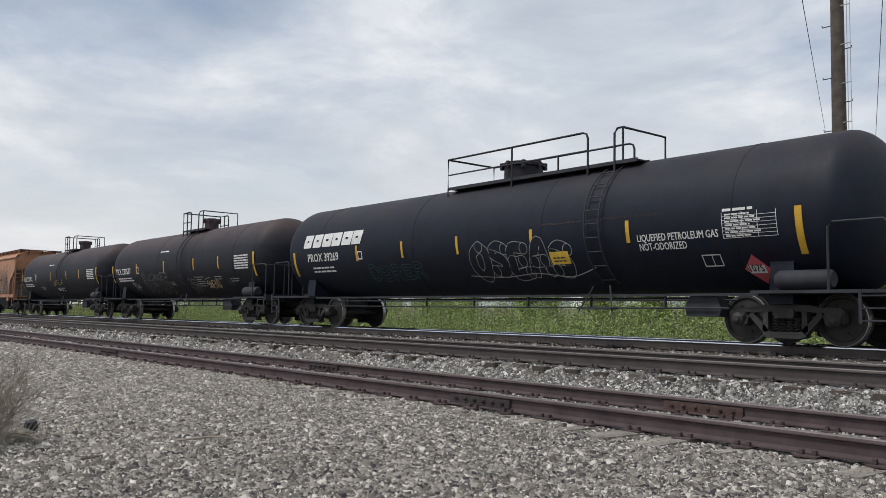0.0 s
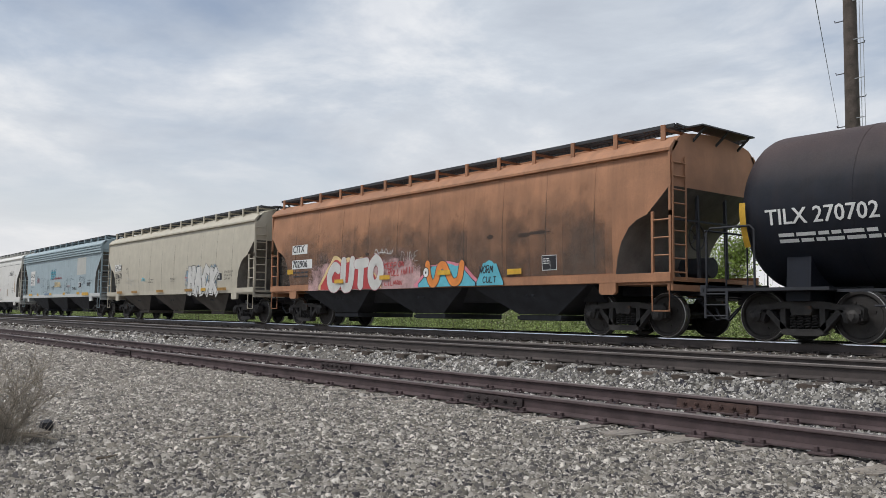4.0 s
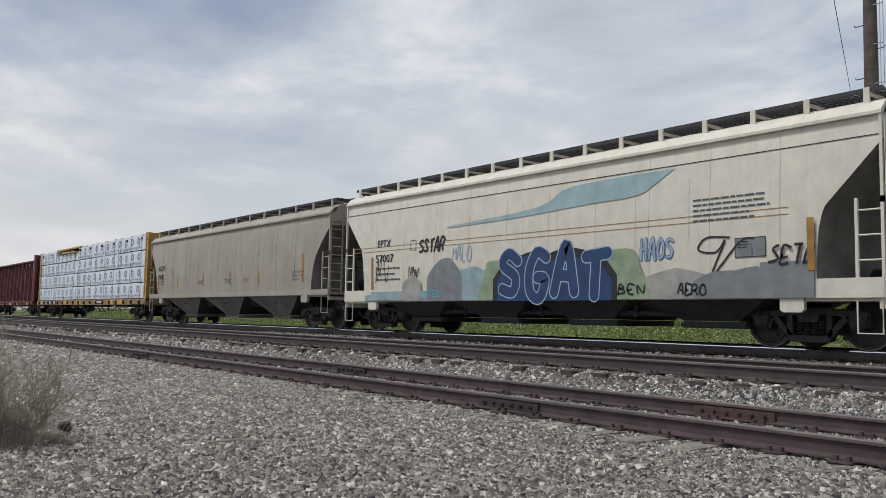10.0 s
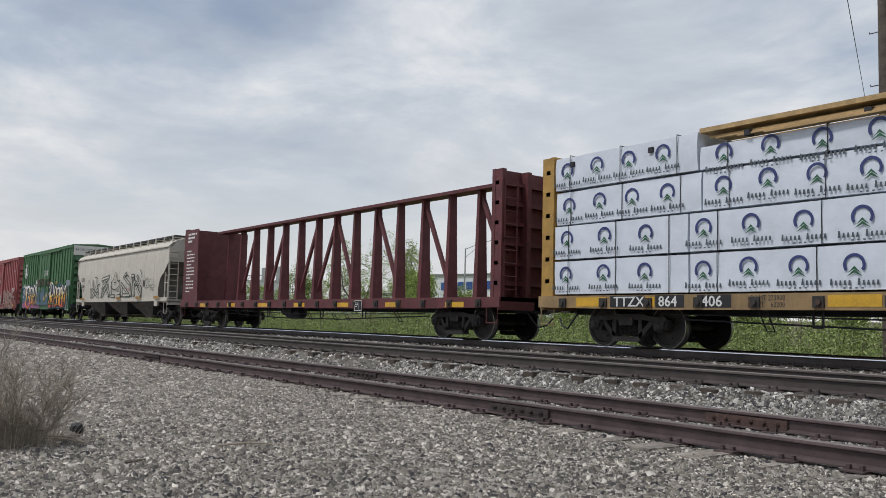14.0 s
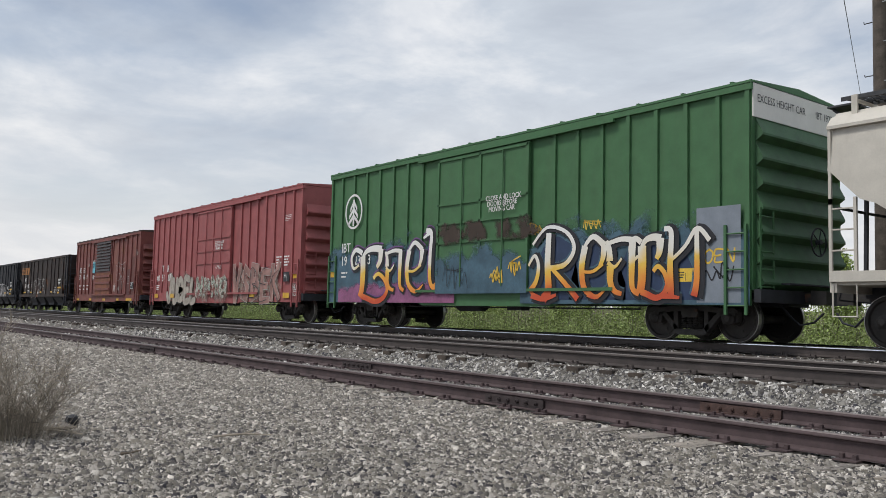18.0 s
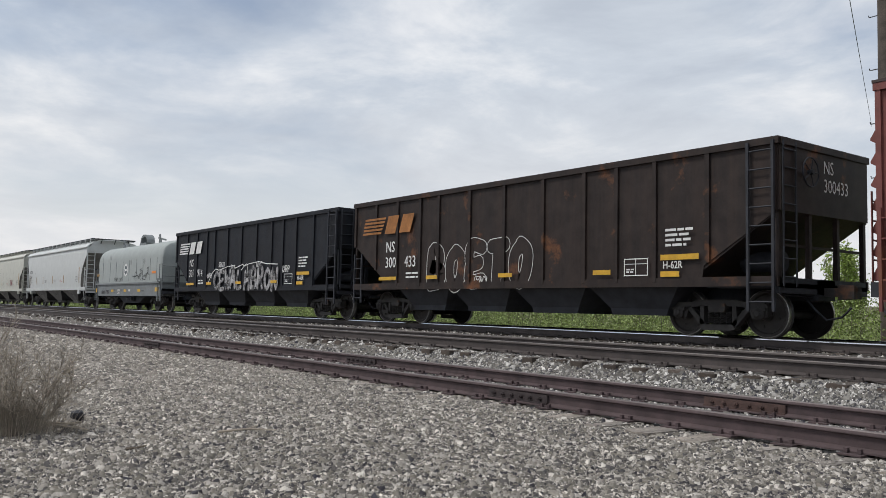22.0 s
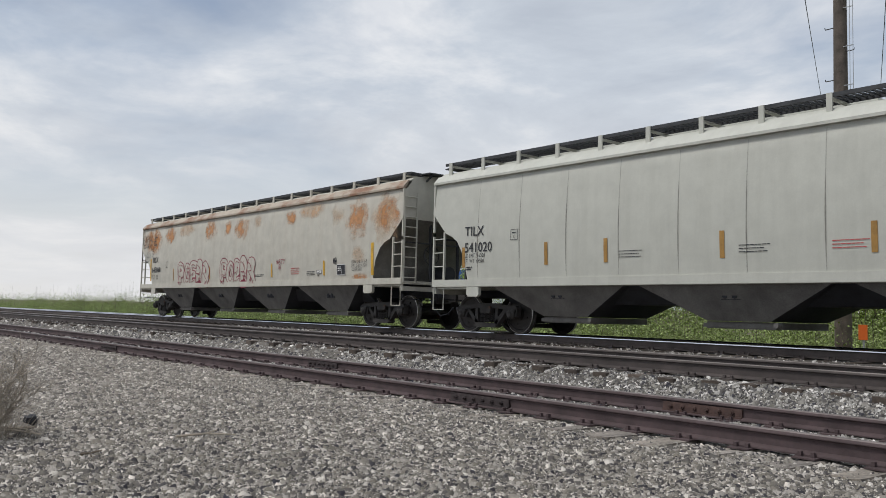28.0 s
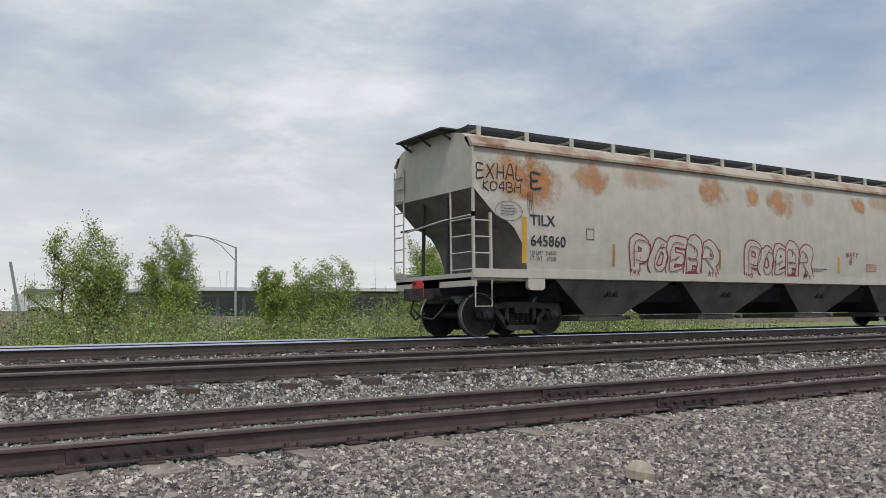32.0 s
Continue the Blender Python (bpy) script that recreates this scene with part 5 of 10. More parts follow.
def boxcar(name, label, right, left, skin_mat, top=4.75, floor=0.98, half=1.58, door=(-2.2, 1.6), ribs=22, roof_mat=None, end_mat=None, door_mat=None, two_leaf=True, louvre=False, inset=1.7, pale_end=None, rib_at=None):
    car, L = new_car(name, label, "boxcar", right, left, inset=inset)
    e = L / 2
    roof_mat, door_mat, end_mat = roof_mat or skin_mat, door_mat or skin_mat, end_mat or skin_mat
    side = Side(car, lambda z: -half)
    g = Geo()
    g.box(-e, e, -half, half, floor, top)
    part("body", g, skin_mat, car)
    g = Geo()   # side sill with its fish belly
    g.slab([(-e + 0.05, floor - 0.28), (door[0] - 0.9, floor - 0.28), (door[0] - 0.7, floor - 0.34), (door[1] + 0.7, floor - 0.34), (door[1] + 0.9, floor - 0.28), (e - 0.05, floor - 0.28), (e - 0.05, floor + 0.02), (-e + 0.05, floor + 0.02)],
           -half - 0.03, -half + 0.04)
    part("side_sill", g, skin_mat, car)
    for y in (-1, 1):
        x0s = rib_at or np.linspace(-e + 0.05, e - 0.05, ribs)
        for x in x0s:
            if y < 0 and door[0] - 0.1 < x < door[1] + 0.1:
                continue
            g = Geo()
            w = 0.045
            ya = y * half
            g.slab([(x - w, floor + 0.1), (x + w, floor + 0.1), (x + w, top - 0.1), (x - w, top - 0.1)], min(ya, ya + y * 0.055), max(ya, ya + y * 0.055))
            part("side_post", g, skin_mat, car)
    g = Geo()
    g.box(-e - 0.02, e + 0.02, -half - 0.07, -half + 0.05, top - 0.12, top + 0.0)
    g.box(-e - 0.02, e + 0.02, half - 0.05, half + 0.07, top - 0.12, top + 0.0)
    part("top_rail", g, skin_mat, car)
    g = Geo()
    g.loft([[(x, -half - 0.08, top + 0.004), (x, -half - 0.08, top + 0.05), (x, 0, top + 0.16), (x, half + 0.08, top + 0.05), (x, half + 0.08, top + 0.004)] for x in (-e - 0.03, e + 0.03)])
    for x in np.linspace(-e + 0.4, e - 0.4, 14):
        g.beam((x, -half - 0.05, top + 0.07), (x, 0, top + 0.18), 0.06, 0.04)
        g.beam((x, 0, top + 0.18), (x, half + 0.05, top + 0.07), 0.06, 0.04)
    part("roof", g, roof_mat, car)
    # the door
    d0, d1 = door
    y = -half - 0.04
    g = Geo()
    g.box(d0, d1, y - 0.05, y + 0.02, floor + 0.08, top - 0.22)
    d = part("door", g, door_mat, car, "sliding plug door")
    g = Geo()
    if louvre:
        zz = floor + 1.35
        while zz < top - 0.35:
            slat = Geo()
            slat.loft([[(a, y - 0.045, zz), (a, y - 0.11, zz + 0.02), (a, y - 0.055, zz + 0.15), (a, y - 0.045, zz + 0.15)] for a in (d0 + 0.1, d1 - 0.1)])
            part("slat", slat, MATS["dark_louvre"], d)
            zz += 0.17
        g = Geo()
        for k in range(3):
            g.box(d0 + 0.05, d1 - 0.05, y - 0.10, y - 0.05, floor + 0.3 + 0.36 * k, floor + 0.42 + 0.36 * k)
    else:
        for z in (floor + 0.12, 1.6, 2.29, 2.8, 3.31, top - 0.28):
            g.box(d0, d1, y - 0.085, y - 0.05, z - 0.03, z + 0.03)
        for x in ([d0 + 0.03, (d0 + d1) / 2, d1 - 0.03] if two_leaf else [d0 + 0.03, d1 - 0.03]):
            g.box(x - 0.04, x + 0.04, y - 0.085, y - 0.05, floor + 0.1, top - 0.25)
        for x in (d0 + (d1 - d0) * 0.3, d0 + (d1 - d0) * 0.75):
            g.tube([(x, y - 0.10, floor + 0.15), (x, y - 0.10, top - 0.3)], 0.022, 6)
    part("door_frame", g, door_mat, d)
    g = Geo()
    for z in (floor + 0.04, top - 0.17):
        g.box(d0 - 0.9, d1 + 2.6, y - 0.09, y - 0.02, z - 0.03, z + 0.04)
    part("door_track", g, door_mat, car)
    # corrugated ends
    for s in (-1, 1):
        g = Geo()
        x = s * e
        n = 7
        h = (top - floor - 0.62) / n
        line = [(-0.01, floor)]
        for k in range(n):
            z = floor + h * k
            line += [(0.004, z + 0.01), (0.15, z + h * 0.25), (0.15, z + h * 0.34), (0.012, z + h * 0.95)]
        line += [(0.012, top - 0.62), (-0.01, top - 0.62)]
        g.loft([[(x + s * a, y_, b) for a, b in line] for y_ in (-half + 0.1, half - 0.1)])
        part("corrugated_end", g, end_mat, car)
        if pale_end:
            g = Geo()
            g.box(min(x, x + s * 0.03), max(x, x + s * 0.03), -half, half, top - 0.62, top + 0.02)
            part("end_panel", g, pale_end, car, "white warning panel")
        g = Geo()
        g.box(min(x, x + s * 0.14), max(x, x + s * 0.14), -half + 0.02, half - 0.02, floor - 0.22, floor + 0.02)
        g.box(min(x, x + s * 0.34), max(x, x + s * 0.34), -0.9, 0.9, floor + 0.12, floor + 0.15)
        part("end_sill", g, UNDER, car)
        ladder(car, (x - s * 0.5, -half - 0.1, floor - 0.45), (x - s * 0.5, -half - 0.1, floor + 1.2), s * 0.42, 5, skin_mat)
        ladder(car, (x + s * 0.12, -half + 0.06, floor - 0.1), (x + s * 0.12, -half + 0.06, floor + 1.5), 0.42, 5, skin_mat, along="y")
    brake_wheel(car, e + 0.28, 0.2, 1.95, UNDER)
    g = Geo()
    g.lathe([(0.2, -1.2), (0.22, -1.15), (0.22, -0.25), (0.2, -0.2)], "x", (-0.4, -0.95, 0.72), 14)
    g.box(0.5, 1.0, -1.15, -0.85, 0.55, 0.9)
    g.tube([(-e + 3, -1.0, 0.62), (e - 3, -1.0, 0.62)], 0.018, 5)
    for x in (-3.4, -2.2, 2.0, 3.3):
        g.beam((x, -1.0, floor), (x, -1.0, 0.6), 0.03, 0.03)
    part("brake_gear", g, UNDER, car)
    g = Geo()
    g.box(-e, e, -0.32, 0.32, 0.70, floor)
    part("centre_sill", g, UNDER, car)
    return car, side, L


def open_hopper(name, label, right, left, skin_mat, top=3.56, floor=1.05, half=1.57):
    car, L = new_car(name, label, "open hopper", right, left, inset=1.6)
    e = L / 2
    side = Side(car, lambda z: -half)
    # side sheets with both ends cut back under the slope sheets
    for s in (-1, 1):
        g = Geo()
        g.slab([(-e, top), (-e, 2.32), (-e + 1.55, 1.35), (-e + 1.6, floor), (e - 1.6, floor), (e - 1.55, 1.35), (e, 2.32), (e, top)], s * half - 0.02, s * half + 0.02)
        part("side_sheet", g, skin_mat, car)
        for x in (-e + 0.08, -5.9, -4.77, -3.65, -2.8, -1.47, -0.13, 1.23, 2.53, 3.45, 4.45, 5.7, e - 0.08):
            g = Geo()
            z0 = max(floor, 2.32 - (e - abs(x)) * 0.63) if abs(x) > e - 1.55 else floor
            g.box(x - 0.05, x + 0.05, min(s * half, s * (half + 0.07)), max(s * half, s * (half + 0.07)), z0, top - 0.05)
            part("side_post", g, skin_mat, car)
        g = Geo()
        g.box(-e - 0.03, e + 0.03, s * half - 0.08, s * half + 0.1, top - 0.07, top + 0.06)
        part("top_chord", g, skin_mat, car)
        g = Geo()
        g.box(-e, e, s * half - 0.06, s * half + 0.06, floor - 0.1, floor + 0.08)
        part("side_sill", g, skin_mat, car)
    for s in (-1, 1):   # slope sheets and end walls
        g = Geo()
        x1 = s * e
        zt = top - 0.02
        g.box(x1 - 0.03, x1 + 0.03, -half, half, 2.3, zt)
        part("end_wall", g, skin_mat, car)
        g = Geo()
        g.box(x1 - 0.06, x1 + 0.06, -half, half, zt - 0.06, zt + 0.07)
        part("end_chord", g, skin_mat, car)
        g = Geo()
        inner = x1 - s * 2.0
        g.add([(x1, -half, 2.36), (x1, half, 2.36), (inner, half, floor), (inner, -half, floor), (x1, -half, 2.30), (x1, half, 2.30), (inner, half, floor - 0.06), (inner, -half, floor - 0.06)],
              [(0, 1, 2, 3), (7, 6, 5, 4), (0, 4, 5, 1), (2, 6, 7, 3), (1, 5, 6, 2), (0, 3, 7, 4)])
        part("slope_sheet", g, skin_mat, car)
    g = Geo()
    g.box(-e + 0.1, e - 0.1, -half + 0.1, half - 0.1, 2.4, top - 0.5)
    part("coal_load", g, MATS["inside_dark"], car, "dark load below the rim")
    # pockets
    span = 2 * (e - 2.2)
    for i in range(4):
        cx = -span / 2 + span * (i + 0.5) / 4
        a = span / 8
        g = Geo()
        g.loft([[(cx - p, -q, z), (cx + p, -q, z), (cx + p, q, z), (cx - p, q, z)] for p, q, z in ((a, half - 0.1, floor - 0.02), (a * 0.62, 1.2, 0.52), (a * 0.58, 1.2, 0.38))])
        part("discharge_pocket", g, UNDER, car)
    g = Geo()
    g.box(-e, e, -0.32, 0.32, 0.72, 1.1)
    part("centre_sill", g, UNDER, car)
    for s in (-1, 1):
        x = s * e
        g = Geo()
        g.box(min(x, x - s * 1.5), max(x, x - s * 1.5), -half, half, floor - 0.12, floor - 0.04)
        g.box(min(x, x - s * 0.1), max(x, x - s * 0.1), -half, half, floor - 0.22, floor + 0.06)
        part("end_sill", g, UNDER, car)
    x = e
    for s in (-1, 1):
        g = Geo()
        for y in (-half + 0.05, half - 0.05, -0.5, 0.5):
            g.beam((s * (x - 0.06), y, floor), (s * (x - 0.06), y, 2.4), 0.09, 0.09)
        g.beam((s * (x - 0.1), -half, 1.7), (s * (x - 0.1), half, 1.7), 0.05, 0.05)
        part("end_frame", g, skin_mat, car, "open end framing")
    ladder(car, (x - 0.56, -half - 0.1, floor - 0.55), (x - 0.56, -half - 0.1, top), 0.5, 9, UNDER)
    ladder(car, (x + 0.06, -half + 0.04, floor - 0.1), (x + 0.06, -half + 0.04, top), 0.42, 8, UNDER, along="y")
    ladder(car, (-e + 0.06, -half - 0.04, floor - 0.5), (-e + 0.06, -half - 0.04, floor + 1.0), 0.4, 5, UNDER)
    brake_wheel(car, x + 0.14, -0.75, 3.05, UNDER)
    g = Geo()
    g.lathe([(0.2, x - 1.3), (0.2, x - 0.5)], "x", (0, -0.6, 1.45), 12)
    part("air_reservoir", g, UNDER, car, smooth=40)
    return car, side, L


def coil_car(right, left, shell, frame_mat):
    car, L = new_car("coil_car", "pale grey covered coil steel car with a rounded hood", "coil car", right, left, inset=1.75)
    e = L / 2
    a = e - 0.55
    half = 1.52
    base = 1.42
    prof = [(-half, base), (-half, 2.72), (-half + 0.05, 2.98), (-half + 0.17, 3.2), (-half + 0.38, 3.37), (-half + 0.65, 3.47), (-0.5, 3.53), (0.5, 3.53), (half - 0.65, 3.47), (half - 0.38, 3.37), (half - 0.17, 3.2), (half - 0.05, 2.98),
            (half, 2.72), (half, base)]
    g = Geo()
    ends = ((-a - 0.3, 0.95, 0.90), (-a - 0.24, 0.98, 0.96), (-a - 0.1, 0.995, 0.99), (-a + 0.1, 1, 1))
    g.loft([[(x, y * k, base + (z - base) * k2) for y, z in prof] for x, k, k2 in ends + tuple((-x, k, k2) for x, k, k2 in reversed(ends))])
    part("hood", g, shell, car, "rounded removable hood", smooth=30)
    side = Side(car, lambda z: -half if z > 1.4 else -half - 0.03)
    for x in (-4.36, -2.99, -1.86, -0.66, 0.46, 1.66, 2.69, 3.8, 4.8):
        g = Geo()
        g.box(x - 0.012, x + 0.012, -half - 0.012, -half + 0.02, base + 0.03, 2.62)
        part("hood_seam", g, frame_mat, car)
    g = Geo()   # rubbing rail along the foot of the hood
    g.box(-a - 0.3, a + 0.3, -half - 0.03, -half + 0.02, base + 0.02, base + 0.1)
    part("hood_rim", g, shell, car)
    g = Geo()
    g.slab([(-e + 0.25, 0.74), (e - 0.25, 0.74), (e - 0.25, 1.38), (-e + 0.25, 1.38)], -half - 0.03, half + 0.03)
    g.box(-e + 0.2, e - 0.2, -half - 0.09, half + 0.09, 1.36, 1.43)
    part("side_girder", g, frame_mat, car)
    g = Geo()
    g.slab([(-e + 3.2, 0.76), (-e + 4.4, 0.38), (e - 4.4, 0.38), (e - 3.2, 0.76)], -1.2, 1.2)
    g.box(-e, e, -0.32, 0.32, 0.6, 1.1)
    part("belly", g, UNDER, car)
    g = Geo()
    g.box(-0.2, 0.75, -1.32, -1.15, 0.5, 0.72)
    for x in (-0.05, 0.28, 0.6):
        g.lathe([(0.1, -1.42), (0.1, -1.2)], "y", (x, 0, 0.6), 10)
    part("brake_valve", g, UNDER, car, smooth=40)
    for x in (-3.7, 2.35):   # forked brackets that guide the lifting beam
        g = Geo()
        g.beam((x, -0.62, 3.42), (x + 0.02, -0.62, 3.95), 0.06, 0.1)
        g.beam((x + 0.3, -0.62, 3.42), (x + 0.04, -0.62, 3.95), 0.05, 0.08)
        g.beam((x - 0.15, -0.62, 3.78), (x + 0.95, -0.62, 3.62), 0.05, 0.08)
        part("lifting_bracket", g, frame_mat, car)
    g = Geo()
    arc = [(0.22 + 0.60 * math.cos(t), 3.5 + 0.56 * math.sin(t) ** 0.7) for t in np.linspace(0.08, math.pi - 0.08, 11)]
    inn = [(0.22 + 0.50 * math.cos(t), 3.5 + 0.44 * math.sin(t) ** 0.7) for t in np.linspace(math.pi - 0.08, 0.08, 11)]
    g.slab(arc + inn, -0.75, -0.35)
    part("lifting_eye", g, frame_mat, car)
    g = Geo()
    g.box(-0.3, 0.74, -0.8, -0.3, 3.49, 3.6)
    part("lifting_seat", g, frame_mat, car)
    for s in (-1, 1):
        x = s * e
        g = Geo()
        g.box(min(x, x - s * 0.5), max(x, x - s * 0.5), -half, half, 1.0, 1.08)
        g.box(min(x, x - s * 0.1), max(x, x - s * 0.1), -half, half, 0.85, 1.1)
        part("end_platform", g, UNDER, car)
        g = Geo()
        g.tube([(x - s * 0.45, -half, 1.05), (x - s * 0.45, -half, 2.28), (x - s * 0.05, -half, 2.30), (x - s * 0.03, -half, 1.05)], 0.022, 6)
        g.tube([(x - s * 0.03, -half, 2.2), (x - s * 0.03, half, 2.2)], 0.02, 6)
        g.tube([(x - s * 0.03, -half, 1.7), (x - s * 0.03, half, 1.7)], 0.02, 6)
        for y in (-0.7, 0.7, half):
            g.tube([(x - s * 0.03, y, 1.05), (x - s * 0.03, y, 2.25)], 0.02, 6)
        part("handrail", g, frame_mat, car)
        ladder(car, (x - s * 0.5, -half - 0.05, 0.5), (x - s * 0.5, -half - 0.05, 1.6), s * 0.42, 4, frame_mat)
    return car, side, L


def centerbeam(name, label, right, left, skin_mat, deck_mat, solid_ends=True, post_mat=None):
    car, L = new_car(name, label, "centerbeam flatcar", right, left, inset=2.3)
    e = L / 2
    deck, top = 1.10, 4.30
    half = 1.45
    side = Side(car, lambda z: -half - 0.03)
    g = Geo()
    g.box(-e, e, -half, half, deck - 0.10, deck)
    part("deck", g, deck_mat, car)
    for s in (-1, 1):
        g = Geo()
        y = s * half
        g.slab([(-e, deck), (e, deck), (e, deck - 0.26), (e - 3.2, deck - 0.30), (-e + 3.2, deck - 0.30), (-e, deck - 0.26)], min(y, y + s * 0.05), max(y, y + s * 0.05))
        part("side_sill", g, deck_mat, car)
    g = Geo()
    g.slab([(-e, 0.72), (e, 0.72), (e, deck - 0.1), (-e, deck - 0.1)], -0.3, 0.3)
    part("centre_sill", g, UNDER, car)
    g = Geo()   # brake rods slung below the sills
    g.tube([(-e + 3.6, -1.0, 0.62), (-2.0, -1.0, 0.45), (2.5, -1.0, 0.45), (e - 3.6, -1.0, 0.6)], 0.02, 6)
    for x in (-5.5, -2.5, 0.5, 2.2, 3.0, 6.0):
        g.tube([(x, -1.3, deck - 0.28), (x, -1.02, 0.42), (x + 0.16, -1.02, 0.42), (x + 0.16, -1.3, deck - 0.28)], 0.014, 5)
    part("brake_rod", g, UNDER, car)
    g = Geo()
    g.lathe([(0.17, -1.6), (0.2, -1.52), (0.2, -0.6), (0.17, -0.52)], "x", (0, -0.8, 0.62), 14)
    part("air_reservoir", g, UNDER, car, smooth=40)
    # the beam along the middle: chord, posts, diagonals
    g = Geo()
    g.box(-e + 1.0, e - 1.0, -0.26, 0.26, top - 0.10, top)
    part("top_chord", g, skin_mat, car)
    n = 15
    xs = np.linspace(-e + 1.9, e - 1.2, n)
    for i, x in enumerate(xs):
        g = Geo()
        g.loft([[(x - a, -b, z), (x + a, -b, z), (x + a, b, z), (x - a, b, z)] for a, b, z in ((0.09, 0.20, deck), (0.07, 0.15, (deck + top) / 2), (0.05, 0.12, top - 0.1))])
        part("beam_post", g, post_mat or skin_mat, car)
        if i and i % 2 == 0 or i in (n // 2,):
            g = Geo()
            if x > 0.5:
                g.beam((xs[i - 1], 0, top - 0.2), (x, 0, deck + 0.3), 0.1, 0.12)
            else:
                g.beam((x, 0, top - 0.2), (xs[i - 1], 0, deck + 0.3), 0.1, 0.12)
            part("diagonal_brace", g, post_mat or skin_mat, car)
    # bulkheads
    for s in (-1, 1):
        x = s * (e - 0.35)
        g = Geo()
        g.box(x - 0.06, x + 0.06, -half, half, deck, top + 0.06)
        b = part("bulkhead", g, skin_mat, car, "braced end bulkhead")
        for y in (-half + 0.08, -0.5, 0.5, half - 0.08):
            g = Geo()
            g.box(min(x, x + s * 0.32), max(x, x + s * 0.32), y - 0.07, y + 0.07, deck - 0.2, top + 0.05)
            part("bulkhead_post", g, skin_mat, b)
        for z in np.linspace(deck + 0.35, top - 0.3, 6):
            g = Geo()
            g.box(min(x, x + s * 0.2), max(x, x + s * 0.2), -half + 0.01, half - 0.01, z - 0.05, z + 0.05)
            part("bulkhead_rail", g, skin_mat, b)
        ladder(car, (s * (e - 0.02), -half + 0.1, deck - 0.3), (s * (e - 0.02), -half + 0.1, top - 0.2), 0.42, 10, skin_mat, along="y")
        g = Geo()
        g.box(min(s * e, s * (e - 0.12)), max(s * e, s * (e - 0.12)), -half, half, deck - 0.32, deck)
        g.tube([(s * (e - 0.08), -half - 0.03, deck - 0.25), (s * (e - 0.08), -half - 0.03, 0.45), (s * (e - 0.5), -half - 0.03, 0.45), (s * (e - 0.5), -half - 0.03, deck - 0.25)], 0.018, 5)
        part("end_sill", g, deck_mat, car)
    for x in np.linspace(-e + 0.8, e - 0.8, 18):   # tie-down winches along the sill
        g = Geo()
        g.lathe([(0.06, -half - 0.13), (0.06, -half - 0.05)], "y", (x, 0, deck - 0.16), 10)
        g.box(x - 0.1, x + 0.1, -half - 0.09, -half - 0.05, deck - 0.26, deck - 0.06)
        part("winch", g, IRON, car)
    g = Geo()
    for x in (-4.5, -2.6, 1.5, 4.2):
        g.beam((x, -1.2, deck - 0.2), (x, -1.2, 0.5), 0.03, 0.03)
        g.beam((x + 0.18, -1.2, deck - 0.2), (x + 0.18, -1.2, 0.5), 0.03, 0.03)
        g.beam((x, -1.2, 0.5), (x + 0.18, -1.2, 0.5), 0.03, 0.03)
    g.tube([(-e + 3.5, -1.2, 0.72), (0, -1.2, 0.6), (e - 3.5, -1.2, 0.66)], 0.016, 5)
    g.lathe([(0.2, 0.3), (0.2, 1.1)], "x", (-2.0, -0.9, 0.74), 12)
    part("brake_gear", g, UNDER, car)
    return car, side, L


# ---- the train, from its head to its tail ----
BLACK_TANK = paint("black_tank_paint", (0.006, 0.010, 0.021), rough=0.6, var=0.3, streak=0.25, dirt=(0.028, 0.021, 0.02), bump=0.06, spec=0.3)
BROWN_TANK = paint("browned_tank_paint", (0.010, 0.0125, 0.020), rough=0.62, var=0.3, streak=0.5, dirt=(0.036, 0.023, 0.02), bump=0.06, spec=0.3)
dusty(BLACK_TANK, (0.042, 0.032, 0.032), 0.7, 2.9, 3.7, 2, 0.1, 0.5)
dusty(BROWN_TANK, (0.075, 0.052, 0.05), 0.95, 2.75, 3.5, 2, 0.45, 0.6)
ORANGE = paint("rusted_orange_paint", (0.39, 0.19, 0.10), var=0.22, streak=0.65, dirt=(0.13, 0.07, 0.045), scale=1.2)
TAN = paint("tan_paint", (0.50, 0.46, 0.37), var=0.07, streak=0.3, dirt=(0.24, 0.20, 0.15))
BLUEGREY = paint("pale_blue_paint", (0.34, 0.42, 0.45), var=0.08, streak=0.3, dirt=(0.17, 0.18, 0.17))
WHITE_A = paint("white_paint", (0.68, 0.67, 0.63), var=0.06, streak=0.18, dirt=(0.30, 0.28, 0.24))
CREAM = paint("cream_paint", (0.68, 0.64, 0.55), var=0.08, streak=0.3, dirt=(0.26, 0.22, 0.17))
DUSTY = paint("dusty_brown_grey_paint", (0.37, 0.335, 0.285), var=0.12, streak=0.45, dirt=(0.16, 0.13, 0.105), scale=1.0)
CEMENT = paint("beige_grey_paint", (0.55, 0.515, 0.45), var=0.08, streak=0.35, dirt=(0.23, 0.19, 0.15))
GREYWHITE = paint("grey_white_paint", (0.53, 0.545, 0.535), var=0.05, streak=0.2, dirt=(0.27, 0.27, 0.24))
PALEGREEN = paint("pale_grey_green_paint", (0.50, 0.50, 0.445), var=0.06, streak=0.3, dirt=(0.24, 0.23, 0.19))
OLDGREY = paint("weathered_grey_paint", (0.51, 0.49, 0.425), var=0.10, streak=0.35, dirt=(0.25, 0.17, 0.10))
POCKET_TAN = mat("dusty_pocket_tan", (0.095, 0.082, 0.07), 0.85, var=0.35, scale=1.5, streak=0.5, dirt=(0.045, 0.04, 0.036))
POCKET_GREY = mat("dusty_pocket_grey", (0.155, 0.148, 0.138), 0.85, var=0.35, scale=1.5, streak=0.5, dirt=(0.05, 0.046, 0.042))
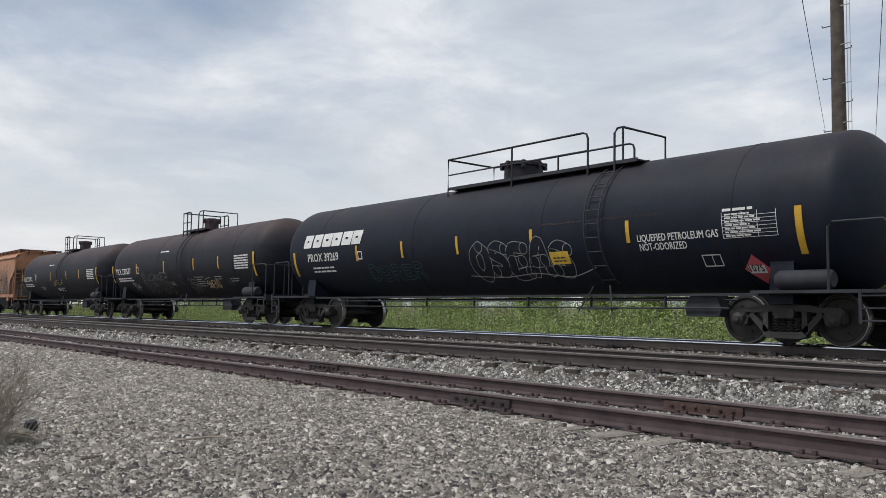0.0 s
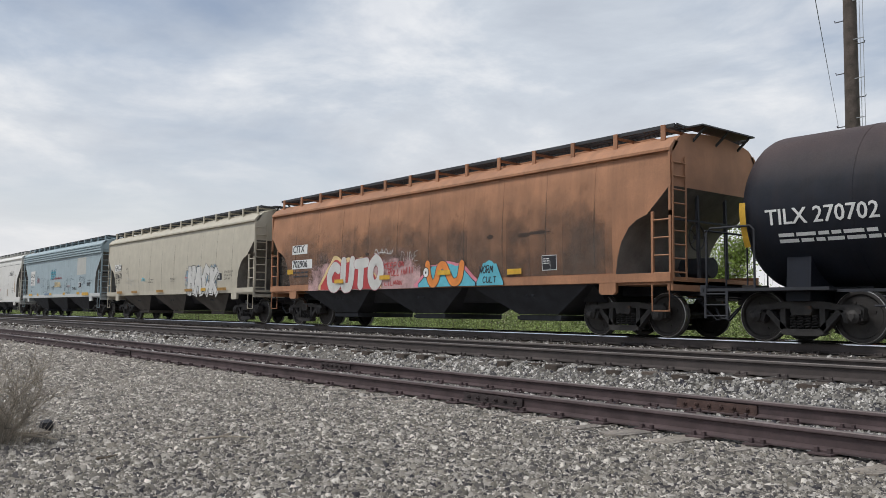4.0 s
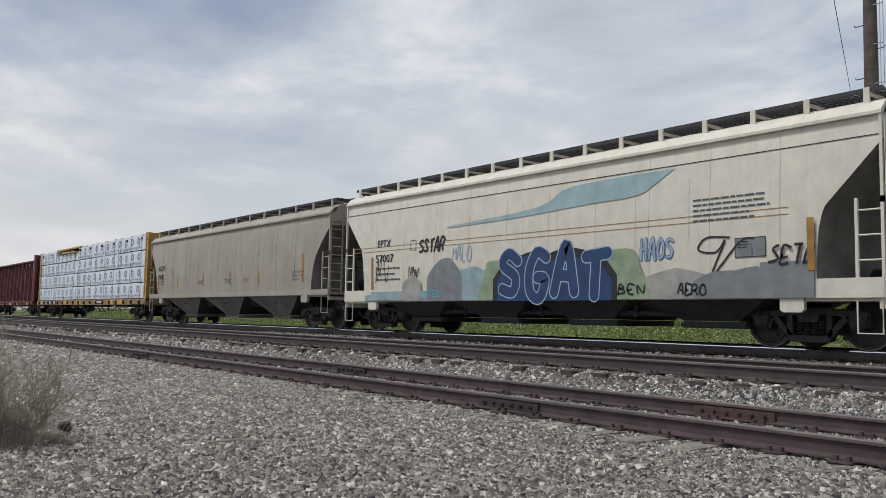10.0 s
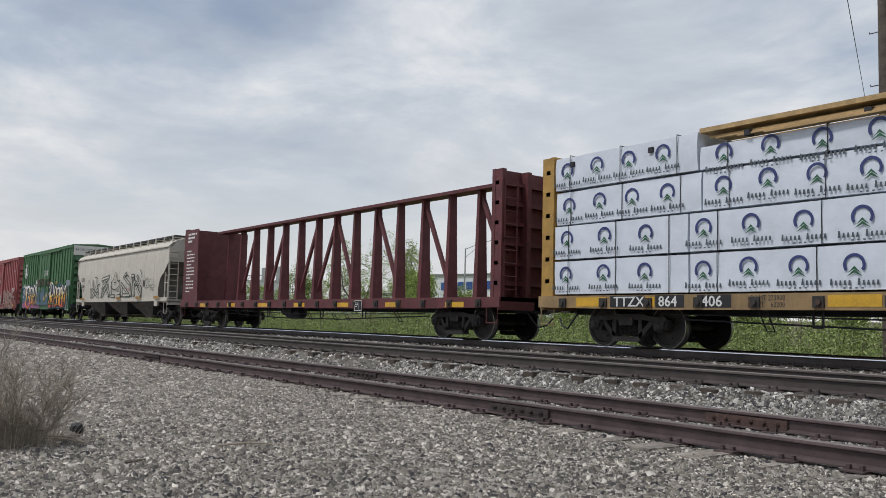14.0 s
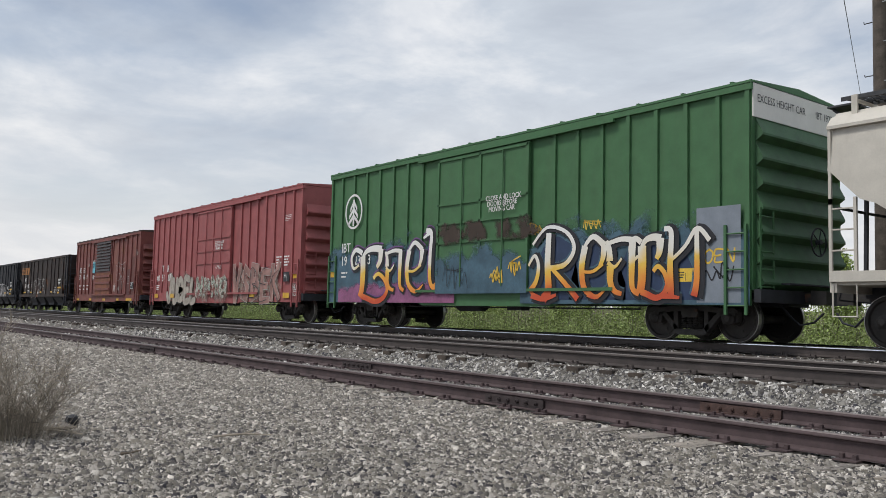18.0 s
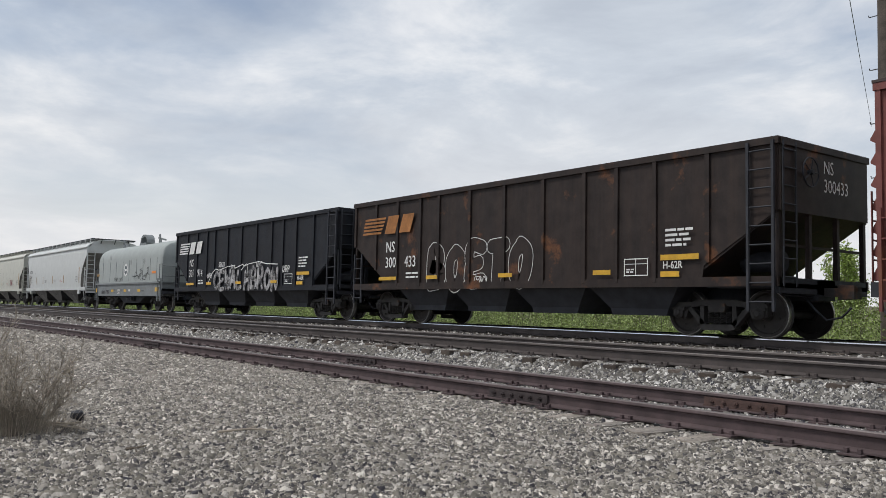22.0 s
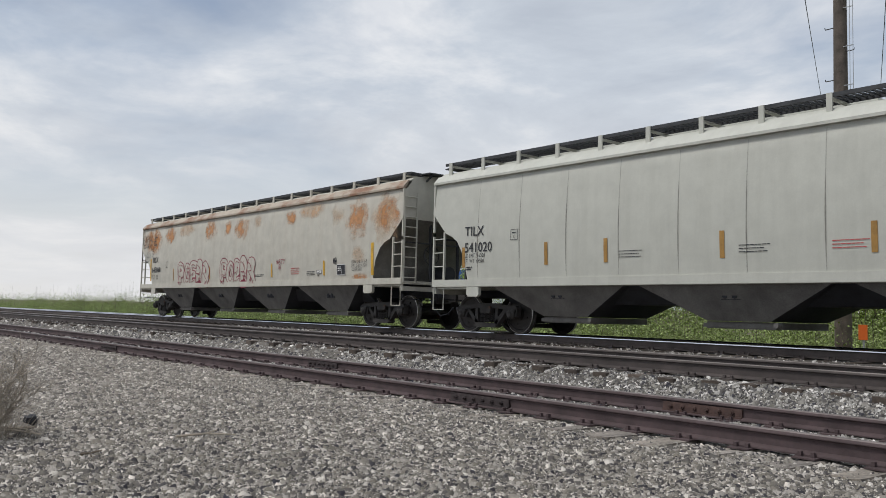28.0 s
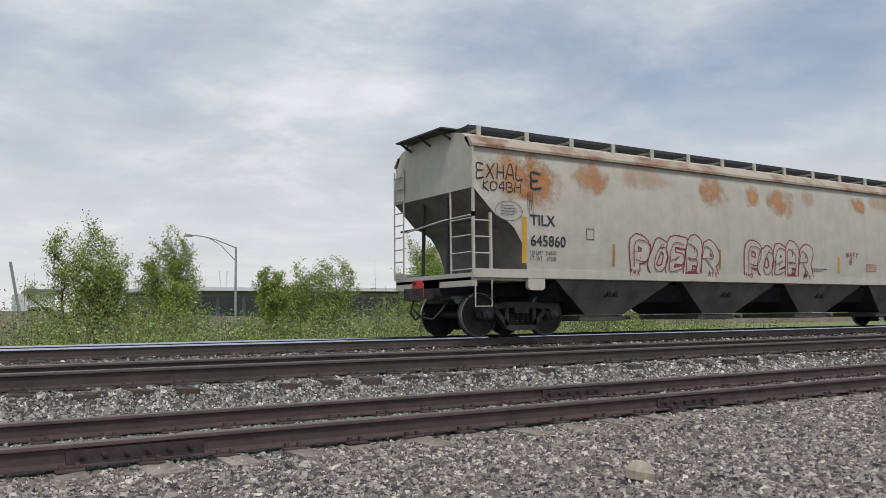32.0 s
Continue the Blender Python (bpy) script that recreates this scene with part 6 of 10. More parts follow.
SIGNAL_YELLOW = paint("beam_yellow_paint", (0.42, 0.25, 0.06), var=0.2, streak=0.5, dirt=(0.14, 0.09, 0.05))
DECK_TAN = paint("weathered_tan_deck_paint", (0.30, 0.20, 0.095), var=0.3, streak=0.8, dirt=(0.10, 0.07, 0.045))
MAROON = paint("maroon_paint", (0.12, 0.032, 0.036), var=0.25, streak=0.4, dirt=(0.05, 0.025, 0.022))
GREEN = paint("green_paint", (0.055, 0.15, 0.06), var=0.12, streak=0.4, dirt=(0.06, 0.09, 0.045))
DARKGREEN = paint("dark_green_paint", (0.04, 0.11, 0.045), var=0.2, streak=0.4, dirt=(0.04, 0.05, 0.03))
BOX_RED = paint("faded_red_paint", (0.32, 0.088, 0.088), var=0.14, streak=0.5, dirt=(0.15, 0.055, 0.05))
BOX_RUST = paint("rust_red_paint", (0.185, 0.056, 0.047), var=0.22, streak=0.65, dirt=(0.075, 0.035, 0.032), rust=0.3)
SOOT_BROWN = paint("soot_brown_roof_paint", (0.055, 0.034, 0.03), var=0.3, streak=0.4, dirt=(0.03, 0.022, 0.02))
COAL_BLACK = paint("sooty_black_paint", (0.010, 0.012, 0.017), spec=0.3, var=0.35, streak=0.4, dirt=(0.05, 0.035, 0.028))
COAL_BROWN = paint("browned_black_paint", (0.026, 0.019, 0.017), spec=0.3, var=0.4, streak=0.6, dirt=(0.075, 0.045, 0.032), rust=0.15)
COIL_GREY = paint("coil_hood_paint", (0.32, 0.345, 0.335), var=0.07, streak=0.3, dirt=(0.25, 0.25, 0.22))
COIL_FRAME = paint("coil_frame_paint", (0.185, 0.20, 0.205), var=0.15, streak=0.3, dirt=(0.14, 0.12, 0.10))
WRAP = mat("white_lumber_wrap", (0.68, 0.73, 0.81), 0.38, var=0.06, scale=2.5, fine=4, bump=1.0)
LUMBER = mat("raw_lumber", (0.45, 0.31, 0.15), 0.8, var=0.25, scale=6)
mat("dark_louvre", (0.045, 0.04, 0.042), 0.7, var=0.3)
mat("inside_dark", (0.02, 0.019, 0.018), 0.95, var=0.4)
NAVY = mat("navy_print", (0.035, 0.05, 0.17), 0.5, var=0.1, bump=0)
PINE = mat("green_print", (0.03, 0.12, 0.06), 0.5, var=0.1, bump=0)
INK_GREY = mat("grey_green_print", (0.075, 0.095, 0.11), 0.5, var=0.1, bump=0)
P_BLUE = mat("spray_blue", (0.035, 0.11, 0.28), 0.6, var=0.2, bump=0)
P_CYAN = mat("spray_cyan", (0.12, 0.45, 0.55), 0.6, var=0.15, bump=0)
P_PINK = mat("spray_pink", (0.65, 0.22, 0.28), 0.6, var=0.15, bump=0)
P_RED = mat("spray_red", (0.45, 0.05, 0.05), 0.6, var=0.2, bump=0)
P_WINE = mat("spray_wine", (0.26, 0.045, 0.07), 0.6, var=0.25, bump=0)
P_YELLOW = mat("spray_yellow", (0.75, 0.5, 0.06), 0.6, var=0.15, bump=0)
P_ORANGE = mat("spray_orange", (0.72, 0.24, 0.05), 0.6, var=0.15, bump=0)
P_PURPLE = mat("spray_purple", (0.17, 0.07, 0.22), 0.6, var=0.2, bump=0)
P_SILVER = mat("spray_silver", (0.42, 0.41, 0.38), 0.5, var=0.2, bump=0)
P_WHITE = mat("spray_white", (0.75, 0.75, 0.73), 0.6, var=0.12, bump=0)
P_BLACK = mat("spray_black", (0.02, 0.02, 0.025), 0.6, var=0.2, bump=0)
P_NAVY = mat("spray_navy", (0.025, 0.045, 0.10), 0.6, var=0.2, bump=0)
mat("spray_chrome", (0.58, 0.57, 0.54), 0.5, var=0.12, bump=0)
P_MOSS = mat("spray_dark_green", (0.022, 0.04, 0.03), 0.6, var=0.2, bump=0)
RUSTSTAIN = mat("rust_stain", (0.36, 0.155, 0.05), 0.85, var=0.35, scale=2.2, fine=14, bump=0.2)
EAVE_RUST = mat("rust_stained_eave", (0.42, 0.36, 0.29), 0.75, var=0.12, scale=2, rust=0.75)
MURAL_DARK = mat("faded_slate_mural", (0.20, 0.215, 0.23), 0.7, var=0.2)
MURAL_GREY = mat("faded_grey_mural", (0.34, 0.33, 0.31), 0.7, var=0.25)
MURAL_BLUE = mat("faded_blue_mural", (0.28, 0.38, 0.42), 0.7, var=0.25)
BUFF = mat("pale_patch_paint", (0.46, 0.46, 0.42), 0.6, var=0.06)


def soft_paint(name, col, most=0.9, spread=1.5, lo=0.26, hi=0.50, grain=2.4, var=0.3, rough=0.85, foot=False):
    """Rust, grime or sprayed colour that fades out towards the rim of its blot."""
    m = mat(name, col, rough, var=var, scale=2.2, fine=14, bump=0.1)
    nt = m.node_tree
    p = nt.nodes["Principled BSDF"]
    co = nt.nodes.new("ShaderNodeTexCoord")
    n = node(nt, "ShaderNodeTexNoise", Scale=grain, Detail=7.0, Roughness=0.6)
    link(nt, co.outputs["Object"], n.inputs["Vector"])
    sep = nt.nodes.new("ShaderNodeSeparateXYZ")
    link(nt, co.outputs["Generated"], sep.inputs[0])
    d = None
    for i in (0, 2):
        a = nt.nodes.new("ShaderNodeMath")
        a.operation = "SUBTRACT"
        a.inputs[1].default_value = 0.0 if foot and i else 0.5
        link(nt, sep.outputs[i], a.inputs[0])
        b = nt.nodes.new("ShaderNodeMath")
        b.operation = "MULTIPLY"
        link(nt, a.outputs[0], b.inputs[0])
        link(nt, a.outputs[0], b.inputs[1])
        if d is None:
            d = b
        else:
            c = nt.nodes.new("ShaderNodeMath")
            c.operation = "ADD"
            link(nt, d.outputs[0], c.inputs[0])
            link(nt, b.outputs[0], c.inputs[1])
            d = c
    k = nt.nodes.new("ShaderNodeMath")
    k.operation = "MULTIPLY_ADD"
    k.inputs[1].default_value = -spread
    link(nt, d.outputs[0], k.inputs[0])
    link(nt, n.outputs["Fac"], k.inputs[2])
    r = ramp(nt, [(lo, (0, 0, 0)), (hi, (most, most, most))], k.outputs[0])
    link(nt, r.outputs[0], p.inputs["Alpha"])
    return m


def fade_paint(name, stops):
    """Sprayed letters whose colour changes with the height on the car."""
    m = mat(name, (0.5, 0.5, 0.5), 0.6, var=0.2, bump=0)
    nt = m.node_tree
    p = nt.nodes["Principled BSDF"]
    co = nt.nodes.new("ShaderNodeTexCoord")
    n = node(nt, "ShaderNodeTexNoise", Scale=1.6, Detail=4.0)
    link(nt, co.outputs["Object"], n.inputs["Vector"])
    sep = nt.nodes.new("ShaderNodeSeparateXYZ")
    link(nt, co.outputs["Object"], sep.inputs[0])
    a = nt.nodes.new("ShaderNodeMath")
    a.operation = "MULTIPLY_ADD"
    a.inputs[1].default_value = 0.3
    link(nt, sep.outputs[2], a.inputs[0])
    b = nt.nodes.new("ShaderNodeMath")
    b.operation = "MULTIPLY_ADD"
    b.inputs[1].default_value, b.inputs[2].default_value = 0.3, -0.15
    link(nt, n.outputs["Fac"], b.inputs[0])
    link(nt, b.outputs[0], a.inputs[2])
    r = ramp(nt, [(z * 0.3, c) for z, c in stops], a.outputs[0])
    link(nt, r.outputs[0], p.inputs["Base Color"])
    return m


STAIN = soft_paint("rust_blot", (0.56, 0.27, 0.11), 0.8, 1.3, 0.24, 0.56, grain=2.6, var=0.15)
STAIN_PALE = soft_paint("pale_rust_blot", (0.58, 0.36, 0.20), 0.5, 1.2, 0.22, 0.6, grain=2.2, var=0.2)
CHALK = soft_paint("chalky_spray", (0.50, 0.45, 0.40), 0.85, 0.0, 0.44, 0.56, grain=4.5)
WORN_SILVER = soft_paint("worn_silver_spray", (0.48, 0.47, 0.47), 0.84, 0.0, 0.36, 0.58, grain=3.0)
CHALK_GREEN = soft_paint("worn_pale_green_spray", (0.40, 0.45, 0.38), 0.7, 0.0, 0.47, 0.6, grain=3.5)
CHALKY = soft_paint("chalky_overspray", (0.40, 0.33, 0.28), 0.6, 1.4, 0.25, 0.55, grain=2.6)
RUST_WORN = soft_paint("worn_through_rust", (0.055, 0.038, 0.03), 0.9, 1.5, 0.3, 0.42, grain=2.2)
RIBS = [s * (2.56 + 0.72 * k) for s in (-1, 1) for k in range(7)] + [-7.5, 7.5]
GRIME = soft_paint("seam_grime", (0.12, 0.10, 0.085), 0.27, 1.6, 0.2, 0.5, grain=3.0)
SEAM = soft_paint("weld_seam", (0.11, 0.095, 0.08), 0.3, 0.3, 0.1, 0.6, grain=2.0)
# darker than the bodies, for dirt and the shade under the car ends
SLOPE = mat("shaded_dirty_slope_sheet", (0.17, 0.162, 0.15), 0.9, var=0.35, scale=1.6, streak=0.5, dirt=(0.14, 0.13, 0.115))
HAZE_BLUE = soft_paint("blue_overspray", (0.065, 0.125, 0.17), 0.95, 1.0, 0.0, 0.14, grain=1.6, rough=0.65, foot=True)
HAZE_PALE = soft_paint("pale_blue_overspray", (0.30, 0.42, 0.52), 0.85, 1.4, 0.15, 0.42, grain=2.0, rough=0.65)
HAZE_PLUM = soft_paint("plum_overspray", (0.30, 0.11, 0.22), 0.9, 1.0, 0.0, 0.2, grain=1.6, rough=0.65, foot=True)
HAZE_LINE = mat("pale_blue_line", (0.32, 0.42, 0.55), 0.6, var=0.15, bump=0)
DEEP_BLUE = mat("deep_blue_spray", (0.02, 0.05, 0.14), 0.6, var=0.25, bump=0)
GRIME_BROWN = soft_paint("brown_grime", (0.135, 0.10, 0.08), 0.62, 0.75, -0.05, 0.55, grain=1.3, foot=True)
HAZE_PINK = soft_paint("pink_overspray", (0.55, 0.36, 0.35), 0.85, 1.0, 0.02, 0.34, grain=2.2, foot=True, rough=0.65)
BUFF_SPRAY = mat("worn_buff_spray", (0.38, 0.34, 0.29), 0.7, var=0.35, scale=3.5)
ROSE_SPRAY = mat("worn_rose_spray", (0.34, 0.19, 0.165), 0.7, var=0.35, scale=3.5)
DIM_GREEN = mat("faint_green_spray", (0.03, 0.085, 0.08), 0.7, var=0.35, bump=0)
P_STRAW = mat("spray_straw", (0.68, 0.52, 0.26), 0.6, var=0.2, bump=0)
DUST = soft_paint("dust_on_crown", (0.085, 0.060, 0.056), 0.5, 1.3, 0.05, 0.6, grain=0.6)
FLAME = fade_paint("flame_fade_paint", [(0.8, (0.55, 0.08, 0.03)), (1.15, (0.75, 0.26, 0.04)), (1.5, (0.78, 0.52, 0.08)), (1.8, (0.76, 0.72, 0.62)), (2.4, (0.8, 0.8, 0.78))])


def stencil(side, x, z, w, h, m=None):
    """A framed panel of test data."""
    side.patch(x, z, w, h, m or P_BLACK, "stencil_panel", 0.010)
    line = BLACK_INK if m else WHITE_INK
    side.outline(x, z, w, h, 0.015, line, lift=0.013)
    side.patch(x + w * 0.55, z + 0.02, 0.01, h * 0.6, line, "table_rule", 0.014)
    side.bars(x + 0.05, z + h - 0.09, [w * 0.4, w * 0.4, w * 0.35], 0.022, line, 0.05, lift=0.014)


def end_words(car, x, s, y, z, h):
    """Letters on the leading end of a car."""
    v, f = text_shape(s)
    g = Geo()
    g.add([(x, y + a * h * 0.85, z + b * h) for a, b in v], f)
    part("lettering", g, BLACK_INK if s[0] in "EI" else WHITE_INK, car, "stencilled letters")


def build_tanks():
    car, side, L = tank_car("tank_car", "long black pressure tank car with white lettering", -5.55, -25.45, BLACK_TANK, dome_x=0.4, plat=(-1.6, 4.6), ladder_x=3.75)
    e = L / 2
    for i, k in enumerate((0.5, 0.52, 0.55, 0.52, 0.55, 0.52)):   # the lessor's name as plain blocks
        g = Geo()
        x0 = -8.0 + i * 0.545
        side.put(g, [(x0, 2.46), (x0 + k - 0.06, 2.46), (x0 + k, 2.66), (x0 + k + 0.02, 2.87), (x0 + 0.06, 2.87), (x0 + 0.03, 2.66)], [(0, 1, 2, 5), (5, 2, 3, 4)], 0.012)
        part("logo_block", g, WHITE_INK, car, "white block of a name in heavy letters")
        g = Geo()
        side.put(g, [(x0 + 0.2, 2.64), (x0 + k - 0.2, 2.64), (x0 + k - 0.18, 2.70), (x0 + 0.22, 2.70)], [(0, 1, 2, 3)], 0.016)
        part("logo_counter", g, BLACK_TANK, car)
    side.words("PROX 39269", -7.75, 2.02, 0.25, WHITE_INK, 0.95, 0.012)
    side.bars(-7.55, 1.80, [1.2, 1.25], 0.05, WHITE_INK, 0.11)
    side.outline(-4.95, 2.0, 0.22, 0.24, 0.03, WHITE_INK)
    side.words("LIQUEFIED PETROLEUM GAS", 5.04, 1.93, 0.145, WHITE_INK, 0.72, 0.006)
    side.words("NOT-ODORIZED", 5.06, 1.78, 0.145, WHITE_INK, 0.72, 0.006)
    for i in range(7):
        side.bars(7.02, 2.335 - i * 0.065, [0.5 + 0.1 * (i % 3)], 0.028, WHITE_INK)
    for i in range(7):
        side.patch(6.96, 2.31 - i * 0.065, 1.07, 0.008, WHITE_INK, "table_rule", 0.009)
    for x in (6.96, 7.36, 7.66, 8.02):
        side.patch(x, 1.92, 0.01, 0.47, WHITE_INK, "table_rule", 0.009)
    side.bars(6.98, 2.41, [0.6], 0.05, WHITE_INK)
    side.outline(6.41, 1.43, 0.40, 0.22, 0.02, WHITE_INK)
    side.patch(6.62, 1.43, 0.012, 0.22, WHITE_INK, "table_rule", 0.01)
    for x in (-5.05, -2.85, -0.55, 2.05, 4.77):
        side.patch(x, 1.96, 0.09, 0.45, YELLOW, "reflector", 0.012)
    side.patch(-8.65, 1.6, 0.12, 0.75, YELLOW, "reflector")
    side.patch(8.36, 1.58, 0.13, 0.82, YELLOW, "reflector")
    bubble_piece(side, "OSEAS", -0.1, 1.36, 3.3, 0.78, BLACK_TANK, P_SILVER, 0.014, 0.32, seed=1, label="fat letters outlined in white")
    g = Geo()
    side.stroke(g, smooth_path([(-0.3, 1.42), (0.9, 1.36), (2.0, 1.42), (3.0, 1.33), (3.8, 1.5)], 6), 0.018, lift=0.04)
    part("spray_paint", g, P_SILVER, car, "loose white underline")
    side.patch(2.6, 1.6, 0.55, 0.27, P_YELLOW, "notice_plate", 0.03, "yellow notice plate")
    side.bars(2.68, 1.72, [0.38, 0.36], 0.03, BLACK_INK, 0.07, lift=0.034)
    bubble_piece(side, "DERER", -4.6, 1.36, 2.6, 0.46, BLACK_TANK, DIM_GREEN, 0.018, 0.14, seed=3, label="faint green outlined letters")
    side.patch(1.6, 2.46, 4.4, 0.05, DUST, "dust_streak", 0.006)
    c = (7.62, 1.34)   # hazard placard on its holder
    for k, m, lab in ((0.25, "placard_red", "red diamond hazard placard"), (0.0, "", "")):
        if k:
            g = Geo()
            side.put(g, [(c[0] - k, c[1]), (c[0], c[1] - k), (c[0] + k, c[1]), (c[0], c[1] + k)], [(0, 1, 2, 3)], 0.36)
            part("hazard_placard", g, mat(m, (0.55, 0.10, 0.12), 0.5, var=0.05), car, lab)
    side.patch(c[0] - 0.16, c[1] - 0.07, 0.32, 0.14, WHITE_INK, "placard_panel", 0.365)
    side.words("1075", c[0] - 0.15, c[1] - 0.045, 0.12, BLACK_INK, 0.95, 0.006, lift=0.37)
    for name, num, right, left, dark in (("tank_car", "TILX 270577", -25.95, -42.35, BROWN_TANK), ("tank_car", "TILX 270702", -43.05, -59.45, BROWN_TANK)):
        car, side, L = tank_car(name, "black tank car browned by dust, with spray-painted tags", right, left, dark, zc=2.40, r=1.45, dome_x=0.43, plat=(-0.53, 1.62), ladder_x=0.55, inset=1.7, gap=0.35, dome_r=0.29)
        e = L / 2
        side.words(num, -e + 1.25, 2.05, 0.28, WHITE_INK, 0.95, 0.012)
        side.bars(-e + 1.45, 1.84, [1.7, 1.9], 0.06, WHITE_INK)
        side.outline(-e + 4.0, 2.05, 0.25, 0.3, 0.02, WHITE_INK)
        for x in (3.93, 7.12, 10.19, 12.46):
            side.patch(-e + x, 2.04, 0.09, 0.46, YELLOW, "reflector", 0.012)
        side.patch(-e + 0.75, 1.7, 0.12, 0.8, YELLOW, "reflector")
        side.patch(e - 1.1, 1.7, 0.13, 0.85, YELLOW, "reflector")
        for i in range(6):
            side.bars(e - 2.55, 2.42 - i * 0.09, [1.1], 0.05, WHITE_INK)
        side.bars(-e + 6.6, 2.9, [0.9], 0.05, WHITE_INK)
        if right > -30:
            bubble_piece(side, "ONEONE", -3.8, 1.2, 2.9, 0.78, dark, P_SILVER, 0.011, 0.26, seed=2, label="thin pale outlined letters", wob=0.05)
            scrawl(side, -5.2, 1.3, 0.9, 0.4, P_SILVER, 0.016, 12, 5)
            tag_words(side, "TMA", -0.89, 1.46, 0.6, 0.16, P_SILVER, 0.02, seed=3, slant=0.4)
            bubble_piece(side, "CEA", 1.08, 1.22, 1.0, 0.5, dark, P_SILVER, 0.01, 0.2, seed=5, label="thin pale outlined letters", wob=0.06)
            tag_words(side, "SWEND", 2.75, 1.34, 1.15, 0.26, P_STRAW, 0.03, seed=8, slant=0.35, wob=0.1)
            g = Geo()
            side.stroke(g, smooth_path([(3.3, 1.72), (2.8, 1.66), (2.72, 1.5), (3.1, 1.52)], 5), 0.02)
            part("spray_paint", g, P_SILVER, car, "pale flourish over a tag")
            tag_words(side, "THC", 4.58, 1.42, 0.55, 0.18, DIM_GREEN, 0.03, seed=9, slant=0.3)
            for x, z in ((1.9, 1.74), (3.7, 1.72), (5.0, 1.62)):
                side.bars(x, z, [0.85, 0.6, 0.8, 0.7, 0.75] if x < 3 else [0.7, 0.6], 0.03, P_SILVER, 0.085)
        else:
            scrawl(side, -e + 7.6, 1.7, 1.9, 0.35, P_YELLOW, 0.025, 13, 9)
            scrawl(side, -e + 4.7, 1.5, 0.9, 0.3, P_SILVER, 0.02, 8, 11)
            side.bars(-e + 8.0, 1.55, [1.3, 1.0, 1.2], 0.04, WHITE_INK)


def build_hoppers_a():
    car, side, L = covered_hopper("covered_hopper", "rusted orange covered hopper with red and blue graffiti", -60.1, -76.55, ORANGE, pocket_mat=UNDER, end_mat=ORANGE)
    e = L / 2
    for x in (-7.4, -5.2, -3.0, -0.8, 1.4, 3.6, 5.4):
        side.patch(x, 1.3, 3.0 if x < 5 else 1.4, 2.3, GRIME_BROWN, "grime", 0.004, "brown grime on the lower side")
    side.patch(-6.68, 2.30, 0.98, 0.30, P_WHITE, "number_panel")
    side.patch(-6.68, 1.82, 1.30, 0.29, P_WHITE, "number_panel")
    side.words("CITX", -6.62, 2.35, 0.24, BLACK_INK, 1.0, 0.012, lift=0.016)
    side.words("702906", -6.62, 1.86, 0.23, BLACK_INK, 1.0, 0.012, lift=0.016)
    side.bars(-6.6, 1.68, [0.95, 0.95], 0.05, BLACK_INK, 0.13)
    side.patch(-7.0, 1.66, 0.38, 0.16, YELLOW, "reflector", 0.012)
    wide = Side(car, lambda z: -1.605)
    for x, w in ((-5.6, 1.6), (-5.0, 2.0), (-3.0, 2.4), (-1.6, 1.9)):
        wide.patch(x, 1.10, w, 1.5, HAZE_PINK, "paint_haze", 0.003)
    cloud(wide, -4.95, 1.12, 3.45, 0.98, P_STRAW, 5, 1, 0.008)
    cloud(wide, -4.82, 1.12, 3.25, 0.88, P_RED, 5, 1, 0.010, label="red sprayed field with a straw-yellow rim")
    bubble_piece(wide, "CUTO", -4.45, 1.12, 3.0, 0.86, MATS["spray_chrome"], P_WINE, 0.016, 0.34, seed=1, label="silver fat letters edged in dark red")
    tag_words(wide, "KEEP", -1.4, 1.66, 0.6, 0.16, P_RED, 0.024, seed=5, slant=0.3)
    tag_words(wide, "ON", -0.72, 1.70, 0.28, 0.15, P_RED, 0.024, seed=5, slant=0.3)
    tag_words(wide, "ROLLIN", -1.2, 1.46, 0.85, 0.17, P_RED, 0.024, seed=6, slant=0.3)
    for k in range(3):
        wide.patch(-0.3 + k * 0.12, 1.5, 0.03, 0.18, P_RED, "spray_paint", 0.02)
    tag_words(wide, "LILMAN", -1.35, 1.19, 0.85, 0.13, P_RED, 0.02, seed=3)
    scrawl(side, -1.9, 2.0, 1.0, 0.3, P_WHITE, 0.012, 8, 23)
    tag_words(side, "DINE", -0.6, 1.85, 0.8, 0.24, P_SILVER, 0.014, seed=3, wob=0.1)
    wide.patch(-3.95, 1.30, 0.5, 0.12, YELLOW, "reflector", 0.045)
    wide.patch(-1.55, 1.36, 0.5, 0.12, YELLOW, "reflector", 0.045)
    # a long-bodied orange letter piece on a blue and pink field
    cloud(wide, 0.05, 1.12, 2.65, 0.66, P_PINK, 3, 2, 0.008)
    cloud(wide, 0.2, 1.12, 2.35, 0.63, P_BLACK, 3, 4, 0.0095)
    cloud(wide, 0.23, 1.12, 2.29, 0.60, P_CYAN, 3, 4, 0.011, label="pale blue sprayed field with a pink rim")
    g, rim = Geo(), Geo()
    body = smooth_path([(0.62, 1.72), (0.68, 1.4), (0.82, 1.2), (1.0, 1.3), (1.12, 1.62), (1.32, 1.66), (1.5, 1.4), (1.68, 1.22), (1.92, 1.3), (2.02, 1.68)], 5)
    round_line(wide, rim, body, 0.24, 0.016)
    round_line(wide, g, body, 0.20, 0.018)
    tagged(part("paint_outline", rim, P_BLACK, car), kind="stuff")
    part("paint_fill", g, P_ORANGE, car, "orange wavy letters")
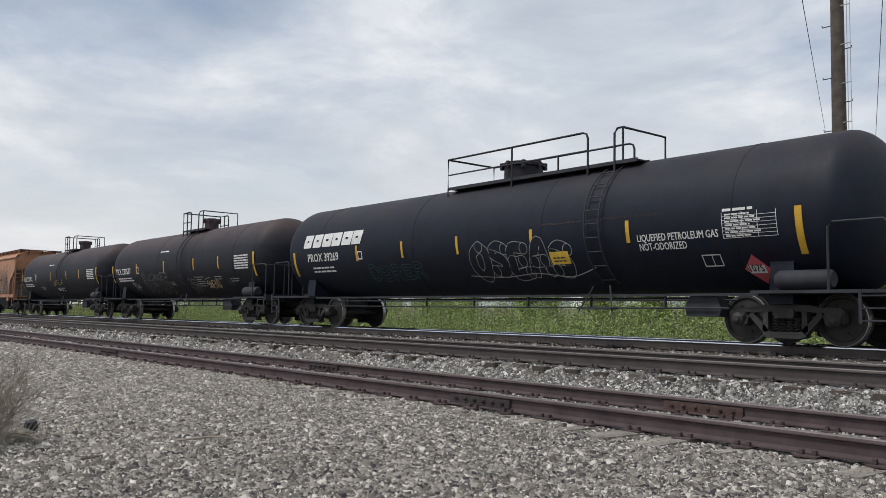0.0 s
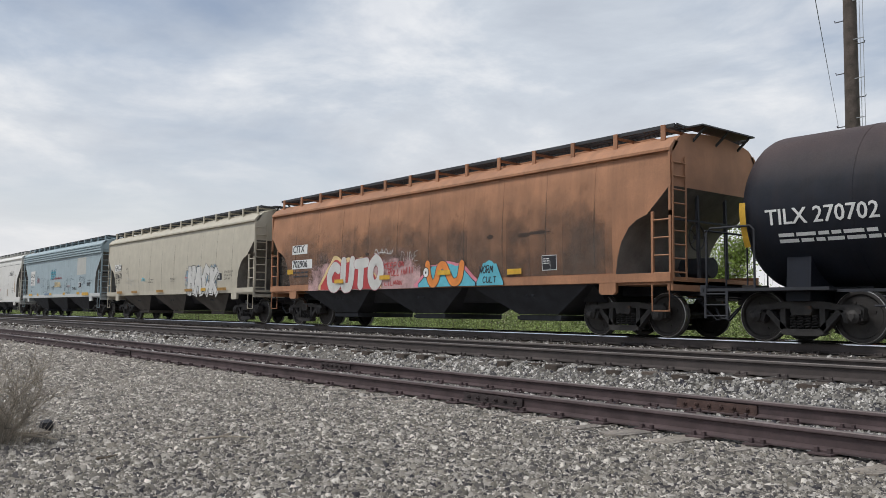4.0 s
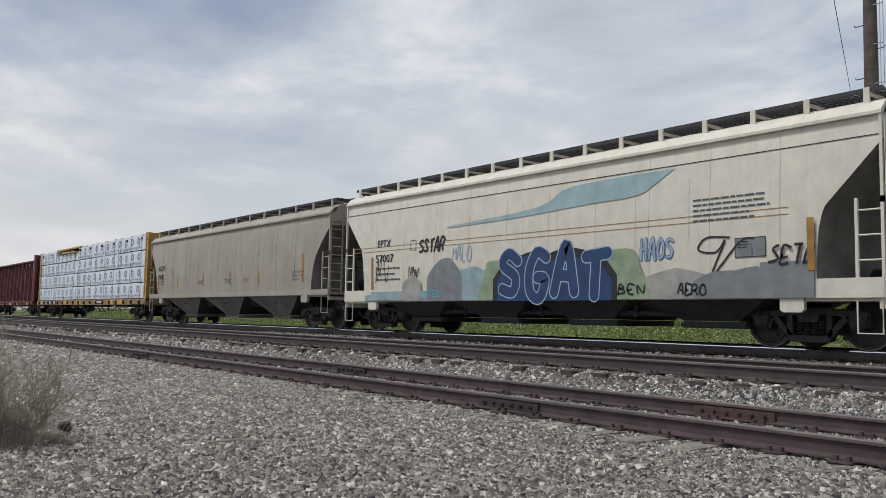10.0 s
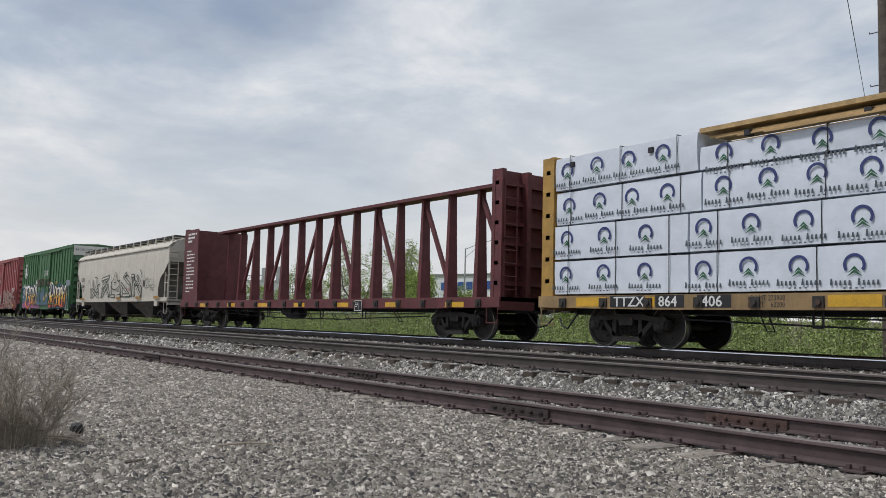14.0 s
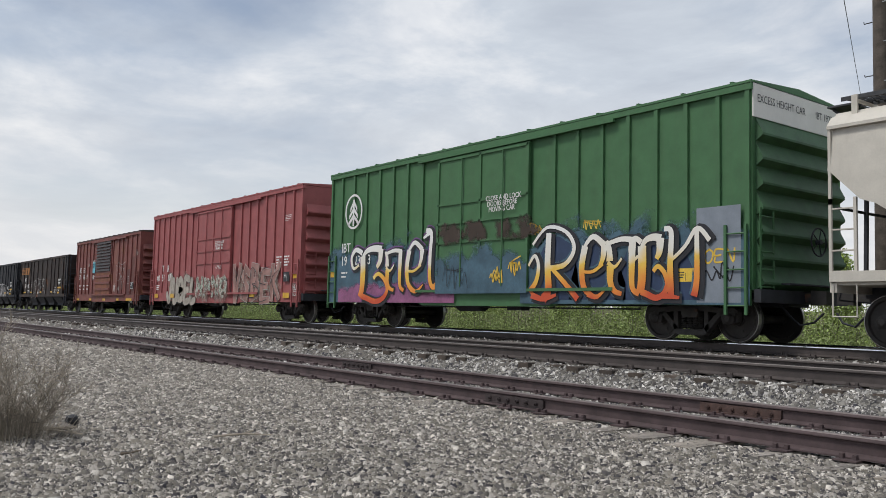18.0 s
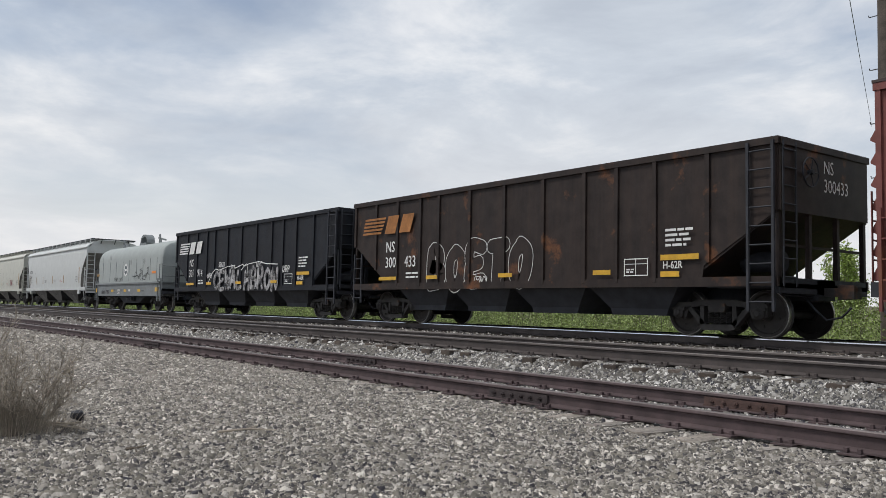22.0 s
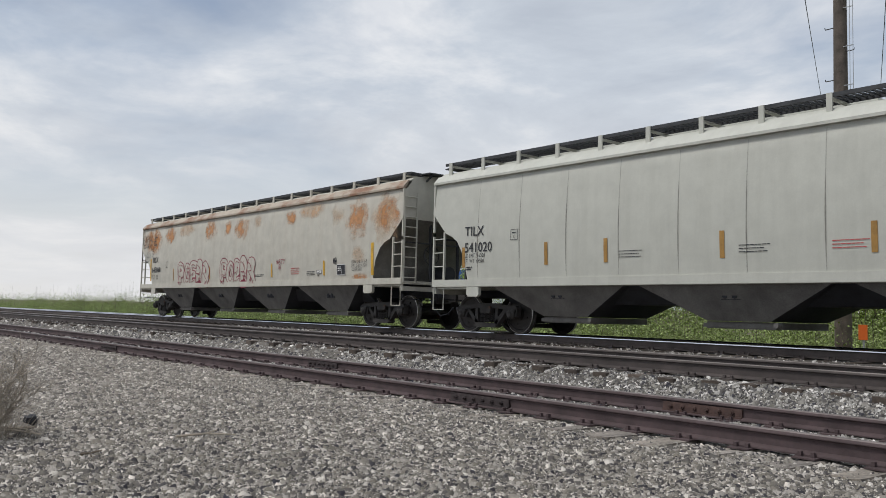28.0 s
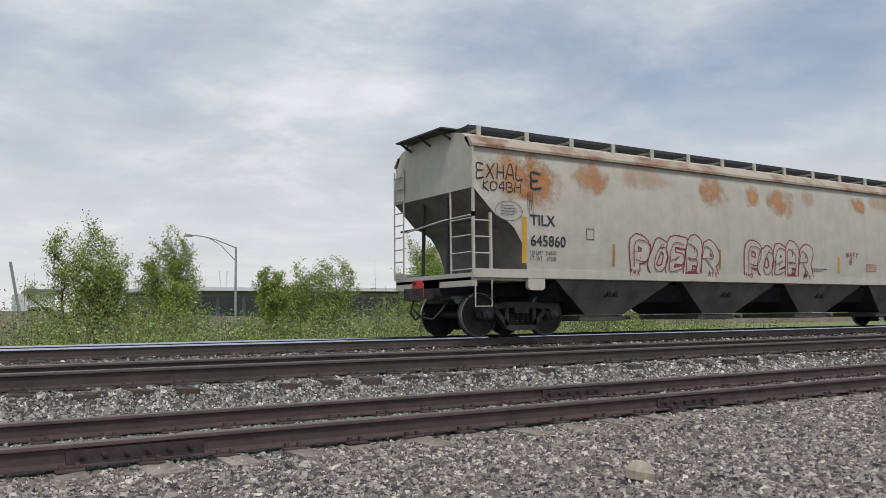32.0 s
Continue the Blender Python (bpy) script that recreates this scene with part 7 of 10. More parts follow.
    for rad, m, lift in ((0.13, P_BLACK, 0.022), (0.11, P_WHITE, 0.024), (0.03, P_BLACK, 0.026)):
        g = Geo()
        wide.put(g, [(0.56 + rad * math.cos(k * 0.449), 1.5 + rad * 1.1 * math.sin(k * 0.449)) for k in range(14)], [tuple(range(14))], lift)
        part("paint_dot", g, m, car)
    wide.patch(1.08, 1.42, 0.52, 0.12, YELLOW, "reflector", 0.04)
    cloud(wide, 2.56, 1.12, 0.98, 0.62, P_BLACK, 3, 6, 0.0125)
    cloud(wide, 2.58, 1.12, 0.94, 0.60, P_CYAN, 3, 6, 0.014, label="pale blue bubble with black writing")
    tag_words(wide, "WORM", 2.68, 1.42, 0.5, 0.17, P_BLACK, 0.026, seed=7, lift=0.018)
    tag_words(wide, "CULT", 2.8, 1.19, 0.5, 0.14, P_BLACK, 0.026, seed=6, lift=0.018)
    wide.patch(3.66, 1.36, 0.48, 0.13, YELLOW, "reflector", 0.012)
    stencil(side, 4.78, 1.42, 0.45, 0.34)
    for x, z, w in ((3.95, 2.2, 0.5), (4.35, 2.22, 0.8), (2.9, 2.22, 0.3), (-2.4, 2.05, 0.3)):
        side.patch(x, z, w, 0.14, RUST_WORN, "rust_patch", 0.006, "dark bare rust where the paint has flaked")

    car, side, L = covered_hopper("covered_hopper", "tan covered hopper with a silver and black graffiti piece", -77.85, -94.15, TAN, pocket_mat=POCKET_TAN)
    e = L / 2
    side.patch(-e + 1.17, 2.30, 0.92, 0.33, WHITE_A, "number_panel")
    hopper_marks(side, L, "GACX", "121672", x=-e + 1.22, size=0.26)
    wide = Side(car, lambda z: -1.60)
    for x in (1.9, 2.7, 3.5, 4.3):
        wide.patch(x, 1.10, 0.9, 1.15, HAZE_PALE, "paint_haze", 0.004)
    bubble_piece(wide, "HACK", 2.25, 1.14, 2.9, 1.02, MATS["spray_chrome"], P_BLACK, 0.022, 0.27, seed=1, shade_mat=MATS["spray_chrome"], label="silver block letters with a black outline", sharp=True, wide=0.72)
    stencil(side, 5.12, 1.58, 0.4, 0.3)
    for x in (1.7, 3.8, 7.0, 10.2, 13.4):
        side.patch(-e + x, 1.20, 0.8, 0.11, AMBER, "reflector", 0.085)
    wide.patch(3.68, 1.20, 0.46, 0.12, YELLOW, "reflector", 0.045)
    scrawl(side, -e + 2.9, 1.55, 1.2, 0.4, P_SILVER, 0.02, 9, 3)
    scrawl(side, -e + 5.0, 1.7, 0.5, 0.2, P_CYAN, 0.03, 7, 4)

    car, side, L = covered_hopper("covered_hopper", "pale blue covered hopper with scribbled tags and a pale repainted square", -95.3, -111.8, BLUEGREY, sill_mat=GREYWHITE, eave=3.80, peak=4.2, board=4.32, cut="angle", pocket_mat=UNDER, ridges=True, bulge=0.01)
    e = L / 2
    side.patch(-6.42, 1.90, 1.06, 0.92, WHITE_A, "number_panel")
    hopper_marks(side, L, "GACX", "63727", x=-6.37, zc=2.40, size=0.25)
    side.patch(3.84, 2.32, 1.63, 0.95, BUFF, "patch", label="pale repainted square")
    for x, w in ((-6.48, 0.87), (-4.48, 0.46), (-1.48, 0.47), (1.43, 0.46), (4.2, 0.5)):
        side.patch(x, 1.24, w, 0.13, YELLOW, "reflector", 0.088)
    side.patch(-e + 13.4, 1.17, 1.2, 0.16, YELLOW, "reflector", 0.088)
    for k in range(3):   # three small blue heads
        x = -1.6 + 0.37 * k
        g, rim = Geo(), Geo()
        for pts in ([(x, 2.72), (x + 0.06, 2.5), (x + 0.14, 2.25)], [(x + 0.34, 2.76), (x + 0.26, 2.5), (x + 0.14, 2.25)], [(x + 0.04, 2.55), (x + 0.17, 2.62), (x + 0.3, 2.55)], [(x + 0.05, 2.42), (x + 0.28, 2.42)], [(x + 0.1, 2.3), (x + 0.02, 2.2)], [(x + 0.2, 2.3), (x + 0.28, 2.2)]):
            round_line(side, rim, smooth_path(pts, 3), 0.09, 0.012)
            round_line(side, g, smooth_path(pts, 3), 0.05, 0.014)
        tagged(part("paint_outline", rim, P_NAVY, car), kind="stuff")
        part("paint_fill", g, P_CYAN, car, "small blue sprayed head")
    tag_words(side, "MAN", -4.75, 2.0, 0.55, 0.32, P_WINE, 0.03, seed=2, wob=0.1)
    tag_words(side, "PEUN", -3.85, 1.42, 2.1, 0.85, INK_GREY, 0.022, wob=0.05, seed=2)
    tag_words(side, "OHMY", -1.32, 1.56, 0.6, 0.22, P_BLACK, 0.018, seed=5)
    g = Geo()
    for pts in ([(1.32, 2.16), (1.45, 1.75), (1.62, 1.5), (1.45, 1.55), (1.85, 1.75)], [(1.72, 2.05), (2.1, 2.15), (2.1, 2.0), (1.75, 1.75), (2.2, 1.7), (2.3, 1.45), (1.8, 1.35)], [(2.62, 2.2), (2.66, 1.6), (2.7, 1.4), (2.45, 1.3), (2.3, 1.36), (2.05, 1.28)], [(2.75, 2.35), (2.78, 2.15), (3.25, 2.1)]):
        side.stroke(g, smooth_path(pts, 6), 0.028)
    part("spray_paint", g, INK_GREY, car, "large loose black scribble")
    tag_words(side, "CKRGONS", -0.75, 1.72, 1.35, 0.28, P_STRAW, 0.045, seed=6, wob=0.12, label="faint yellow tag")
    side.words("DO NOT HAMMER ON CAR", -1.02, 2.17, 0.13, RED_INK, 0.84, 0.006)
    side.words("CH-110-L01", 3.03, 1.5, 0.16, BLACK_INK, 0.75, 0.006)
    side.words("AIR THROUGH SILL", -2.64, 1.23, 0.13, P_BLUE, 0.66, 0.008, lift=0.09)
    tag_words(side, "YEON", 4.3, 1.75, 1.1, 0.45, P_BLACK, 0.018, wob=0.1, seed=5)
    stencil(side, -e + 12.5, 1.6, 0.5, 0.3)
    side.bars(-e + 14.0, 1.8, [0.7, 0.6], 0.06, BLACK_INK)


def build_hoppers_b():
    car, side, L = covered_hopper("covered_hopper", "white covered hopper with a deep white side sill", -112.6, -129.2, WHITE_A, sill_mat=WHITE_A, eave=3.80, peak=4.22, board=4.34, sill=0.92, cut="angle", skirt=True, posts=16, pockets=4, low=0.32, end_mat=CREAM)
    e = L / 2
    hopper_marks(side, L, "CCLX", "51071", x=-e + 1.4, zc=2.25)
    side.reflectors([-e + 1.3, -e + 3.3, -e + 6.65, -e + 9.85, -e + 12.9], 1.3, 0.46, AMBER, 0.1)
    side.patch(e - 1.6, 1.55, 0.1, 1.2, AMBER, "reflector")
    side.words("CAUTION: ASSURE AIR SUPPLY", -e + 10.2, 1.10, 0.085, BLACK_INK, 0.8, lift=0.09)
    side.words("IS CLEAN PRIOR TO CONNECTION", -e + 10.2, 1.00, 0.085, BLACK_INK, 0.8, lift=0.09)
    side.words("AC", -e + 9.5, 0.95, 0.09, BLACK_INK, 0.8, lift=0.09)
    side.words("NOTE: CAR HAS FOUR COMPARTMENTS", -e + 7.65, 1.36, 0.1, BLACK_INK, 0.62)
    side.bars(e - 3.3, 2.95, [1.3, 1.2, 1.3, 1.1], 0.03, BLACK_INK, 0.08)
    side.patch(-e, 3.44, L, 0.018, BLACK_INK, "seam_line", 0.006)
    side.bars(-e + 1.4, 1.08, [1.25, 1.05], 0.09, P_BLUE, 0.14, lift=0.09)
    for k in (3.6, 5.2, 7.4):
        side.bars(-e + k, 1.10, [0.8, 0.7], 0.03, BLACK_INK, 0.06, lift=0.09)

    car, side, L = covered_hopper("covered_hopper", "cream covered hopper with a faded blue mural and dark blue graffiti", -130.3, -146.6, CREAM, sill_mat=CREAM, eave=3.84, peak=4.25, board=4.37, sill=0.92, cut="angle", skirt=True, posts=16, pockets=4, low=0.32, pocket_mat=UNDER)
    e = L / 2
    side.words("EPTX", -6.30, 2.45, 0.21, BLACK_INK, 1.0, 0.012)
    side.words("57007", -6.38, 2.0, 0.23, BLACK_INK, 1.15, 0.012)
    side.bars(-6.35, 1.80, [1.2, 1.0, 1.2], 0.045, INK_GREY, 0.16)
    scrawl(side, -4.75, 1.45, 0.6, 0.4, P_BLACK, 0.022, 9, 31)
    scrawl(side, -6.4, 1.25, 0.8, 0.95, P_BLACK, 0.02, 6, 33)
    side.patch(-6.62, 1.22, 0.1, 0.95, AMBER, "reflector", 0.012)
    side.outline(-4.65, 2.28, 0.26, 0.28, 0.015, BLACK_INK)
    wide = Side(car, lambda z: -1.62)
    MURAL_GREEN = mat("faded_green_mural", (0.26, 0.33, 0.22), 0.7, var=0.2)
    for x, z, w, h, m, b, f in ((-5.0, 0.88, 0.9, 0.85, MURAL_GREY, 2, 0.6), (-3.85, 0.88, 1.5, 1.15, MURAL_DARK, 3, 0.7), (-3.0, 0.88, 2.2, 0.95, MURAL_BLUE, 3, 0.3), (-1.7, 0.88, 1.2, 1.1, MURAL_GREEN, 2, 0.0),
                                (2.1, 0.88, 1.5, 1.15, MURAL_GREEN, 2, 0.0), (3.2, 0.88, 2.0, 0.62, MURAL_GREY, 4, 0.9), (4.6, 0.88, 1.8, 0.6, MURAL_DARK, 4, 0.9), (6.0, 0.88, 1.0, 1.15, MURAL_DARK, 1, 1.0), (-6.9, 0.9, 2.6, 0.26, MURAL_BLUE, 3, 1.0)):
        cloud(wide, x, z, w, h, m, b, 3, 0.004 + 0.0006 * (abs(x) % 3), "faded_mural", "faded painted skyline", f)
    wide.patch(-6.6, 0.93, 9.0, 0.22, MURAL_BLUE, "faded_mural", 0.002, "faded blue painted band")
    cloud(wide, -1.15, 0.86, 3.9, 1.28, P_BLACK, 4, 5, 0.008, "paint_shadow", "", 0.5)
    cloud(wide, -1.0, 0.86, 3.6, 1.12, DEEP_BLUE, 4, 5, 0.009, "paint_patch", "dark blue sprayed field", 0.5)
    bubble_piece(wide, "SGAT", -1.0, 0.84, 3.6, 1.25, DEEP_BLUE, HAZE_LINE, 0.028, 0.2, seed=2, label="dark blue letters outlined in pale blue", wide=0.74)
    tag_words(side, "SSTAR", -4.27, 2.2, 1.15, 0.34, P_BLACK, 0.065, seed=1, wob=0.09, slant=0.2)
    tag_words(side, "HALO", -2.8, 1.9, 0.8, 0.4, HAZE_LINE, 0.03, seed=8, wob=0.12)
    g = Geo()   # long pale blue swoosh
    low = [(-3.04, 2.79), (-1.2, 2.82), (0.1, 2.86), (1.9, 2.95), (3.0, 2.98), (3.45, 3.05)]
    high = [(-3.04, 2.83), (-1.2, 2.92), (0.07, 3.0), (0.7, 3.12), (1.45, 3.4), (4.16, 3.46)]
    low, high = smooth_path(low, 4), smooth_path(high, 4)
    side.put(g, low + high, [(i, i + 1, len(low) + i + 1, len(low) + i) for i in range(len(low) - 1)], 0.014)
    part("faded_mural", g, mat("faded_blue_paint", (0.30, 0.42, 0.46), 0.7, var=0.15, streak=0.4, dirt=(0.5, 0.48, 0.42)), car, "faded pale blue painted swoosh")
    g = Geo()
    side.stroke(g, smooth_path([(5.4, 2.0), (4.9, 2.02), (4.72, 1.8), (5.1, 1.74), (5.3, 1.95), (5.0, 1.3), (5.6, 1.9), (5.9, 1.95)], 6), 0.035)
    part("spray_paint", g, P_BLACK, car, "looped black tag")
    tag_words(wide, "SETO", 6.15, 1.45, 0.85, 0.34, P_BLACK, 0.05, seed=5, wob=0.16, slant=0.3)
    bubble_piece(side, "HAOS", 3.3, 1.62, 0.85, 0.5, HAZE_LINE, P_BLUE, 0.012, 0.09, seed=3, label="pale blue tag")
    tag_words(wide, "BEN", 2.75, 0.98, 0.75, 0.2, P_BLACK, 0.04, seed=3, wob=0.14)
    tag_words(wide, "AERO", 4.25, 0.96, 0.65, 0.2, P_BLACK, 0.04, seed=4, wob=0.16)
    tag_words(wide, "STEN", -4.0, 0.98, 0.8, 0.16, P_CYAN, 0.03, seed=4)
    stencil(side, 5.5, 1.62, 0.62, 0.36, MURAL_DARK)
    side.bars(4.6, 2.74, [1.5, 1.5, 1.6, 1.2, 1.3], 0.035, INK_GREY, 0.1)
    for z in (2.33, 2.45):
        side.patch(-e + 0.6, z, L - 2.2, 0.014, AMBER, "rust_line", 0.006, "thin brown stain along a seam")
    for x in (-0.15, 0.95, 3.2, 4.5):
        side.patch(x, 1.9, 0.02, 1.3, SEAM, "weld_seam", 0.005)
    side.patch(6.9, 1.34, 0.13, 0.9, AMBER, "reflector", 0.05)
    side.patch(-e, 3.5, L, 0.018, BLACK_INK, "seam_line", 0.006)

    car, side, L = covered_hopper("covered_hopper", "brown-grey dusty covered hopper", -147.6, -164.4, DUSTY, eave=3.72, cut="round", pocket_mat=POCKET_GREY)
    e = L / 2
    hopper_marks(side, L, "AGPX", "19085", refl=(0.075, 0.22, 0.39, 0.55, 0.70), x=-e + 1.25)
    side.patch(e - 1.75, 1.55, 0.12, 0.95, AMBER, "reflector")
    for i in range(9):
        side.patch(-e + 1.9 + i * 1.55, 1.3, 0.05, 2.4, GRIME, "seam_grime", 0.005)


def pack(car, side_y, x, z, w, h, d, style, seed):
    """A wrapped bundle of boards with straps and printed marks."""
    r = random.Random(seed)
    p = Geo()
    b = 0.015
    n = 6
    rings = []
    for i in range(n + 1):
        xx = x + w * i / n
        j = [r.uniform(-b, b) for _ in range(8)]
        rings.append([(xx, side_y + j[0], z + 0.02), (xx, side_y - 0.01 + j[1], z + h * 0.33), (xx, side_y - 0.01 + j[2], z + h * 0.66), (xx, side_y + j[3], z + h - 0.02 + j[4] * 0.5),
                      (xx, side_y + d * 0.5, z + h + j[5] * 0.4), (xx, side_y + d, z + h), (xx, side_y + d, z + 0.02)])
    p.loft(rings)
    ob = part("lumber_pack", p, WRAP, car, "bundle of boards in white printed wrap", smooth=40)
    for k in (0.12, 0.5, 0.88) if w > 2 else (0.3, 0.7):
        g = Geo()
        g.box(x + w * k - 0.008, x + w * k + 0.008, side_y - 0.035, side_y - 0.028, z, z + h)
        g.box(x + w * k - 0.008, x + w * k + 0.008, side_y - 0.03, side_y + d * 0.5, z + h - 0.004, z + h + 0.012)
        part("strap", g, P_BLACK, ob)
    n = max(1, int(w / 0.95))
    ring_, tree, word = Geo(), Geo(), Geo()
    off = r.uniform(0.1, 0.5)
    for i in range(n):
        cx = x + off + (w - 0.3) * (i + 0.2) / n
        if cx > x + w - 0.45:
            continue
        cz = z + h * 0.58 + r.uniform(-0.03, 0.03)
        R = 0.19
        y = side_y - 0.034
        arc = [(cx + R * math.cos(t), y, cz + R * math.sin(t)) for t in np.linspace(-0.6, math.pi + 0.6, 15)]
        arc2 = [(cx + R * 0.72 * math.cos(t), y, cz + R * 0.72 * math.sin(t)) for t in np.linspace(-0.6, math.pi + 0.6, 15)]
        ring_.add(arc + arc2, [(k, k + 1, 16 + k, 15 + k) for k in range(14)])
        for k in range(2):
            zz = cz - 0.12 - k * 0.06 + 0.04
            tree.add([(cx - 0.11 - 0.03 * k, y - 0.001, zz - 0.06), (cx, y - 0.001, zz + 0.06), (cx + 0.11 + 0.03 * k, y - 0.001, zz - 0.06), (cx, y - 0.001, zz + 0.01)], [(0, 1, 3), (1, 2, 3)])
        for k in range(11):
            if k == 5:
                continue
            tall = 0.115 if k in (0, 6) else 0.082
            x0 = cx - 0.42 + k * 0.078
            word.add([(x0, y, cz - 0.34), (x0 + 0.046, y, cz - 0.34), (x0 + 0.04, y, cz - 0.34 + tall), (x0 + 0.012, y, cz - 0.34 + tall)], [(0, 1, 2, 3)])
        for k in range(4):
            x0 = cx - 0.19 + k * 0.1
            word.add([(x0, y, cz - 0.40), (x0 + 0.04, y, cz - 0.40), (x0 + 0.04, y, cz - 0.375), (x0, y, cz - 0.375)], [(0, 1, 2, 3)])
    if ring_.v:
        tagged(part("printed_ring", ring_, NAVY, ob), kind="stuff")
        tagged(part("printed_tree", tree, PINE, ob), kind="stuff")
        tagged(part("printed_name", word, INK_GREY, ob, "maker's name as plain blocks"), kind="stuff")


def build_lumber():
    car, side, L = centerbeam("centerbeam_flatcar", "yellow centerbeam flatcar stacked with white-wrapped lumber", -165.25, -187.4, SIGNAL_YELLOW, DECK_TAN)
    e = L / 2
    y = -1.42
    r = random.Random(4)
    rows = [(1.12, 0.79), (1.92, 0.79), (2.72, 0.79), (3.52, 0.79)]
    breaks = [-e + 0.45, -e + 4.3, -e + 9.6, -e + 13.0, -e + 17.4, e - 0.45]
    for ri, (z, h) in enumerate(rows):
        offs = [0] + [r.uniform(-0.25, 0.25) for _ in range(4)] + [0]
        for i in range(5):
            x0, x1 = breaks[i] + offs[i], breaks[i + 1] + offs[i + 1]
            hh = h * (0.62 if ri == 3 and i == 1 else 1)
            pack(car, y + r.uniform(-0.02, 0.03), x0 + 0.02, z, x1 - x0 - 0.04, hh, 1.15, 0, ri * 10 + i)
    for k in range(7):
        g = Geo()
        x0 = -e + 4.5 + r.uniform(0, 1.5)
        g.box(x0, x0 + r.uniform(2.5, 4.0), y - 0.1 + 0.03 * k, y + 0.03 * k + 0.04, 4.03 + 0.022 * k, 4.055 + 0.022 * k)
        part("loose_board", g, LUMBER, car, "bare board sticking out of torn wrap")
    g = Geo()
    g.box(-e + 4.4, -e + 10.2, y + 0.0, y + 1.0, 4.27, 4.36)
    part("top_board", g, LUMBER, car)
    side.words("TTZX", -e + 2.3, 0.86, 0.21, WHITE_INK, 1.1, 0.01, lift=0.03)
    side.words("864", -e + 3.48, 0.86, 0.21, WHITE_INK, 1.05, 0.012, lift=0.03)
    side.words("406", -e + 4.5, 0.86, 0.21, WHITE_INK, 1.05, 0.012, lift=0.03)
    for a, b in ((2.2, 3.12), (3.4, 4.1), (4.4, 5.15)):
        side.patch(-e + a, 0.84, b - a, 0.25, P_BLACK, "number_panel", 0.024)
    side.patch(-e + 3.14, 0.86, 0.24, 0.2, YELLOW, "reflector", 0.024)
    side.words("LD LMT 223800", -e + 5.5, 0.97, 0.1, BLACK_INK, 0.8, lift=0.03)
    side.words("LT WT    62200", -e + 5.5, 0.85, 0.1, BLACK_INK, 0.8, lift=0.03)
    for x in (1.2, 7.0, 10.0, 16.2, 17.8):
        side.patch(-e + x, 0.86, 0.9, 0.2, YELLOW, "reflector", 0.026)
    stencil(Side(car, lambda z: -1.53), -e + 17.3, 0.70, 0.42, 0.32)
    side.patch(-e + 14.0, 0.86, 1.2, 0.2, P_BLACK, "number_panel", 0.026)
    side.bars(-e + 14.1, 0.92, [1.0], 0.1, WHITE_INK, lift=0.03)
    for x in np.linspace(-e + 1.0, e - 1.0, 10):
        g = Geo()
        g.box(x - 0.06, x + 0.06, y - 0.06, y + 0.1, 4.05, 4.16)
        part("corner_guard", g, P_BLACK, car)

    car, side, L = centerbeam("centerbeam_flatcar", "empty maroon centerbeam flatcar with open bracing", -188.8, -210.9, MAROON, MAROON)
    e = L / 2
    g = Geo()
    g.slab([(-e + 0.35, 1.1), (-e + 1.9, 1.1), (-e + 1.7, 4.3), (-e + 0.35, 4.3)], -1.47, -1.43)
    p = part("side_panel", g, MAROON, car, "solid end panel with loading notes")
    s2 = Side(car, lambda z: -1.475)
    s2.bars(-e + 0.55, 4.05, [1.0, 0.8, 0.6], 0.09, WHITE_INK, 0.16)
    for k in range(13):
        s2.bars(-e + 0.5, 3.3 - k * 0.15, [0.9 if k % 4 else 0.5], 0.055, WHITE_INK)
    for x in np.linspace(-e + 2.4, e - 2.2, 7):
        side.patch(x, 0.84, 0.8, 0.14, YELLOW, "reflector", 0.026)
    stencil(Side(car, lambda z: -1.53), e - 6.8, 0.72, 0.42, 0.32)


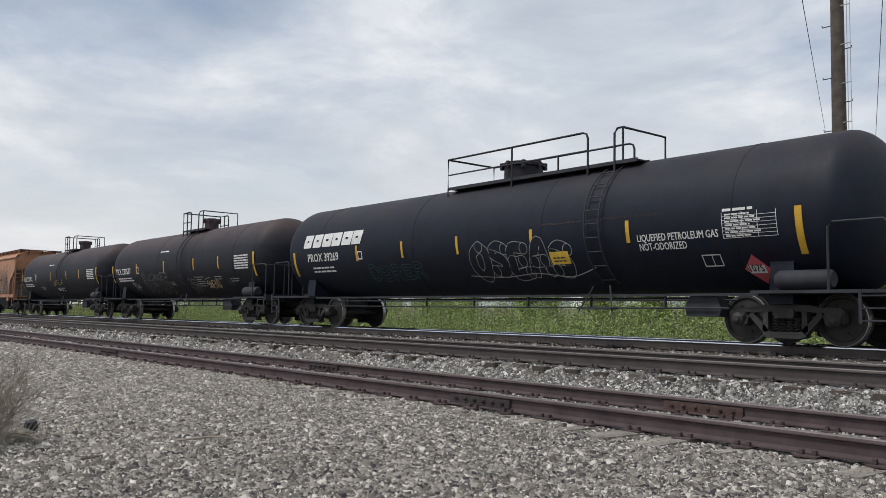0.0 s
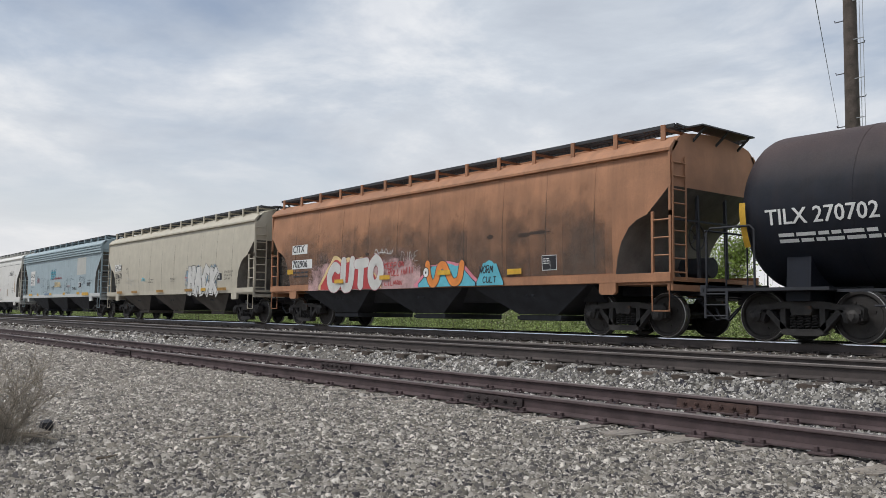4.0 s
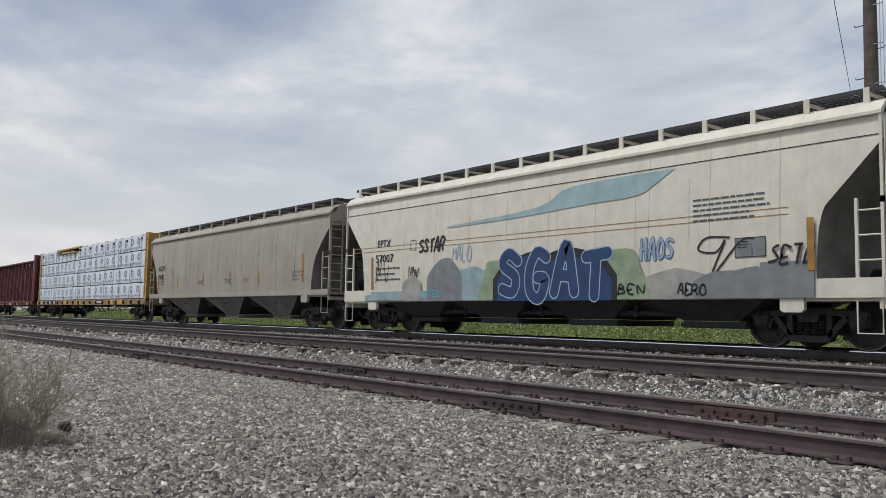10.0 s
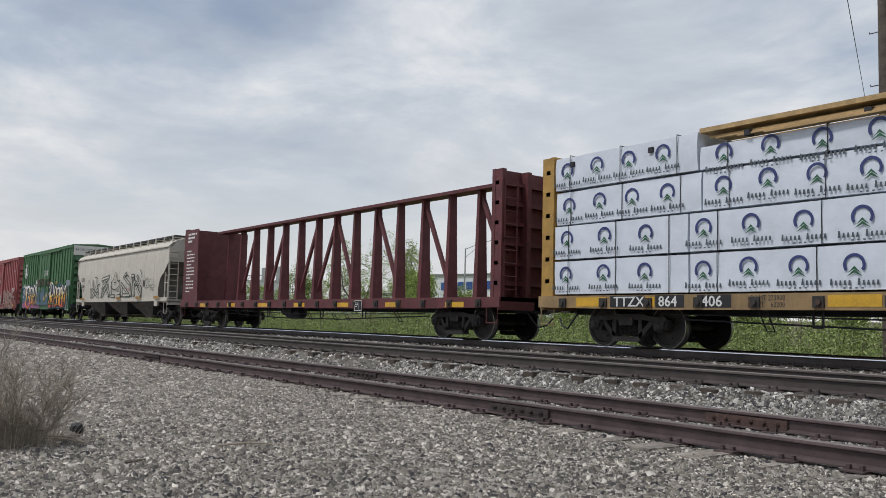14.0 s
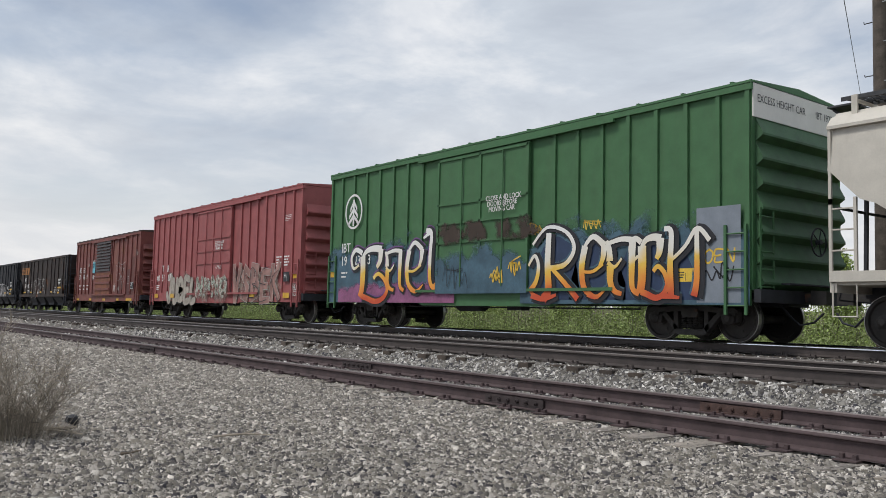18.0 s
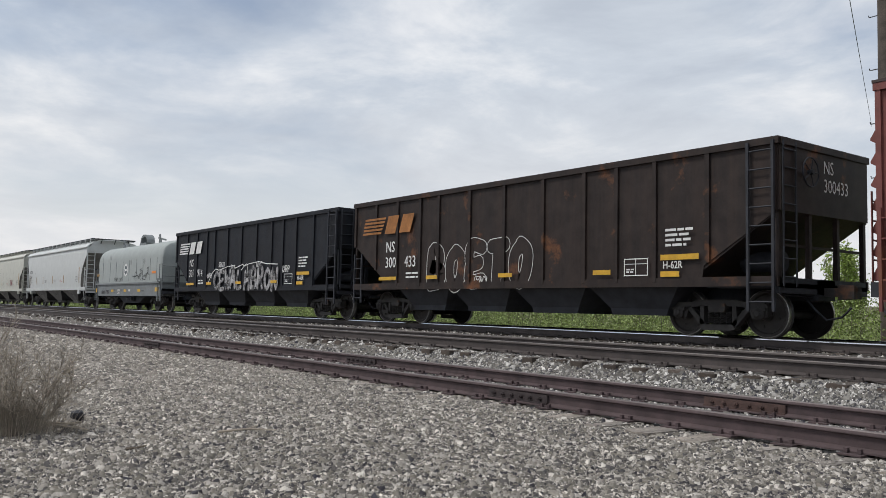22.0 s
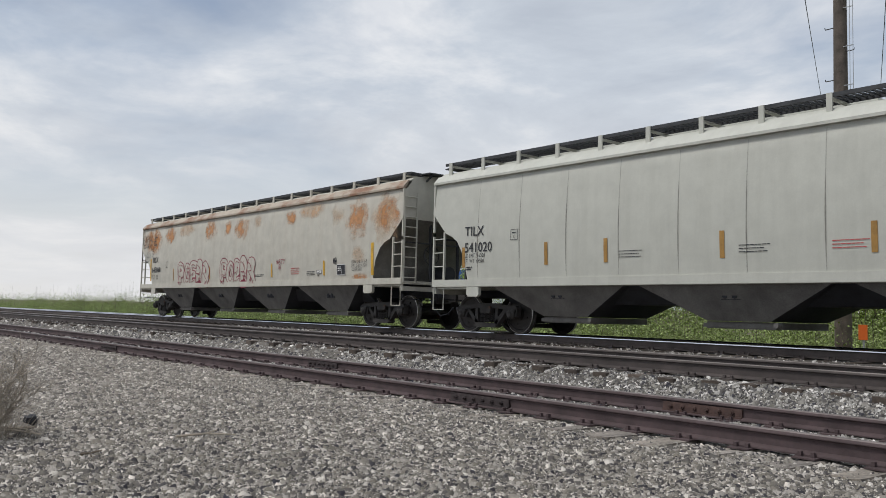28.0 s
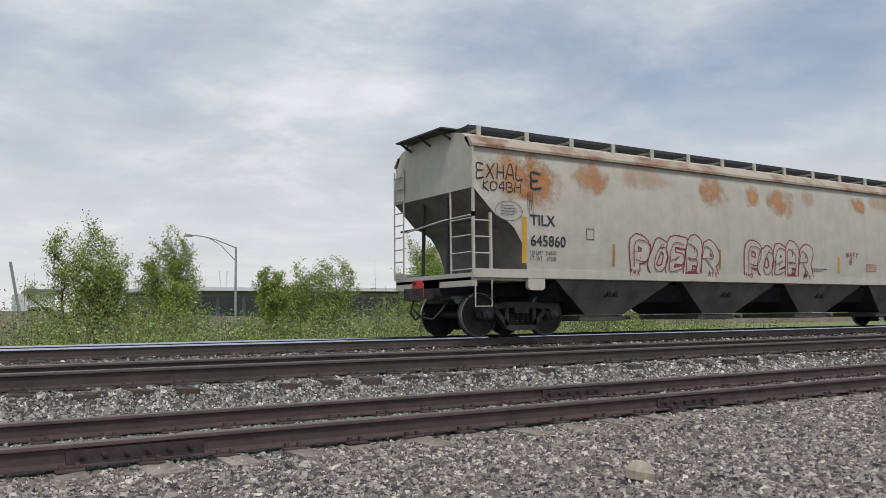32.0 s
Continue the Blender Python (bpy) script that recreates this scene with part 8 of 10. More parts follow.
def build_boxes():
    car, side, L = covered_hopper("covered_hopper", "beige covered hopper with black angular graffiti", -212.5, -229.0, CEMENT, sill_mat=CEMENT, eave=3.68, pocket_mat=POCKET_TAN, cut="curve")
    e = L / 2
    hopper_marks(side, L, "CEFX", "10694", x=-e + 1.1)
    unit = lambda x, w, pairs: [((x + a * w, 1.34 + b * 1.16), (x + c * w, 1.34 + d * 1.16)) for a, b, c, d in pairs]
    segs = unit(-5.0, 1.8, [(0.06, 0.06, 0.06, 0.42), (0.25, 0.08, 0.85, 0.4), (0.82, 0.55, 0.95, 0.06), (0.3, 0.4, 0.75, 0.1)])
    segs += unit(-2.85, 1.8, [(0.04, 0.06, 0.16, 0.45), (0.15, 0.86, 0.82, 0.1), (0.2, 0.12, 0.72, 0.6), (0.16, 0.9, 0.86, 1.0), (0.86, 1.0, 0.25, 0.5), (0.95, 0.1, 0.8, 0.55)])
    segs += unit(-0.85, 1.85, [(0.06, 0.06, 0.06, 0.66), (0.1, 0.06, 0.36, 0.06), (0.95, 0.06, 0.86, 0.72), (0.7, 0.06, 0.92, 0.06)])
    segs += unit(1.15, 1.45, [(0.06, 0.1, 0.02, 0.6), (0.04, 0.6, 0.9, 0.1), (0.2, 0.08, 0.95, 0.08), (0.3, 0.92, 1.05, 0.55), (1.06, 0.5, 1.04, 0.14), (0.3, 0.92, 0.5, 1.05)])
    segs += unit(2.75, 1.7, [(0.04, 0.1, 0.1, 0.92), (0.1, 0.95, 0.26, 0.95), (0.28, 0.92, 0.3, 0.1), (0.34, 0.72, 0.9, 0.1), (0.95, 0.08, 1.0, 0.4)])
    hollow_bars(side, segs, 0.21, 0.058, P_MOSS, CEMENT)
    g = Geo()
    for pts in (spiral(-4.35, 2.16, 0.26, 1.6, 4.4), [(-4.4, 1.9), (-4.0, 1.82), (-3.7, 2.1), (-3.6, 2.5), (-4.0, 2.55)], [(-3.5, 1.85), (-3.3, 2.1), (-2.9, 2.12)], [(-0.75, 2.1), (-0.3, 2.35), (0.02, 2.75), (0.4, 2.3), (0.75, 2.16)],
                [(-0.8, 1.95), (0.0, 1.75), (0.85, 1.95)], [(-0.15, 2.15), (0.25, 2.17)], [(0.05, 2.35), (0.04, 1.98)], [(1.7, 2.45), (2.2, 2.5), (2.6, 2.3)], spiral(3.85, 2.25, 0.3, 1.7, 3.6), [(3.4, 2.0), (4.0, 1.9), (4.4, 2.1), (4.5, 2.5), (4.2, 2.75)]):
        side.stroke(g, smooth_path(pts, 4), 0.052, lift=0.05)
    tagged(part("spray_paint", g, P_MOSS, car, "thin curling dark lines between the letters"), kind="stuff")
    tag_words(side, "H2K", 4.68, 1.75, 1.3, 0.5, P_BLACK, 0.03, seed=2)
    for x in (1.3, 8.6, 12.0, 14.8):
        side.patch(-e + x, 1.22, 0.8, 0.13, AMBER, "reflector", 0.088)
    side.patch(e - 3.6, 1.85, 0.4, 0.3, POCKET_TAN, "patch")

    car, side, L = boxcar("boxcar", "green boxcar with large colourful graffiti along its base", -230.4, -245.55, GREEN, top=4.78, door=(-1.76, 1.78), rib_at=RIBS, end_mat=DARKGREEN, pale_end=WHITE_A)
    e = L / 2
    big = Side(car, lambda z: -1.58 - 0.06)
    for x, w in ((-e + 0.02, 3.0), (-5.6, 3.6), (-3.9, 2.6), (1.5, 3.0), (3.2, 3.0), (4.7, 2.85)):
        big.patch(x, 0.71, w, 2.5, HAZE_BLUE, "paint_haze", 0.004 + 0.0007 * (x % 1), "blue-grey sprayed ground of a graffiti piece")
    Side(car, lambda z: -1.58 - 0.13).patch(-1.76, 0.95, 3.54, 1.7, HAZE_BLUE, "paint_haze", 0.004)
    for x in (-6.9, -5.2, -3.6):
        big.patch(x, 0.71, 2.6, 0.8, HAZE_PLUM, "paint_haze", 0.008)
    big.patch(e - 1.15, 0.75, 0.95, 1.8, mat("grey_cover_paint", (0.22, 0.25, 0.29), 0.7, var=0.12), "paint_patch", 0.006, "grey painted-over corner")
    blackletter(big, [("C", -6.12, 0.74, 2.05, 1.62), ("A", -4.3, 1.0, 1.05, 1.25), ("E", -3.3, 1.02, 1.05, 1.36), ("L", -2.45, 1.05, 0.8, 1.55)], FLAME, P_BLACK, P_PURPLE)
    for x, w in ((1.95, 1.5), (3.1, 1.6), (4.4, 2.1)):
        cloud(big, x, 0.8, w, 1.35, P_NAVY, 3, 2, 0.010, "paint_shadow", "", 0.2)
    blackletter(big, [("R", 1.82, 0.78, 1.65, 1.62), ("E", 3.35, 0.86, 0.95, 1.3), ("A", 4.15, 0.86, 0.95, 1.25), ("C", 4.85, 0.84, 0.95, 1.25), ("H", 5.65, 0.8, 1.1, 1.4)], FLAME, P_BLACK, HAZE_BLUE, label="flame-coloured blackletter graffiti on dark blue")
    scrawl(big, 1.75, 2.3, 0.5, 0.3, P_YELLOW, 0.03, 9, 4)
    scrawl(big, 3.5, 2.3, 0.55, 0.25, P_YELLOW, 0.02, 9, 14)
    tag_words(big, "OEN", e - 1.0, 1.5, 0.7, 0.25, P_YELLOW, 0.035, seed=5)
    scrawl(big, e - 1.0, 1.1, 0.7, 0.4, P_BLACK, 0.03, 8, 6)
    door = Side(car, lambda z: -1.58 - 0.14)
    scrawl(door, -1.4, 1.05, 1.1, 0.7, P_BLACK, 0.018, 9, 5)
    scrawl(door, 0.5, 1.15, 0.5, 0.45, P_YELLOW, 0.035, 9, 6)
    scrawl(door, 1.15, 1.35, 0.5, 0.5, P_YELLOW, 0.03, 9, 7)
    stencil(big, 5.9, 1.15, 0.5, 0.26, P_YELLOW)
    # tree emblem in a ring
    cx, cz = -6.13, 3.52
    g = Geo()
    for k in range(28):
        t0, t1 = 2 * math.pi * k / 28, 2 * math.pi * (k + 1) / 28
        big.put(g, [(cx + 0.5 * math.cos(t0), cz + 0.55 * math.sin(t0)), (cx + 0.5 * math.cos(t1), cz + 0.55 * math.sin(t1)), (cx + 0.43 * math.cos(t1), cz + 0.48 * math.sin(t1)), (cx + 0.43 * math.cos(t0), cz + 0.48 * math.sin(t0))], [(0, 1, 2, 3)], 0.005)
    for k in range(3):
        z = cz - 0.27 + 0.22 * k
        for s in (-1, 1):
            w = 0.30 - 0.05 * k
            big.put(g, [(cx + s * 0.02, z + 0.05), (cx + s * w, z - 0.18), (cx + s * w, z - 0.05), (cx + s * 0.02, z + 0.18)], [(0, 1, 2, 3)], 0.005)
    big.put(g, [(cx - 0.045, cz - 0.45), (cx + 0.045, cz - 0.45), (cx + 0.045, cz + 0.38), (cx - 0.045, cz + 0.38)], [(0, 1, 2, 3)], 0.006)
    part("emblem", g, WHITE_INK, car, "white round emblem")
    big.words("IBT", -6.75, 2.26, 0.30, WHITE_INK, 0.9, 0.01)
    big.words("19", -6.72, 1.85, 0.30, WHITE_INK, 0.9, 0.01, lift=0.014)
    big.words("23", -5.98, 1.85, 0.30, WHITE_INK, 0.9, 0.01, lift=0.014)
    big.words("3", -5.2, 1.85, 0.30, WHITE_INK, 0.9, 0.01, lift=0.03)
    big.bars(-6.75, 1.6, [0.35, 0.3], 0.05, WHITE_INK, 0.12)
    end_words(car, e + 0.035, "EXCESS HEIGHT CAR", -1.45, 4.45, 0.15)
    end_words(car, e + 0.035, "IBT 19233", 0.6, 4.45, 0.15)
    for k, line in enumerate(("CLOSE AND LOCK", "DOORS BEFORE", "MOVING CAR")):
        door.words(line, 0.28 + 0.06 * k, 3.24 - 0.14 * k, 0.13, WHITE_INK, 0.85, 0.006, lift=0.0)
    for x in (-1.9, -0.9, 0.3, 0.9):
        door.patch(x, 2.15, 1.5, 0.75, RUST_WORN, "rust_patch", -0.01, "rust showing through the door's paint")
    side.patch(-e + 0.15, 1.5, 0.3, 0.2, YELLOW, "reflector", 0.07)

    car, side, L = boxcar("boxcar", "faded red boxcar with pale graffiti along its base", -247.5, -262.6, BOX_RED, top=4.74, door=(-1.78, 1.78), rib_at=RIBS)
    e = L / 2
    big = Side(car, lambda z: -1.58 - 0.06)
    for word, x, z in (("40", -6.75, 1.62), ("51", -6.05, 1.62), ("07", -5.25, 1.62), ("T", -6.05, 2.05), ("R", -5.35, 2.05)):
        big.words(word, x, z, 0.32, WHITE_INK, 0.9, 0.012)
    big.bars(-6.75, 1.4, [0.4, 0.35, 0.3], 0.05, WHITE_INK)
    for x, w in ((-5.6, 2.2), (-4.3, 2.6), (1.9, 2.2), (3.2, 2.4), (4.4, 2.0)):
        big.patch(x, 0.55, w, 1.5, CHALKY, "paint_haze", 0.004, "pale worn spray paint")
    bubble_piece(big, "JUBEL", -5.4, 0.60, 3.6, 1.25, BUFF_SPRAY, P_BLACK, 0.012, 0.24, seed=1, label="pale worn fat letters")
    door = Side(car, lambda z: -1.72)
    bubble_piece(door, "NPNO", -1.65, 0.92, 3.3, 0.8, CHALK_GREEN, CHALK, 0.012, 0.3, seed=3, label="chalky worn letters", sharp=True)
    bubble_piece(big, "VSBEK", 1.95, 0.66, 4.2, 1.45, ROSE_SPRAY, P_SILVER, 0.016, 0.17, seed=2, label="faded rose letters with pale outlines", sharp=True, wide=0.7)
    tag_words(big, "MIBEK", 1.95, 0.8, 4.2, 1.15, P_BLACK, 0.03, wob=0.12, seed=8, lift=0.05)
    for x in (-6.9, -4.8, 3.65):
        big.patch(x, 0.86, 0.45, 0.18, YELLOW, "reflector", 0.032)
    big.patch(6.35, 0.84, 0.47, 0.19, YELLOW, "reflector", 0.01)
    big.patch(7.02, 1.52, 0.43, 0.18, YELLOW, "reflector", 0.01)
    big.bars(6.35, 3.75, [0.45, 0.45, 0.45, 0.3], 0.02, WHITE_INK, 0.06)
    big.bars(5.75, 2.28, [0.4, 0.3, 0.4, 0.35], 0.05, WHITE_INK, 0.1)
    big.bars(6.35, 2.28, [0.4, 0.3, 0.4, 0.35], 0.05, WHITE_INK, 0.1)
    tag_words(big, "OBEN", 6.95, 1.12, 0.5, 0.2, P_WHITE, 0.025, seed=8)
    tag_words(big, "NOSK", 6.95, 0.92, 0.5, 0.16, P_WHITE, 0.025, seed=9)
    for k, line in enumerate(("CLOSE AND LOCK", "DOORS BEFORE", "MOVING CAR")):
        door.words(line, 0.29 + 0.05 * k, 3.06 - 0.125 * k, 0.1, WHITE_INK, 0.8, 0.008)
    scrawl(door, 0.4, 2.0, 0.7, 0.2, P_WHITE, 0.025, 7, 3)
    stencil(big, 6.35, 1.42, 0.45, 0.34)
    for x in (-1.9, -0.2):
        big.patch(x, 0.5, 2.2, 1.3, CHALKY, "paint_haze", 0.07)
    end_words(car, e + 0.155, "TR 4051", 0.4, 4.28, 0.2)

    car, side, L = boxcar("boxcar", "rust-red boxcar with a dark ribbed door and white tags", -264.6, -276.7, BOX_RUST, top=4.22, door=(-1.56, 1.30), louvre=True, half=1.55, roof_mat=SOOT_BROWN, rib_at=[1.42, 2.42, 3.12, 3.86, 4.6, 5.38, 6.0, -2.41, -3.16, -3.9, -4.64, -5.38, -6.0])
    e = L / 2
    big = Side(car, lambda z: -1.55 - 0.06)
    big.words("AZ", -e + 0.95, 2.35, 0.3, WHITE_INK, 0.85, 0.012)
    big.words("ER", -e + 1.85, 2.35, 0.3, WHITE_INK, 0.85, 0.012)
    big.words("77", -e + 0.95, 1.95, 0.3, WHITE_INK, 0.85, 0.012)
    big.words("06", -e + 1.85, 1.95, 0.3, WHITE_INK, 0.85, 0.012)
    big.words("0", -e + 2.55, 1.95, 0.3, WHITE_INK, 0.85, 0.012)
    for x in (1.0, 1.85, 2.6):
        big.bars(-e + x, 1.55, [0.4, 0.35], 0.06, WHITE_INK, 0.2)
    sill = Side(car, lambda z: -1.585)
    for x, w in ((-5.6, 0.6), (-2.9, 0.5), (-0.15, 0.5), (2.38, 0.43), (4.04, 0.94)):
        sill.patch(x, 0.71, w, 0.12, YELLOW, "reflector", 0.006)
    big.patch(-2.32, 2.3, 0.5, 0.65, P_CYAN, "paint_patch", 0.008, "pale blue sprayed patch")
    tag_words(big, "2095", -2.25, 2.85, 0.45, 0.16, P_WHITE, 0.02, seed=3, lift=0.03)
    tag_words(big, "21", -2.2, 2.6, 0.3, 0.2, P_NAVY, 0.04, seed=4, lift=0.03)
    scrawl(big, -2.3, 1.9, 0.45, 0.35, P_WHITE, 0.018, 9, 12)
    scrawl(big, -3.4, 2.6, 0.5, 0.3, P_SILVER, 0.012, 7, 13)
    patches = ((1.5, 1.05, 0.85, 2.2, 0.2, 0.07, 0.055), (2.5, 0.95, 0.55, 1.1, 0.11, 0.038, 0.034), (3.95, 1.0, 0.6, 1.35, 0.10, 0.036, 0.034), (4.7, 0.98, 0.6, 2.0, 0.13, 0.045, 0.038), (1.55, 2.7, 0.8, 1.2, 0.22, 0.085, 0.065), (-4.5, 1.0, 0.55, 1.5, 0.12, 0.042, 0.036), (5.45, 1.0, 0.5, 0.5, 0.24, 0.10, 0.08))
    for k, (x, z, w, h, *col) in enumerate(patches):
        side.patch(x, z, w, h, mat("patched_red", tuple(col), 0.7, var=0.2, streak=0.5, dirt=(0.07, 0.035, 0.03)), "paint_patch", 0.006, "patch of older red-brown paint")
    g = Geo()   # horned face drawn in thin white line
    for pts in ([(2.25, 2.62), (2.5, 2.55), (2.55, 2.72), (3.0, 2.7), (3.1, 2.62), (3.5, 2.66), (3.8, 2.75), (3.7, 2.5)], [(2.25, 2.62), (2.4, 2.35), (2.4, 1.85), (2.7, 1.78), (3.05, 1.95), (3.05, 2.4), (2.75, 2.55), (2.5, 2.3)], [(2.65, 2.2), (2.85, 2.15), (2.95, 2.25)],
                [(3.7, 2.5), (3.4, 2.2), (3.2, 1.9), (3.3, 1.8), (3.6, 2.0), (3.75, 2.35), (3.5, 2.4), (3.15, 2.5), (3.3, 2.2)], [(3.75, 1.9), (3.55, 1.6), (3.4, 1.3), (3.3, 1.7), (3.15, 1.85)]):
        big.stroke(g, smooth_path(pts, 4), 0.02)
    tagged(part("spray_paint", g, P_SILVER, car, "horned face in thin white line"), kind="stuff")
    scrawl(big, 1.8, 1.15, 0.45, 0.5, P_WHITE, 0.018, 10, 10)
    scrawl(big, 2.5, 1.2, 0.4, 0.35, P_SILVER, 0.014, 9, 11)
    scrawl(big, 5.5, 2.9, 0.35, 0.5, P_SILVER, 0.012, 7, 15)
    big.bars(4.3, 1.95, [0.2, 0.18, 0.2, 0.16], 0.03, P_SILVER, 0.12)
    stencil(big, 4.78, 1.32, 0.44, 0.34)
    side.patch(-1.5, 1.05, 2.75, 1.2, mat("bare_rusted_door", (0.20, 0.075, 0.045), 0.8, var=0.35, scale=2, rust=0.3), "patch", 0.099, "lower door panel rusted through its paint")


def build_open_hoppers():
    for right, left, m, num, ink in ((-278.4, -292.7, COAL_BROWN, ("300", "433"), RUSTSTAIN), (-293.7, -308.4, COAL_BLACK, ("301", "914"), WHITE_INK)):
        car, side, L = open_hopper("open_hopper", "sooty black ribbed open hopper with white graffiti" if ink is WHITE_INK else "brown-black ribbed open hopper with a rusted emblem", right, left, m)
        e = L / 2
        big = Side(car, lambda z: -1.57 - 0.075)
        g = Geo()   # railway's emblem: five stripes and two slanted blocks
        for k in range(5):
            z = 2.60 + k * 0.105
            big.put(g, [(-e + 0.55 + 0.03 * k, z), (-e + 1.55 + 0.06 * k, z), (-e + 1.59 + 0.06 * k, z + 0.06), (-e + 0.57 + 0.03 * k, z + 0.06)], [(0, 1, 2, 3)], 0.005)
        for x in (1.75, 2.5):
            big.put(g, [(-e + x, 2.58), (-e + x + 0.55, 2.58), (-e + x + 0.75, 3.1), (-e + x + 0.2, 3.1)], [(0, 1, 2, 3)], 0.005)
        part("emblem", g, ink, car, "striped emblem in plain shapes")
        big.words(num[0], -e + 1.85, 1.58, 0.32, WHITE_INK, 0.85, 0.008)
        big.words(num[1], -e + 2.82, 1.58, 0.32, WHITE_INK, 0.85, 0.008)
        end_words(car, e + 0.04, "NS", -0.1, 3.1, 0.26)
        end_words(car, e + 0.04, num[0] + num[1], -0.1, 2.75, 0.26)
        big.words("NS", -e + 1.88, 2.03, 0.32, WHITE_INK, 0.85, 0.008)
        big.bars(-e + 2.9, 1.38, [0.6, 0.6], 0.05, WHITE_INK, 0.11)
        big.patch(-e + 1.5, 1.22, 0.9, 0.1, YELLOW, "reflector", 0.006)
        for x in (3.9, 6.9, 10.0):
            big.patch(-e + x, 1.22, 0.5, 0.1, YELLOW, "reflector", 0.03)
        big.patch(4.63, 1.48, 0.9, 0.11, YELLOW, "reflector", 0.006)
        big.patch(4.63, 1.15, 0.45, 0.11, YELLOW, "reflector", 0.006)
        big.bars(4.75, 2.05, [0.65, 0.55, 0.6, 0.5], 0.05, WHITE_INK, 0.1)
        big.words("H-62R", 4.7, 1.31, 0.15, WHITE_INK, 0.85, 0.005)
        big.outline(3.7, 1.18, 0.62, 0.36, 0.02, WHITE_INK)
        big.patch(4.0, 1.19, 0.015, 0.34, WHITE_INK, "table_rule", 0.011)
        big.patch(3.71, 1.42, 0.6, 0.012, WHITE_INK, "table_rule", 0.011)
        big.bars(3.76, 1.30, [0.2, 0.18], 0.03, WHITE_INK)
        if ink is WHITE_INK:
            bubble_piece(big, "CEWAL", -2.75, 0.96, 2.85, 0.88, WORN_SILVER, P_BLACK, 0.014, 0.19, seed=1, label="patchy silver fat letters under a white line", lift=0.012)
            bubble_piece(big, "HBRON", 0.25, 0.96, 2.95, 0.88, WORN_SILVER, P_BLACK, 0.014, 0.19, seed=2, label="patchy silver fat letters under a white line", lift=0.012)
            g = Geo()   # white line running over the letters
            big.stroke(g, [(-3.3, 1.25), (-2.8, 1.72), (-2.45, 1.86), (-2.15, 1.80), (-1.3, 1.92), (-0.6, 1.96), (-0.55, 1.84), (0.2, 1.98), (0.3, 1.9), (0.75, 1.98), (1.6, 2.04), (2.3, 1.94), (3.2, 1.9)], 0.03, lift=0.03)
            part("spray_paint", g, P_WHITE, big.car, "thin white sprayed line")
            g = Geo()
            big.stroke(g, smooth_path([(0.1, 1.75), (0.62, 1.98), (0.66, 1.5)], 4), 0.03, lift=0.05)
            part("spray_paint", g, P_WHITE, car, "white sprayed peak")
            tag_words(big, "KARP", 3.55, 1.6, 0.55, 0.22, P_WHITE, 0.03, seed=2)
            tag_words(big, "YOPARE", -3.5, 1.5, 0.6, 0.18, P_WHITE, 0.02, seed=4, slant=0.4)
            tag_words(big, "BECCO", -2.2, 1.93, 0.6, 0.18, P_WHITE, 0.026, seed=6)
            tag_words(big, "2008", -1.0, 1.83, 0.42, 0.15, P_WHITE, 0.022, seed=7)
            tag_words(big, "NSC", 1.38, 1.83, 0.5, 0.22, P_WHITE, 0.026, seed=8)
        else:
            bubble_piece(Side(car, lambda z: -1.592), "BOETO", -3.3, 0.98, 4.2, 1.18, COAL_BROWN, P_WHITE, 0.016, 0.30, seed=1, label="fat letters outlined in white", wide=0.66, lift=0.004)
            scrawl(big, -1.2, 1.1, 0.6, 0.2, P_WHITE, 0.02, 8, 2)


